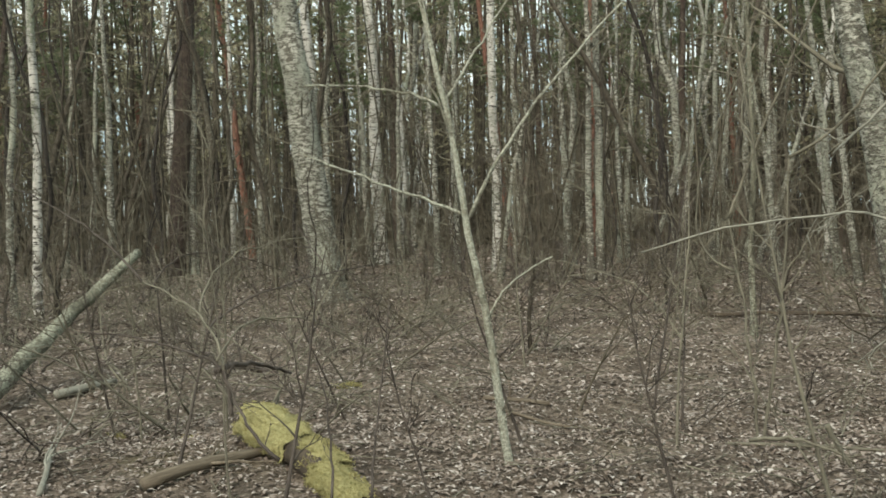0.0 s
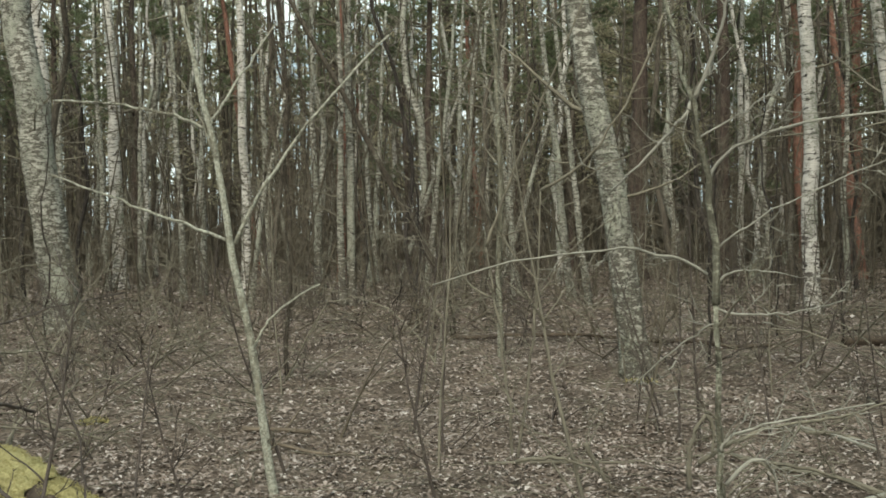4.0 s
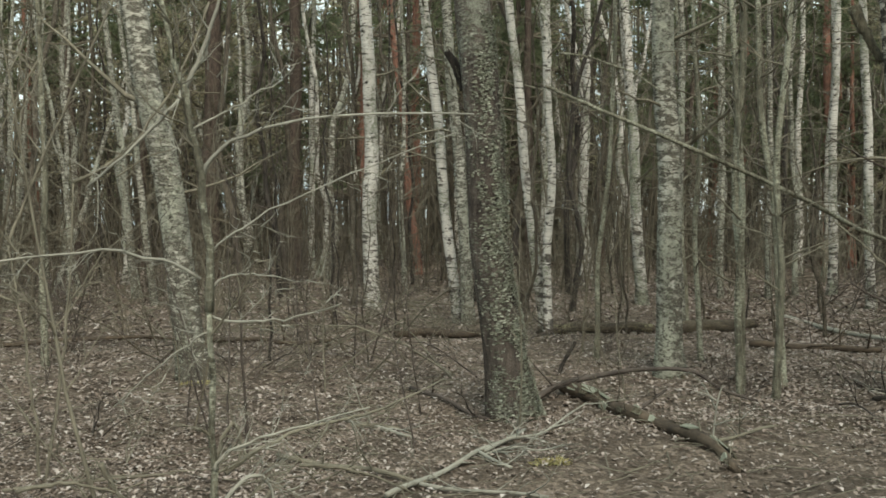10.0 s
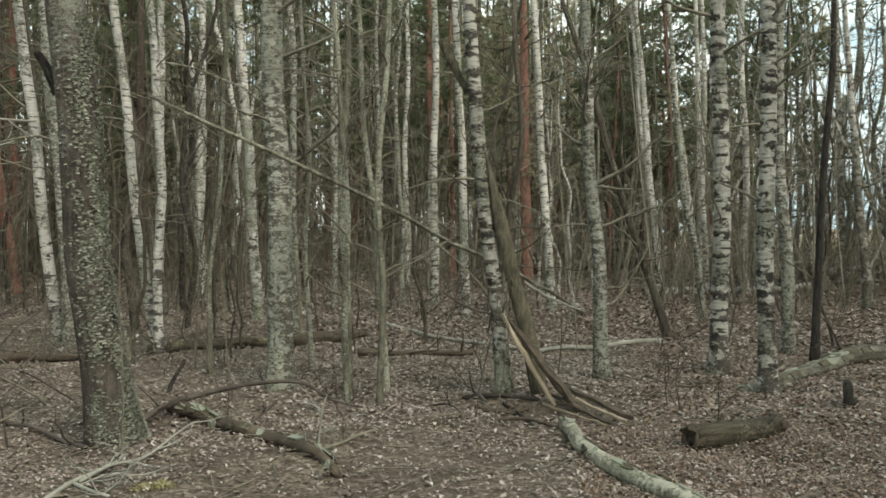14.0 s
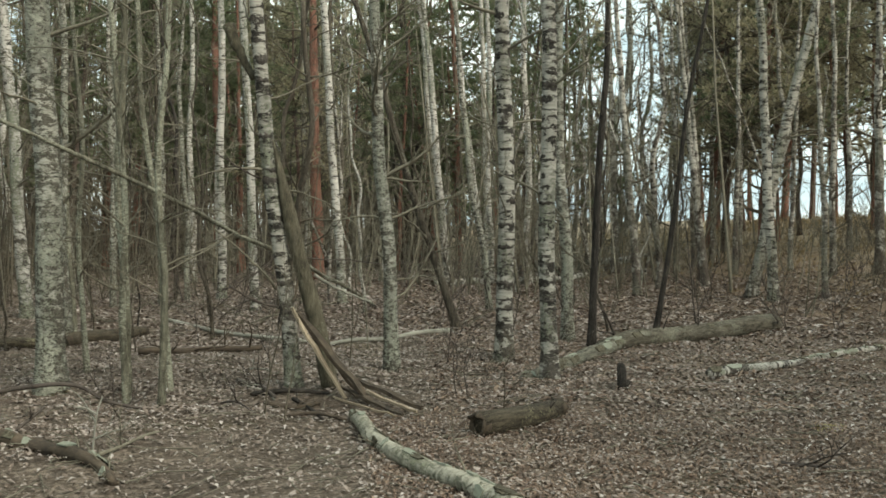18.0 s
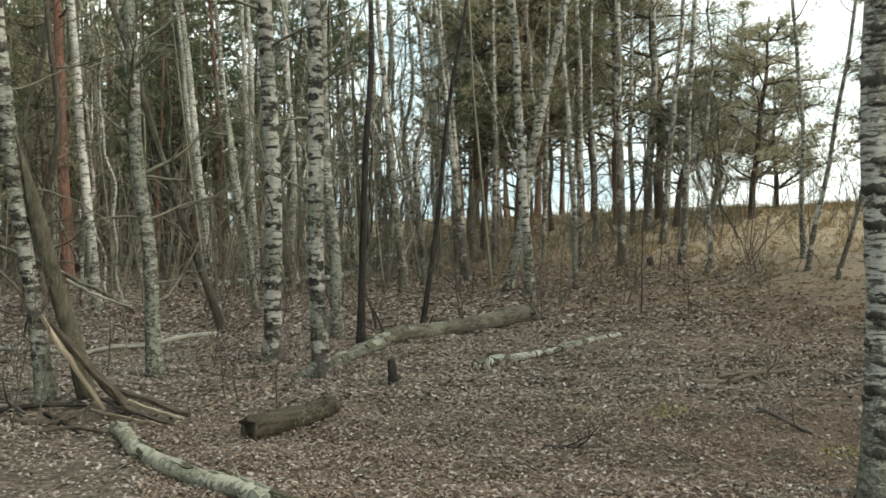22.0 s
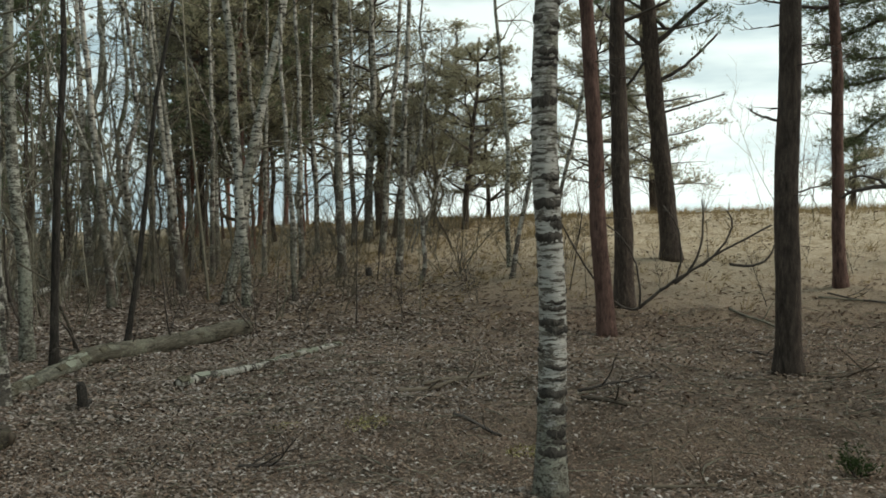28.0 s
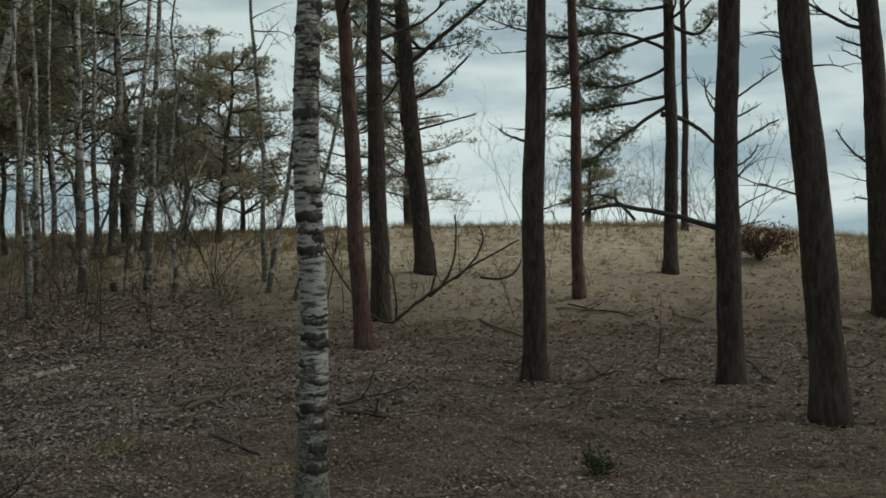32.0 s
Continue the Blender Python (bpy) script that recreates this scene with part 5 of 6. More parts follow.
def crooked(name, label, mat, way, thick, seed, twigs=0, crumble=0.1, twig_mat=None):
    """A crooked piece of dead wood through places (x, y, height over the ground), with broken, frayed ends."""
    r = random.Random(seed)
    ob = thing(name, way[0][0], way[0][1], label, "log" if "log" in name else "branch")
    o = ob.matrix_basis.translation
    knots = [Vector((x, y, floor_at(x, y) + z)) - o for x, y, z in way]
    pts, last = [], len(knots) - 1
    for i in range(last):
        a, b, c, d = (knots[min(max(j, 0), last)] for j in (i - 1, i, i + 1, i + 2))
        for k in range(7):
            u = k / 7
            pts.append(0.5 * (2 * b + (c - a) * u + (2 * a - 5 * b + 4 * c - d) * u * u + (3 * b - a - 3 * c + d) * u ** 3))
    pts.append(knots[-1])
    n = len(pts) - 1

    def radius(i, ang, p):
        rough = noise.noise((p.x * 3 + seed, p.y * 3 + math.cos(ang), math.sin(ang))) + 0.6 * noise.noise((p.x * 11, p.y * 11 + math.cos(ang) * 3, math.sin(ang) * 3 + seed))
        return (thick[0] + (thick[1] - thick[0]) * i / n) / 2 * (1 + crumble * 1.6 * rough) * (0.45 if i in (0, n) else 1)

    m = Mesher()
    m.tube(pts, radius, 12 if thick[0] > 0.05 else 7)
    with_grain(part("stem", m, mat, ob), pts[-1] - pts[0])
    for k in range(twigs):
        p, d = along(pts, r.uniform(0.08, 0.97))
        w = Mesher()
        a = r.uniform(0, math.tau)
        bough(w, p, d * 0.5 + Vector((math.cos(a), math.sin(a), abs(r.gauss(0.15, 0.4)))), r.uniform(0.15, 0.55), r.uniform(0.004, 0.009), r, 1, 3)
        part("side_branch", w, twig_mat or mat, ob)
    if thick[0] > 0.09:
        # loose bark plates and crusts of lichen
        for k in range(26):
            u = r.uniform(0.03, 0.97)
            p, d = along(pts, u)
            side = d.cross(Vector((0, 0, 1))).normalized()
            a = r.uniform(0.1, 3.0)
            out = side * math.cos(a) + side.cross(d) * math.sin(a)
            across = d.cross(out)
            c, l, w = Mesher(), r.uniform(0.03, 0.11), r.uniform(0.015, 0.035)
            e = p + out * ((thick[0] + (thick[1] - thick[0]) * u) * 0.47)
            up = out * 0.010
            turn = [(-l, -w), (-l * 0.3, -w * 1.3), (l, -w * 0.7), (l * 0.7, w), (-l * 0.6, w * 1.1)]
            low = [e + d * g * r.uniform(0.8, 1.2) + across * v for g, v in turn]
            c.v += low + [q + up for q in low]
            c.f += [(5, 6, 7, 8, 9)] + [(j, (j + 1) % 5, (j + 1) % 5 + 5, j + 5) for j in range(5)]
            part("lichen_flake" if k % 2 else "bark_plate", c, SNAG_BARK if k % 2 == 0 else LOG_PALE if mat is LOG_BARK else LICHEN, ob, "", False)
    return ob


big_log = crooked("fallen_log", "thick grey fallen tree trunk with bark, lying on leaf litter", LOG_BARK, [(8.98, 7.42, 0.08), (9.6, 7.42, 0.10), (10.3, 7.36, 0.10), (11.5, 7.31, 0.11), (12.3, 7.30, 0.10), (12.98, 7.32, 0.10)], (0.205, 0.275), 71, 2, 0.08, TWIG_DARK)
crooked("fallen_log", "lichened broken end of a fallen trunk", LOG_PALE, [(6.80, 6.62, 0.02), (7.2, 6.80, 0.05), (7.83, 7.0, 0.05), (8.6, 7.25, 0.06), (9.3, 7.38, 0.09)], (0.12, 0.19), 72, 2, 0.13, TWIG)
crooked("birch_log", "pale lichened bent fallen birch stem on leaf litter", BIRCH_LOG, [(4.50, 6.34, 0.03), (4.36, 6.06, 0.055), (4.05, 5.50, 0.06), (3.83, 4.96, 0.05), (3.70, 4.48, 0.055), (3.61, 4.05, 0.05), (3.53, 3.70, 0.05), (3.50, 3.20, 0.05)], (0.115, 0.12), 73, 3, 0.08, TWIG)
crooked("birch_log", "pale fallen birch pole with flaking bark", BIRCH_ROUGH, [(8.42, 5.56, 0.05), (9.01, 5.46, 0.04), (9.74, 5.34, 0.02), (10.62, 5.33, 0.05), (11.2, 5.22, 0.04), (11.72, 5.15, 0.05)], (0.105, 0.06), 74, 5, 0.10, TWIG)
crooked("fallen_pole", "thin pale fallen pole on the forest floor", TWIG_PALE, [(6.84, 14.87, 0.05), (6.64, 12.62, 0.07), (6.74, 11.30, 0.04), (6.95, 10.8, 0.03)], (0.075, 0.06), 75, 4, 0.08, TWIG)
crooked("fallen_pole", "long thin pale fallen pole on the forest floor", TWIG_PALE, [(7.02, 10.55, 0.02), (7.40, 10.38, 0.04), (7.93, 10.30, 0.05), (8.6, 10.36, 0.05), (9.32, 10.47, 0.05)], (0.05, 0.085), 76, 3, 0.08, TWIG)
crooked("rotten_log", "dark crumbling fallen branch with lichened bark, half sunk in leaves", ROTTEN, [(1.72, 8.32, 0.06), (1.90, 7.98, 0.07), (1.99, 7.70, 0.03), (2.03, 7.18, 0.05), (2.15, 6.85, 0.02), (2.21, 6.30, 0.05), (2.24, 5.95, 0.01), (2.19, 5.62, 0.02)], (0.12, 0.085), 61, 14, 0.30, TWIG)
crooked("fallen_branch", "dark arched fallen branch resting on its ends", TWIG_DARK, [(1.40, 8.05, 0.02), (1.66, 8.16, 0.10), (2.02, 8.16, 0.21), (2.42, 8.16, 0.29), (2.85, 8.10, 0.26), (3.10, 8.0, 0.12), (3.38, 7.78, 0.01)], (0.058, 0.022), 62, 7, 0.12)
crooked("broken_stub", "short dark broken branch sticking up from the leaves", BLACK_BARK, [(1.94, 9.40, -0.05), (1.99, 9.40, 0.10), (2.08, 9.41, 0.25), (2.13, 9.41, 0.33)], (0.045, 0.034), 63, 0, 0.1)
crooked("fallen_branch", "short dark stick standing out of leaf litter", TWIG_DARK, [(2.20, 7.52, 0.01), (2.32, 7.55, 0.08), (2.44, 7.57, 0.17)], (0.028, 0.018), 64, 1)
crooked("fallen_branch", "thin pale forked twig standing in leaf litter", TWIG_PALE, [(2.36, 6.40, 0.0), (2.38, 6.41, 0.16), (2.40, 6.40, 0.30), (2.44, 6.42, 0.38)], (0.016, 0.009), 65, 3)
crooked("fallen_branch", "thin pale bent fallen branch on leaves", TWIG_PALE, [(0.72, 6.28, 0.03), (0.95, 6.62, 0.06), (1.22, 6.80, 0.04), (1.52, 7.18, 0.09), (1.70, 7.32, 0.16)], (0.030, 0.012), 66, 6)
crooked("fallen_branch", "thin pale bent fallen branch on leaves", TWIG_PALE, [(0.70, 6.22, 0.02), (0.93, 6.38, 0.05), (1.10, 6.30, 0.03), (1.32, 6.34, 0.04)], (0.020, 0.009), 67, 4)
crooked("fallen_branch", "short pale broken stick at the foot of the snapped trunk", TWIG_PALE, [(4.56, 8.24, 0.02), (4.55, 7.94, 0.035), (4.36, 7.36, 0.02)], (0.02, 0.014), 81, 2, 0.15)
crooked("fallen_branch", "short dark broken stick at the foot of the snapped trunk", BLACK_BARK, [(4.32, 7.72, 0.02), (4.6, 7.46, 0.05), (4.86, 7.22, 0.02)], (0.05, 0.035), 82, 1, 0.15)
crooked("fallen_branch", "short dark broken stick at the foot of the snapped trunk", ROTTEN, [(4.21, 7.29, 0.02), (4.33, 7.02, 0.035), (4.63, 7.07, 0.02)], (0.045, 0.032), 83, 1, 0.15)
crooked("fallen_branch", "short dark broken stick at the foot of the snapped trunk", ROTTEN, [(4.09, 6.73, 0.02), (4.3, 6.64, 0.05), (4.39, 6.3, 0.02)], (0.035, 0.025), 84, 1, 0.15)
crooked("fallen_branch", "short pale broken stick at the foot of the snapped trunk", TWIG_PALE, [(5.23, 9.36, 0.02), (5.17, 8.9, 0.035), (5.06, 8.44, 0.02)], (0.022, 0.015), 85, 2, 0.15)
crooked("fallen_branch", "short dark broken stick at the foot of the snapped trunk", TWIG_DARK, [(4.03, 7.75, 0.02), (4.04, 7.47, 0.05), (3.88, 6.86, 0.02)], (0.022, 0.015), 86, 2, 0.15)
crooked("fallen_branch", "short dark broken stick at the foot of the snapped trunk", BLACK_BARK, [(4.53, 7.34, 0.02), (4.47, 7.02, 0.035), (4.27, 6.44, 0.02)], (0.04, 0.028), 87, 1, 0.15)


def arch(tree, a, b, c, radius, mat=None, needles=0):
    """A bent stem or bough through the air, with twigs along it."""
    r = random.Random(int(abs(a[0] * 311 + c[2] * 97 + b[1] * 41)))
    o = tree.matrix_basis.translation
    a, b, c = (Vector(p) - o for p in (a, b, c))
    ctrl = b * 2 - (a + c) / 2
    n = 14
    pts = []
    for i in range(n + 1):
        u = i / n
        p = a * (1 - u) ** 2 + ctrl * (2 * u * (1 - u)) + c * u * u
        k = 0.006 * (c - a).length ** 0.5 * math.sin(math.pi * u)
        pts.append(p + Vector((r.gauss(0, k), r.gauss(0, k), r.gauss(0, k))))
    m = Mesher()
    m.tube(pts, [radius * (1.05 - 0.55 * i / n) * (1 + 0.06 * noise.noise((i * 0.7, a.x, 0))) for i in range(n + 1)], 10 if radius > 0.01 else 5)
    name = "trunk" if not tree.children else "branch"
    b = part(name, m, mat or TWIG, tree)
    if needles:
        w, g = Mesher(), Mesher()
        for k in range(needles):
            p, d = along(pts, r.uniform(0.35, 1))
            out = d.cross(Vector((r.gauss(0, 0.5), r.gauss(0, 0.5), 1))).normalized() * r.choice((-1, 1))
            q = wander(p, d + out * r.uniform(0.4, 1.1) + Vector((0, 0, r.uniform(-0.3, 0.4))), r.uniform(0.25, 0.8), 4, r, 0.18)
            w.tube(q, [0.007, 0.006, 0.005, 0.004, 0.003], 3, False)
            tufts(g, q, r, 11, 0.10, 10, 0.07, 0.05)
        tagged(part("spray", w, TWIG_DARK, b), kind="stuff")
        part("needles", g, NEEDLES, b, "dark green needle tufts", False)
        return
    w = Mesher()
    for k in range(int(6 + 5 * (c - a).length)):
        p, d = along(pts, r.uniform(0.15, 1))
        out = d.cross(Vector((r.gauss(0, 1), r.gauss(0, 1), r.gauss(0, 1)))).normalized()
        bough(w, p, d * 0.7 + out + Vector((0, 0, 0.25)), r.uniform(0.06, 0.26) * (0.8 if (c - a).length < 0.6 else 1), min(radius * 0.32, 0.0045), r, 1, 3, 0.03)
    tagged(part("spray", w, mat if mat in (TWIG_DARK, TWIG_PALE) else TWIG, b), kind="stuff")


thin_tree = thing("thin_tree", -3.14, 4.69, "thin pale leaning tree with long bare arching branches", "tree")
near_sapling = thing("young_tree", -0.52, 2.42, "thin grey sapling with long arching bare branches toned pale as if lit", "tree")
dark_stem = thing("young_tree", 9.85, 8.58, "thin blackish bent stem beside a fallen log", "tree")
lean_pole = thing("leaning_pole", 11.65, 15.43, "long thin dead pole leaning against a birch", "dead tree")
low_bough = thing("shrub", 13.44, 1.40, "dark leafless bush with a low arching bough beside the pines", "shrub")
left_lean = thing("fallen_tree", -7.56, 3.81, "grey lichened fallen trunk propped aslant in brush", "dead tree")
twig_bush = thing("shrub", -2.09, 6.11, "tall leafless bush with long crossing branches in the wood", "shrub")
shoot = thing("shrub", -0.95, 3.81, "pale thick-stemmed leafless bush stump with bent shoots", "shrub")
arch(thin_tree, (-3.14, 4.69, -0.20), (-3.29, 4.59, 1.19), (-3.54, 4.42, 2.87), 0.0287, PALE_BARK)
arch(thin_tree, (-3.45, 4.48, 2.17), (-3.71, 4.30, 2.28), (-4.11, 4.03, 2.32), 0.0101, PALE_BARK)
arch(thin_tree, (-3.32, 4.57, 1.51), (-3.72, 4.29, 1.71), (-4.12, 4.01, 1.91), 0.0101, PALE_BARK)
arch(thin_tree, (-3.32, 4.57, 1.51), (-3.02, 4.78, 2.12), (-2.55, 5.10, 2.75), 0.0118, PALE_BARK)
arch(thin_tree, (-3.43, 4.49, 2.18), (-3.32, 4.57, 2.40), (-3.10, 4.72, 2.80), 0.0101, PALE_BARK)
arch(thin_tree, (-3.24, 4.63, 0.91), (-3.12, 4.70, 1.11), (-2.92, 4.85, 1.26), 0.0084, PALE_BARK)
arch(thin_tree, (-3.41, 4.50, 2.03), (-3.53, 4.42, 2.40), (-3.70, 4.30, 2.61), 0.0068, PALE_BARK)
arch(near_sapling, (-0.52, 2.42, 0.21), (-0.52, 2.42, 0.81), (-0.53, 2.41, 1.35), 0.0126, GREY_BARK)
arch(near_sapling, (-0.53, 2.41, 1.35), (-0.56, 2.41, 1.75), (-0.67, 2.39, 2.23), 0.0103, GREY_BARK)
# pale bark on these branches stands in for the light on them
arch(near_sapling, (-0.54, 2.41, 1.68), (-0.36, 2.45, 1.81), (0.14, 2.55, 1.85), 0.0052, TWIG_PALE)
arch(near_sapling, (-0.52, 2.42, 1.50), (-0.34, 2.46, 1.62), (0.09, 2.54, 1.80), 0.0030, TWIG_PALE)
arch(near_sapling, (-0.55, 2.41, 1.43), (-0.82, 2.35, 1.50), (-1.27, 2.26, 1.41), 0.0044, TWIG_PALE)
arch(near_sapling, (-0.52, 2.42, 1.41), (-0.47, 2.43, 1.44), (-0.36, 2.45, 1.43), 0.0037, TWIG_PALE)
arch(near_sapling, (-0.53, 2.42, 1.34), (-0.40, 2.44, 1.32), (-0.21, 2.48, 1.36), 0.0037, TWIG_PALE)
arch(near_sapling, (-0.52, 2.42, 1.30), (-0.60, 2.40, 1.26), (-0.75, 2.37, 1.13), 0.0030, TWIG_PALE)
arch(near_sapling, (-0.57, 2.41, 1.79), (-0.45, 2.43, 1.86), (-0.35, 2.45, 1.92), 0.0030, TWIG_PALE)
arch(near_sapling, (-0.52, 2.42, 0.96), (-0.44, 2.44, 1.02), (-0.14, 2.50, 1.09), 0.0044, TWIG_PALE)
arch(near_sapling, (-0.51, 2.42, 0.87), (-0.42, 2.44, 0.94), (-0.38, 2.45, 0.84), 0.0059, TWIG_PALE)
arch(near_sapling, (-0.58, 2.41, 1.90), (-0.64, 2.39, 1.81), (-0.80, 2.36, 1.65), 0.0059, TWIG_PALE)
arch(near_sapling, (-0.58, 2.41, 1.89), (-0.52, 2.42, 2.04), (-0.48, 2.43, 2.21), 0.0066, TWIG_PALE)
arch(lean_pole, (11.65, 15.43, -0.04), (5.62, 9.46, 1.32), (1.58, 8.30, 2.78), 0.0307, GREY_BARK)
arch(big_log, (9.24, 7.41, 0.22), (9.12, 7.40, 0.42), (8.97, 7.42, 0.59), 0.017, TWIG_DARK)
arch(big_log, (9.23, 7.42, 0.24), (9.02, 7.37, 0.27), (8.86, 7.40, 0.31), 0.012, TWIG_DARK)
arch(big_log, (12.70, 7.26, 0.18), (12.67, 7.11, 0.17), (12.55, 7.32, 0.48), 0.016, TWIG_DARK)
arch(big_log, (11.01, 7.35, 0.14), (10.92, 7.30, 0.22), (10.92, 7.30, 0.30), 0.018, TWIG_DARK)
arch(big_log, (12.44, 7.31, 0.07), (12.45, 7.09, -0.01), (12.55, 6.91, 0.03), 0.014, TWIG_DARK)
arch(dark_stem, (9.85, 8.58, -0.02), (9.78, 8.67, 0.37), (9.69, 8.78, 0.76), 0.03, TWIG_DARK)
arch(dark_stem, (9.69, 8.78, 0.76), (9.66, 8.81, 1.19), (9.65, 8.81, 1.73), 0.022, TWIG_DARK)
arch(dark_stem, (9.78, 8.67, 0.33), (9.84, 8.60, 0.44), (9.87, 8.57, 0.64), 0.01, TWIG_DARK)
arch(low_bough, (13.44, 1.40, 0.41), (13.48, 0.67, 0.94), (13.53, -0.36, 1.53), 0.0241, TWIG_DARK)
arch(low_bough, (13.44, 1.40, 0.41), (13.42, 1.88, 0.64), (13.38, 2.54, 1.77), 0.0200, TWIG_DARK)
arch(low_bough, (13.47, 0.92, 0.74), (13.48, 0.59, 1.18), (13.49, 0.54, 1.90), 0.0200, TWIG_DARK)
arch(low_bough, (13.47, 0.92, 0.74), (13.47, 0.83, 1.34), (13.46, 1.06, 1.83), 0.0160, TWIG_DARK)
arch(low_bough, (13.49, 0.55, 0.98), (13.50, 0.18, 1.42), (13.50, 0.22, 1.74), 0.0160, TWIG_DARK)
arch(low_bough, (13.44, 1.40, 0.41), (13.44, 1.47, 1.11), (13.42, 1.86, 1.60), 0.0160, TWIG_DARK)
arch(low_bough, (13.50, 0.19, 1.01), (13.52, -0.21, 1.01), (13.53, -0.39, 1.26), 0.0200, TWIG_DARK)
arch(pine_b, (10.23, -2.50, 1.58), (10.18, -1.41, 1.86), (10.15, -0.93, 1.78), 0.0296, TWIG_DARK)
arch(pine_b, (10.18, -1.49, 1.72), (10.17, -1.23, 1.97), (10.16, -1.00, 1.97), 0.0164, TWIG_DARK)
arch(left_lean, (-7.56, 3.81, 0.10), (-8.32, 4.99, 0.53), (-8.80, 6.36, 1.22), 0.0955, GREY_BARK)
arch(dark_trunk, (0.80, 7.75, 2.67), (0.73, 7.73, 2.82), (0.63, 7.71, 2.97), 0.0535, BLACK_BARK)
arch(dark_trunk, (1.24, 7.94, 1.29), (1.24, 7.94, 1.45), (1.31, 7.96, 1.61), 0.0317, BLACK_BARK)
arch(pine_c, (18.93, 1.61, 5.08), (18.97, 0.74, 5.78), (19.02, -0.22, 6.55), 0.0529, TWIG_DARK, needles=24)
arch(pine_c, (18.92, 1.61, 4.36), (18.96, 1.04, 4.65), (18.99, 0.43, 5.21), 0.0412, TWIG_DARK, needles=4)
arch(pine_c, (18.93, 1.48, 3.75), (18.97, 0.83, 3.91), (19.00, 0.30, 4.05), 0.0235, TWIG_DARK)
arch(pine_c, (18.93, 1.50, 3.96), (18.96, 1.05, 4.02), (18.97, 0.75, 4.06), 0.0176, TWIG_DARK)
arch(pine_c, (18.92, 1.80, 5.06), (18.89, 2.22, 5.40), (18.86, 2.83, 6.09), 0.0412, TWIG_DARK)
arch(pine_d, (18.75, -3.52, 4.14), (18.71, -2.66, 3.58), (18.67, -1.94, 3.05), 0.0412, TWIG_DARK, needles=51)
arch(pine_d, (18.75, -3.55, 5.54), (18.70, -2.47, 5.19), (18.65, -1.47, 4.76), 0.0412, TWIG_DARK, needles=57)
arch(pine_d, (18.75, -3.52, 4.89), (18.71, -2.67, 4.52), (18.67, -2.01, 4.53), 0.0353, TWIG_DARK, needles=45)
arch(pine_d, (18.74, -3.33, 3.94), (18.78, -3.93, 3.73), (18.80, -4.45, 3.26), 0.0529, TWIG_DARK)
arch(pine_d, (18.74, -3.44, 5.77), (18.78, -4.01, 5.49), (18.80, -4.37, 5.82), 0.0412, TWIG_DARK, needles=15)
arch(pine_d, (18.75, -3.58, 6.07), (18.71, -2.69, 5.96), (18.66, -1.82, 6.08), 0.0353, TWIG_DARK, needles=24)
arch(pine_d, (18.75, -3.55, 5.13), (18.70, -2.47, 5.52), (18.64, -1.31, 5.37), 0.0353, TWIG_DARK, needles=50)
arch(pine_d, (18.75, -3.54, 4.31), (18.69, -2.34, 4.09), (18.64, -1.29, 3.94), 0.0353, TWIG_DARK, needles=50)
arch(pine_c, (18.93, 1.40, 5.37), (18.91, 1.99, 5.91), (18.88, 2.54, 6.03), 0.0353, TWIG_DARK, needles=24)
arch(pine_c, (18.92, 1.82, 4.76), (18.89, 2.24, 4.22), (18.88, 2.58, 4.11), 0.0294, TWIG_DARK, needles=20)
arch(twig_bush, (-2.09, 6.11, -0.16), (-2.16, 6.12, 0.69), (-2.27, 6.12, 1.45), 0.0109, TWIG)
arch(twig_bush, (-2.27, 6.12, 1.45), (-2.03, 6.11, 2.01), (-1.55, 6.10, 3.10), 0.0109, TWIG)
arch(twig_bush, (-2.09, 6.11, -0.16), (-1.94, 6.11, 0.83), (-1.87, 6.11, 1.83), 0.0109, TWIG)
arch(twig_bush, (-1.87, 6.11, 1.83), (-1.39, 6.09, 2.21), (-1.03, 6.08, 2.95), 0.0109, TWIG)
arch(twig_bush, (-1.94, 6.11, 0.83), (-1.79, 6.11, 1.27), (-1.38, 6.09, 1.62), 0.0072, TWIG)
arch(twig_bush, (-2.23, 6.12, 1.09), (-2.49, 6.13, 1.56), (-2.07, 6.11, 2.58), 0.0090, TWIG)
arch(twig_bush, (-1.61, 6.10, 1.86), (-1.30, 6.09, 2.03), (-0.76, 6.07, 2.21), 0.0054, TWIG)
arch(twig_bush, (-2.09, 6.11, 2.32), (-2.41, 6.12, 2.46), (-2.91, 6.14, 2.54), 0.0054, TWIG)
arch(twig_bush, (-2.08, 6.11, 2.57), (-2.41, 6.12, 2.69), (-2.91, 6.14, 2.79), 0.0054, TWIG)
arch(lean_pole, (1.87, 9.00, 3.20), (2.73, 8.97, 2.94), (3.57, 8.95, 2.22), 0.0109, GREY_BARK)
arch(pine_b, (10.13, -2.52, 2.96), (10.15, -2.80, 3.16), (10.16, -2.99, 3.28), 0.0118, TWIG_DARK)
arch(pine_b, (10.13, -2.49, 2.76), (10.15, -2.69, 2.85), (10.15, -2.78, 2.91), 0.0118, TWIG_DARK)
arch(pine_b, (10.13, -2.49, 2.47), (10.15, -2.79, 2.65), (10.16, -2.99, 2.75), 0.0148, TWIG_DARK)
arch(pine_b, (10.13, -2.48, 2.24), (10.15, -2.67, 2.35), (10.15, -2.77, 2.50), 0.0118, TWIG_DARK)
arch(pine_b, (10.14, -2.45, 2.67), (10.12, -2.26, 2.95), (10.12, -2.22, 3.19), 0.0118, TWIG_DARK)
arch(pine_f, (15.32, -6.05, 4.80), (15.31, -5.67, 4.96), (15.30, -5.50, 5.10), 0.0223, TWIG_DARK)
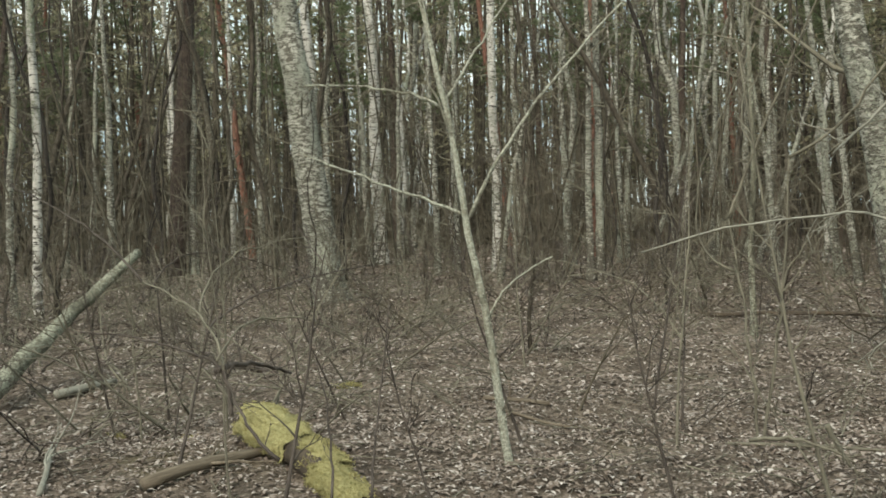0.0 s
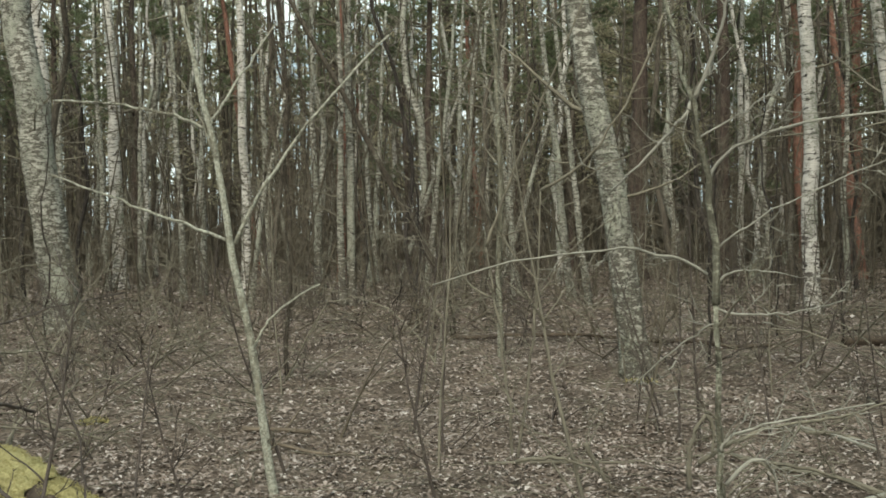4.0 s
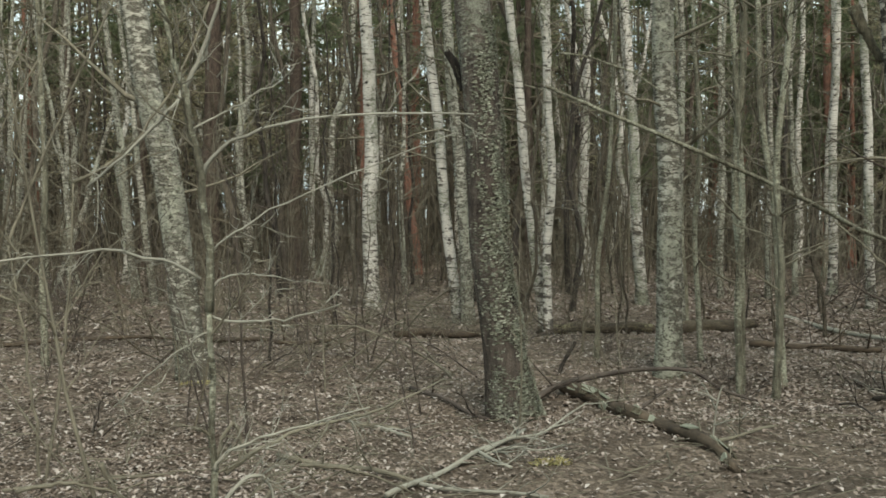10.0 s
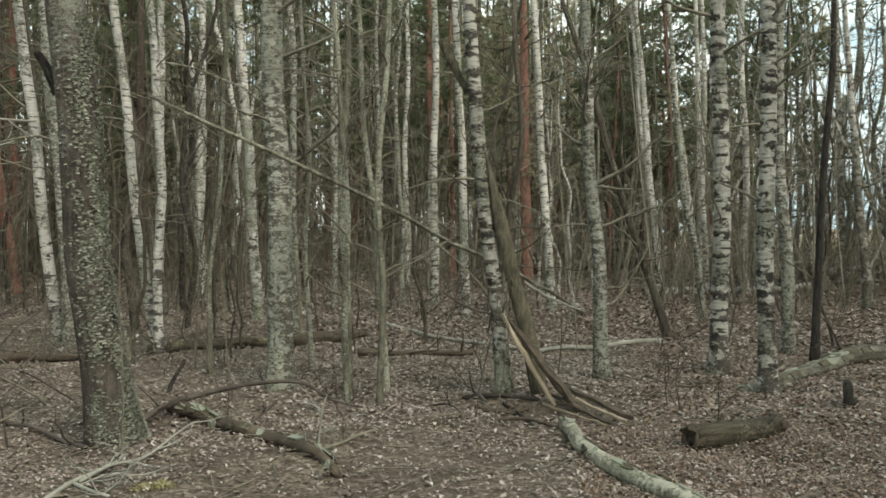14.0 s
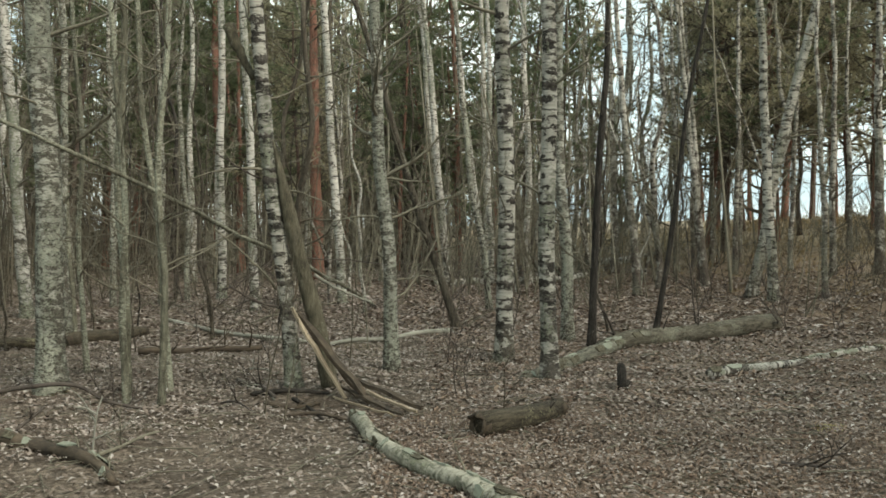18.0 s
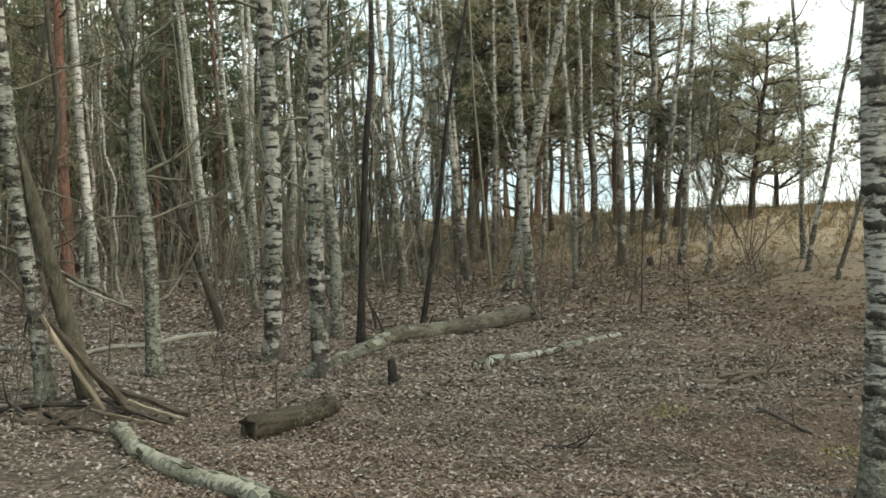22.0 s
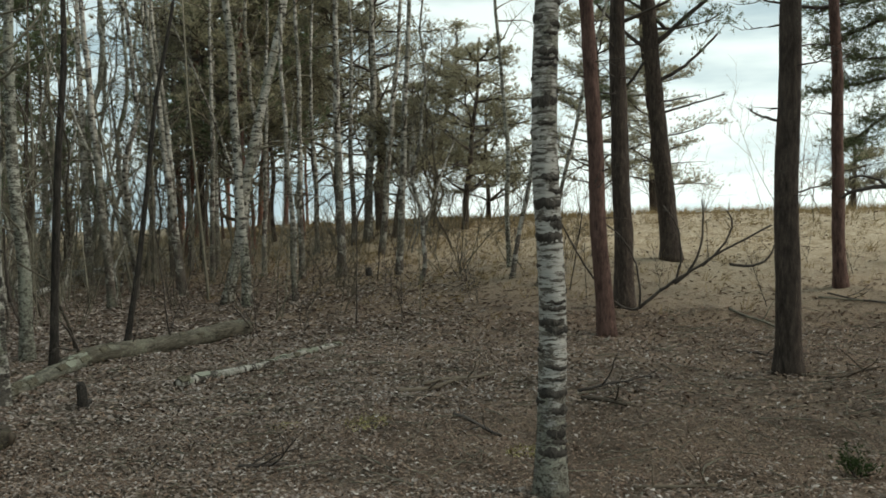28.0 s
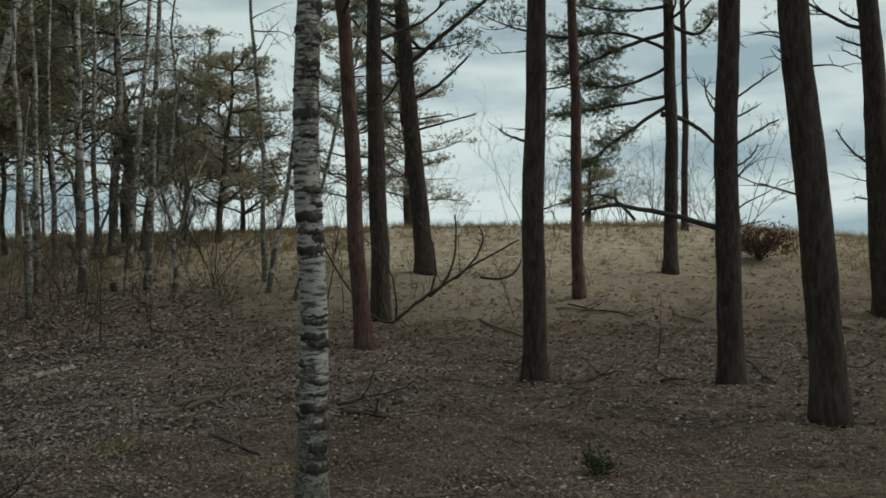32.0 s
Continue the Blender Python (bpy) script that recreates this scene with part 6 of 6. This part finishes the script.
arch(pine_f, (15.32, -6.05, 4.45), (15.31, -5.67, 4.56), (15.29, -5.45, 4.65), 0.0223, TWIG_DARK)
arch(pine_f, (15.32, -6.09, 4.18), (15.31, -5.76, 4.34), (15.30, -5.54, 4.45), 0.0178, TWIG_DARK)
arch(pine_f, (15.32, -6.11, 2.56), (15.31, -5.70, 2.83), (15.29, -5.43, 3.20), 0.0223, TWIG_DARK)
arch(pine_f, (15.32, -6.14, 1.97), (15.32, -5.87, 2.09), (15.31, -5.71, 2.11), 0.0178, TWIG_DARK)
arch(pine_e, (10.49, -0.46, 2.58), (10.47, -0.21, 2.66), (10.46, -0.07, 2.75), 0.0163, TWIG_DARK)

mossy_brush = thing("brush", -5.90, 4.92, "dark arching leafless brush beside the mossy log", "shrub")
arch(mossy_brush, (-3.88, 3.15, 0.54), (-3.98, 3.19, 0.75), (-4.13, 3.16, 0.83), 0.011, TWIG_DARK)
arch(mossy_brush, (-3.99, 3.16, 0.76), (-4.17, 3.57, 0.72), (-4.30, 4.02, 0.59), 0.017, TWIG_DARK)
arch(mossy_brush, (-3.58, 3.18, 0.34), (-3.76, 3.14, 0.51), (-3.97, 3.19, 0.76), 0.01, TWIG_DARK)
arch(mossy_brush, (-4.13, 3.16, 0.83), (-4.45, 3.07, 0.91), (-4.89, 2.98, 0.94), 0.007, TWIG_DARK)
arch(mossy_brush, (-3.97, 3.19, 0.76), (-4.35, 3.37, 1.01), (-5.01, 3.50, 1.18), 0.008, TWIG)
arch(mossy_brush, (-4.24, 3.33, 0.92), (-4.41, 3.90, 1.09), (-4.36, 4.91, 1.20), 0.007, TWIG_DARK)
arch(mossy_brush, (-3.99, 3.16, 0.81), (-4.17, 3.85, 0.96), (-4.00, 4.56, 0.60), 0.007, TWIG)
arch(mossy_brush, (-5.01, 3.50, 1.18), (-5.52, 3.47, 1.53), (-6.09, 3.32, 1.80), 0.008, TWIG_DARK)
arch(mossy_brush, (-4.35, 3.37, 1.01), (-4.64, 3.94, 1.33), (-4.65, 4.79, 1.40), 0.006, TWIG)
arch(mossy_brush, (-4.89, 3.49, 1.14), (-5.03, 3.95, 1.33), (-5.02, 4.70, 1.17), 0.006, TWIG_DARK)
arch(mossy_brush, (-3.20, 3.13, 0.22), (-3.33, 3.28, 0.50), (-3.57, 3.46, 0.79), 0.007, TWIG_DARK)
arch(mossy_brush, (-3.00, 3.18, 0.24), (-3.09, 3.35, 0.56), (-3.22, 3.64, 1.08), 0.007, TWIG_DARK)
arch(shoot, (-0.73, 3.94, 0.44), (-0.72, 3.94, 0.63), (-0.66, 3.95, 0.76), 0.012, TWIG)
arch(shoot, (-0.66, 3.95, 0.76), (-0.63, 3.96, 0.69), (-0.64, 3.95, 0.59), 0.01, TWIG)
arch(shoot, (-0.69, 3.95, 0.55), (-0.50, 4.07, 0.65), (-0.28, 4.18, 0.70), 0.011, TWIG)
arch(shoot, (-0.28, 4.18, 0.70), (-0.05, 4.38, 0.71), (0.28, 4.66, 0.80), 0.008, TWIG)
arch(shoot, (-0.28, 4.18, 0.70), (-0.31, 4.08, 0.65), (-0.37, 3.98, 0.61), 0.006, TWIG)
arch(shoot, (-1.16, 3.86, 0.63), (-1.12, 3.87, 0.54), (-1.07, 3.88, 0.46), 0.012, TWIG)
arch(shoot, (-1.45, 3.77, 0.55), (-1.25, 3.83, 0.56), (-1.06, 3.88, 0.48), 0.009, TWIG)
arch(shoot, (-0.41, 4.28, 0.49), (-0.13, 4.38, 0.42), (0.11, 4.47, 0.29), 0.009, TWIG)


# ---- the snapped trunk with its split wood ----
def snapped_trunk(base, top, d):
    t = thing("snapped_trunk", base[0], base[1], "leaning snapped dead trunk with split wood at its foot", "dead tree")
    o = t.matrix_basis.translation
    r = random.Random(77)
    a, b = Vector((0, 0, 0.0)), Vector(top) - o
    n = 24
    pts = [a.lerp(b, i / n) + Vector((0.012 * math.sin(i * 0.35), 0.01 * math.cos(i * 0.3), 0)) for i in range(n + 1)]
    m = Mesher()

    def radius(i, ang, p):
        u = i / n
        return d / 2 * (1.1 - 0.25 * u if u < 0.72 else 0.92 * (1 - (u - 0.72) / 0.30)) * (1 + 0.12 * noise.noise((math.cos(ang) * 2, math.sin(ang) * 2, p.z * 3)))

    m.tube(pts, radius, 12)
    part("trunk", m, SNAG_BARK, t)
    return t


snag = snapped_trunk((5.06, 7.49), (4.60, 7.76, 2.40), 0.155)


def plank(tree, a, b, wide, thick, mat):
    """A torn board of wood, ragged at its ends."""
    o = tree.matrix_basis.translation
    a, b = Vector(a) - o, Vector(b) - o
    d = (b - a).normalized()
    s = d.cross(Vector((0, 0, 1))).normalized()
    u = s.cross(d)
    m = Mesher()
    rows, n = [], 9
    r = random.Random(int(wide * 1000 + thick * 7000))
    for i in range(n + 1):
        p = a.lerp(b, i / n) + u * r.gauss(0, 0.006)
        w = wide / 2 * (0.35 + 0.65 * min(1, i / 2.5)) * (1 + r.gauss(0, 0.08)) * (0.5 if i == n else 1)
        h = thick / 2 * (1 + r.gauss(0, 0.12))
        rows.append([p - s * w - u * h, p + s * w - u * h, p + s * w + u * h, p - s * w + u * h])
    base = len(m.v)
    for row in rows:
        m.v += row
    for i in range(n):
        for k in range(4):
            q, e = base + i * 4 + k, base + i * 4 + (k + 1) % 4
            m.f.append((q, e, e + 4, q + 4))
    m.f += [(base + 3, base + 2, base + 1, base), tuple(base + n * 4 + k for k in range(4))]
    with_grain(part("split_board", m, mat, tree, "torn board of split wood", False), d)


plank(snag, (4.67, 7.56, 0.81), (4.85, 6.96, 0.03), 0.04, 0.025, SPLIT_WOOD)
plank(snag, (4.74, 7.58, 0.78), (4.91, 6.68, 0.03), 0.075, 0.03, ROTTEN)
plank(snag, (4.84, 7.59, 0.65), (5.05, 7.00, 0.03), 0.05, 0.03, ROTTEN)
plank(snag, (4.93, 7.08, 0.22), (5.07, 6.16, 0.03), 0.06, 0.03, ROTTEN)
plank(snag, (4.93, 6.89, 0.12), (4.94, 6.08, 0.03), 0.03, 0.02, SPLIT_WOOD)
plank(snag, (4.91, 7.15, 0.11), (4.77, 6.05, 0.03), 0.05, 0.02, ROTTEN)
plank(snag, (4.81, 7.10, 0.03), (4.68, 6.04, 0.03), 0.018, 0.015, SPLIT_WOOD)
arch(snag, (5.01, 7.69, 1.11), (5.23, 7.60, 0.97), (5.51, 7.46, 0.83), 0.016, TWIG_PALE)
arch(snag, (4.80, 7.65, 1.21), (4.77, 7.61, 1.05), (4.70, 7.59, 0.86), 0.014, ROTTEN)
arch(snag_birch, (4.37, 8.14, 3.49), (4.43, 8.05, 3.24), (4.52, 7.94, 2.97), 0.058, SNAG_BARK)
arch(snag_birch, (4.54, 7.87, 2.03), (4.28, 7.79, 2.11), (3.95, 7.74, 2.28), 0.01, TWIG_DARK)
arch(snag_birch, (4.67, 7.79, 1.92), (4.98, 7.59, 1.84), (5.33, 7.35, 1.54), 0.009, TWIG)
arch(snag_birch, (4.69, 7.78, 0.81), (4.43, 7.82, 0.89), (4.18, 7.84, 1.04), 0.014, TWIG_DARK)
arch(snag_birch, (4.65, 7.80, 0.98), (4.45, 7.80, 1.21), (4.07, 7.90, 1.56), 0.013, TWIG)
arch(snag_birch, (4.65, 7.80, 1.29), (4.39, 7.84, 1.11), (4.08, 7.90, 0.97), 0.008, TWIG_DARK)
arch(snag_birch, (4.71, 7.77, 1.25), (5.16, 7.59, 1.26), (5.66, 7.34, 1.19), 0.008, TWIG_DARK)


# ---- the log under its yellow moss ----
def moss_log(a, b, d):
    t = thing("moss_covered_log", a[0], a[1], "rotten log thickly covered with yellow-green moss", "log")
    o = t.matrix_basis.translation
    n = 40
    run = Vector((b[0] - a[0], b[1] - a[1], 0))
    side = run.cross(Vector((0, 0, 1))).normalized()
    pts = [run * (i / n) + Vector((0, 0, d * (0.46 - 0.14 * i / n))) for i in range(n + 1)]
    m = Mesher()
    m.tube(pts, lambda i, ang, p: d / 2 * (0.86 - 0.3 * i / n) * (1 + 0.25 * noise.noise((p.x * 5, p.y * 5, ang))), 14)
    part("log", m, ROTTEN, t)
    for lo, hi, fat in ((0.0, 0.46, 1.3), (0.44, 0.70, 0.9), (0.68, 1.0, 0.75)):
        c = Mesher()
        rings, arc = [], 15
        k0, k1 = int(lo * n * 2), int(hi * n * 2)
        for i in range(k0, k1 + 1):
            u = i / (2 * n)
            p = run * u + side * (0.05 * math.sin(lo * 11)) + Vector((0, 0, d * (0.46 - 0.14 * u)))
            end = math.sin(math.pi * min(1, max(0.0, (i - k0) / (k1 - k0)))) ** 0.45
            row = []
            for j in range(arc + 1):
                ang = radians(-112 + 224 * j / arc)
                rim = min(1, j / 3, (arc - j) / 3)
                lump = 0.3 * noise.noise((p.x * 6 + j * 0.3, p.y * 6, j * 0.3 + lo * 9)) + 0.14 * noise.noise((p.x * 17, p.y * 17, j * 0.9))
                r = d / 2 * fat * (0.62 + 0.42 * min(end, 0.4 + 0.6 * rim) + lump)
                row.append(p + side * (math.sin(ang) * r) + Vector((0, 0, math.cos(ang) * r)) + noise.noise_vector((p.x * 31, p.y * 31, j * 1.7)) * 0.006)
            rings.append(row)
        for row in rings:
            c.v += row
        w = arc + 1
        for i in range(len(rings) - 1):
            for j in range(arc):
                c.f.append((i * w + j, i * w + j + 1, (i + 1) * w + j + 1, (i + 1) * w + j))
        tuft = random.Random(4)
        for k in range(5200):
            p = c.v[tuft.randrange(len(rings) * w)] + Vector((tuft.gauss(0, 0.008), tuft.gauss(0, 0.008), tuft.gauss(-0.002, 0.004)))
            q = Vector((tuft.gauss(0, 1), tuft.gauss(0, 1), tuft.gauss(0.7, 0.7))).normalized() * tuft.uniform(0.008, 0.022)
            c.blade(p, p + q, 0.003)
        part("moss", c, MOSS, t, "cushion of yellow-green moss")


moss_log((-5.05, 4.40), (-3.17, 3.42), 0.255)


# ---- stump, small evergreens, moss patches ----
def stump(x, y, d, h):
    t = thing("tree_stump", x, y, "small dark charred-looking stump in leaf litter", "stump")
    m = Mesher()
    pts = [Vector((0.004 * i, 0.006 * i, -0.05 + h * i / 9)) for i in range(11)]
    m.tube(pts, lambda i, ang, p: d / 2 * (1.25 - 0.35 * i / 10 if i < 10 else 0.55) * (1 + 0.2 * noise.noise((math.cos(ang) * 2, math.sin(ang) * 2, p.z * 9))), 12)
    part("stem", m, BLACK_BARK, t)
    c = Mesher()
    c.tube([Vector((0.03, 0.02, 0)), Vector((0.16, 0.06, 0.05)), Vector((0.24, 0.1, -0.02))], [0.03, 0.02, 0.01], 6)
    part("root", c, BLACK_BARK, t)


stump(*(6.99, 5.53), 0.085, 0.26)
stump(*(19.25, 7.83), 0.14, 0.2)


def evergreen(name, x, y, label, spread, height, count, size, mat):
    t = thing(name, x, y, label, "plant" if height < 0.4 else "shrub")
    r = random.Random(int(abs(x * 100 + y * 10)))
    wood, leaf = Mesher(), Mesher()
    for k in range(count):
        a = r.uniform(0, math.tau)
        q = wander(Vector((0, 0, 0)), Vector((math.cos(a) * spread / height, math.sin(a) * spread / height, r.uniform(0.5, 1.3))), height * r.uniform(0.6, 1.2), 5, r, 0.16)
        wood.tube(q, [0.004 + 0.006 * height * (1 - i / 5) for i in range(6)], 3, False)
        tufts(leaf, q, r, 14, size, 7, spread * 0.22)
    part("stalk", wood, TWIG_DARK, t)
    part("foliage", leaf, mat, t, "dense small evergreen leaves", False)


evergreen("evergreen_plant", *(6.43, -0.66), "small dark green evergreen plant in needle litter", 0.13, 0.16, 12, 0.035, EVERGREEN)
evergreen("evergreen_shrub", *(19.86, -5.51), "dark reddish-green bushy evergreen shrub on the dune crest", 0.62, 0.8, 46, 0.10, JUNIPER)


def moss_patch(x, y, size, seed):
    t = thing("moss_patch", x, y, "low patch of yellow-green moss among leaves", "moss", "moss patches")
    o = t.matrix_basis.translation
    r = random.Random(seed)
    m = Mesher()
    for k in range(int(900 * size)):
        a, q = r.uniform(0, math.tau), size * r.random() ** 0.6 * (0.7 + 0.5 * noise.noise((seed, r.random(), 0)))
        px, py = math.cos(a) * q, math.sin(a) * q * 0.7
        p = Vector((px, py, floor_at(x + px, y + py) - o.z))
        m.blade(p, p + Vector((r.gauss(0, 0.02), r.gauss(0, 0.02), r.uniform(0.015, 0.04))), 0.009)
    part("moss", m, MOSS, t, "", False)


moss_patch(1.11, 5.97, 0.20, 1)
moss_patch(3.12, 9.30, 0.16, 3)
moss_patch(6.73, 3.43, 0.25, 4)
moss_patch(6.59, 1.48, 0.20, 6)
moss_patch(-6.12, 4.07, 0.12, 9)
moss_patch(-5.72, 6.19, 0.25, 10)
moss_patch(-5.63, 4.31, 0.10, 12)
moss_patch(6.98, 2.83, 0.30, 13)
moss_patch(-1.64, 9.41, 0.20, 14)



# ---- leaf litter, twigs and grass ----
def leaf_litter(name, label, mat, seed, plan):
    r = np.random.default_rng(seed)
    total, near_count = [], 0
    for count, dist, size, az in sorted(plan, key=lambda row: row[1][0] >= 12):
        a = np.radians(r.uniform(*az, count))
        d = np.sqrt(r.uniform(dist[0] ** 2, dist[1] ** 2, count))
        x, y = -np.sin(a) * d, np.cos(a) * d
        e = x - np.maximum(0, y - 1) * 0.5 - np.maximum(0, -y - 8) * 0.3 + np.sin(x * 1.3) * np.sin(y * 1.1)
        keep = r.random(count) > smoothstep(14, 20, e) * (0.95 if mat is LEAF else 0.7)
        if mat is LEAF:
            g = x - 1.1 * y + 1.5 * np.sin(x * 0.9 + y)
            keep &= r.random(count) > 0.92 * smoothstep(2.5, 6.5, g) * (1 - smoothstep(6, 12, d)) + 0.52 * smoothstep(4.5, 10, g) * smoothstep(6, 12, d)
            # fewer leaves round the snapped trunk and in front of it, so the darker ground shows
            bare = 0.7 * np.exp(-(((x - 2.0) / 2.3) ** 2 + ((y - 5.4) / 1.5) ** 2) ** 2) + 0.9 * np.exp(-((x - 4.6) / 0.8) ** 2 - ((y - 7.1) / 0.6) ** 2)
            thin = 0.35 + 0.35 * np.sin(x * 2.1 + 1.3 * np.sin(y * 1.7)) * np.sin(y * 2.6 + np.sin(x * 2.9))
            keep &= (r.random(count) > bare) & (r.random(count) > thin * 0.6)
        x, y = x[keep], y[keep]
        n = len(x)
        z = ground_height(x, y) + bumps(x, y) + r.uniform(0.004, 0.03, n)
        s = r.uniform(0.55, 1.35, n) * size
        yaw, tip, cup = r.uniform(0, 6.283, n), r.normal(0, 0.26, n), r.uniform(-0.15, 0.55, n)
        ux, uy = np.cos(yaw), np.sin(yaw)
        wid = s * r.uniform(*((0.2, 0.36) if mat is LEAF else (0.1, 0.26)), n)
        cols = []
        near_count += n if dist[0] < 12 else 0
        # a leaf: two ends, two cupped sides and, close by, its middle
        for (lu, lv, lz) in ((-0.5, 0, 0), (0.5, 0, 0), (-0.05, 1, 1), (-0.05, -1, 1), (-0.05, 0, 0))[:5 if dist[0] < 12 else 4]:
            px = x + ux * lu * s - uy * lv * wid
            py = y + uy * lu * s + ux * lv * wid
            pz = z + lu * s * np.sin(tip) + lz * wid * cup + (0.006 if lu == -0.05 else 0)
            cols.append(np.stack([px, py, pz], -1))
        total.append(np.stack(cols, 1).reshape(-1, 3))
    pts = np.concatenate(total)
    k = np.arange(near_count)[:, None] * 5
    q = near_count * 5 + np.arange((len(pts) - near_count * 5) // 4)[:, None] * 4
    faces = np.concatenate([k + [0, 4, 2], k + [4, 1, 2], k + [0, 3, 4], k + [4, 3, 1], q + [0, 1, 2], q + [0, 3, 1]])
    me = bpy.data.meshes.new(name)
    me.from_pydata(pts.tolist(), [], faces.tolist())
    me.materials.append(mat)
    me.update()
    tagged(new(name, me), label, "leaves", kind="stuff")


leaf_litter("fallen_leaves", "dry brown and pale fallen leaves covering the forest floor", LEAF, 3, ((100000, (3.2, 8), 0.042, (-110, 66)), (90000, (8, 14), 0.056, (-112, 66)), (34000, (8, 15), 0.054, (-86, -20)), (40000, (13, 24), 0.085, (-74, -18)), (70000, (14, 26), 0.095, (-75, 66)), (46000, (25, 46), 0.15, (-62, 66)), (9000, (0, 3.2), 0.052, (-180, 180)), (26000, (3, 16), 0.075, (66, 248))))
leaf_litter("brown_leaves", "brown leaves and needle litter under the pines", LEAF_BROWN, 4, ((64000, (3.2, 8), 0.036, (-114, -36)), (34000, (8, 15), 0.072, (-114, -40)), (34000, (14, 28), 0.085, (-114, -36))))


def ground_twigs():
    r = random.Random(8)
    m = Mesher()
    for k in range(4200):
        a, d = radians(r.uniform(-112, 66)), math.sqrt(r.uniform(3.4 ** 2, 15 ** 2))
        x, y = -math.sin(a) * d, math.cos(a) * d
        b, l = r.uniform(0, math.tau), r.uniform(0.06, 0.5)
        p = [Vector((x + math.cos(b) * l * u + r.gauss(0, 0.012), y + math.sin(b) * l * u + r.gauss(0, 0.012), 0)) for u in (0, 0.5, 1)]
        for q in p:
            q.z = floor_at(q.x, q.y) + 0.02 + r.uniform(0, 0.015)
        w = r.uniform(0.002, 0.006)
        m.tube(p, [w, w, w * 0.5], 3, False)
    tagged(new("fallen_twigs", m.mesh("fallen_twigs", TWIG)), "thin fallen twigs lying over the leaf litter", "twigs", kind="stuff")


ground_twigs()


def dune_grass():
    r = random.Random(9)
    m = Mesher()
    for k in range(13000):
        x, y = r.uniform(13, 33), r.uniform(-16, 30)
        e = x - max(0, y - 4) * 0.55
        if e < 13 or e > 31 or r.random() > float(smoothstep(13, 24, e)) * (0.35 if -6 < y < 3 and e < 25 else 1.0):
            continue
        z = floor_at(x, y)
        h = r.uniform(0.12, 0.32)
        for j in range(9):
            b = Vector((x + r.gauss(0, 0.06), y + r.gauss(0, 0.06), z))
            m.blade(b, b + Vector((r.gauss(0.06, 0.1), r.gauss(-0.03, 0.1), h * r.uniform(0.5, 1.1))), 0.006)
    tagged(new("dune_grass", m.mesh("dune_grass", DRY_GRASS, False)), "dry straw-coloured grass on the dune", "grass", kind="stuff")


dune_grass()
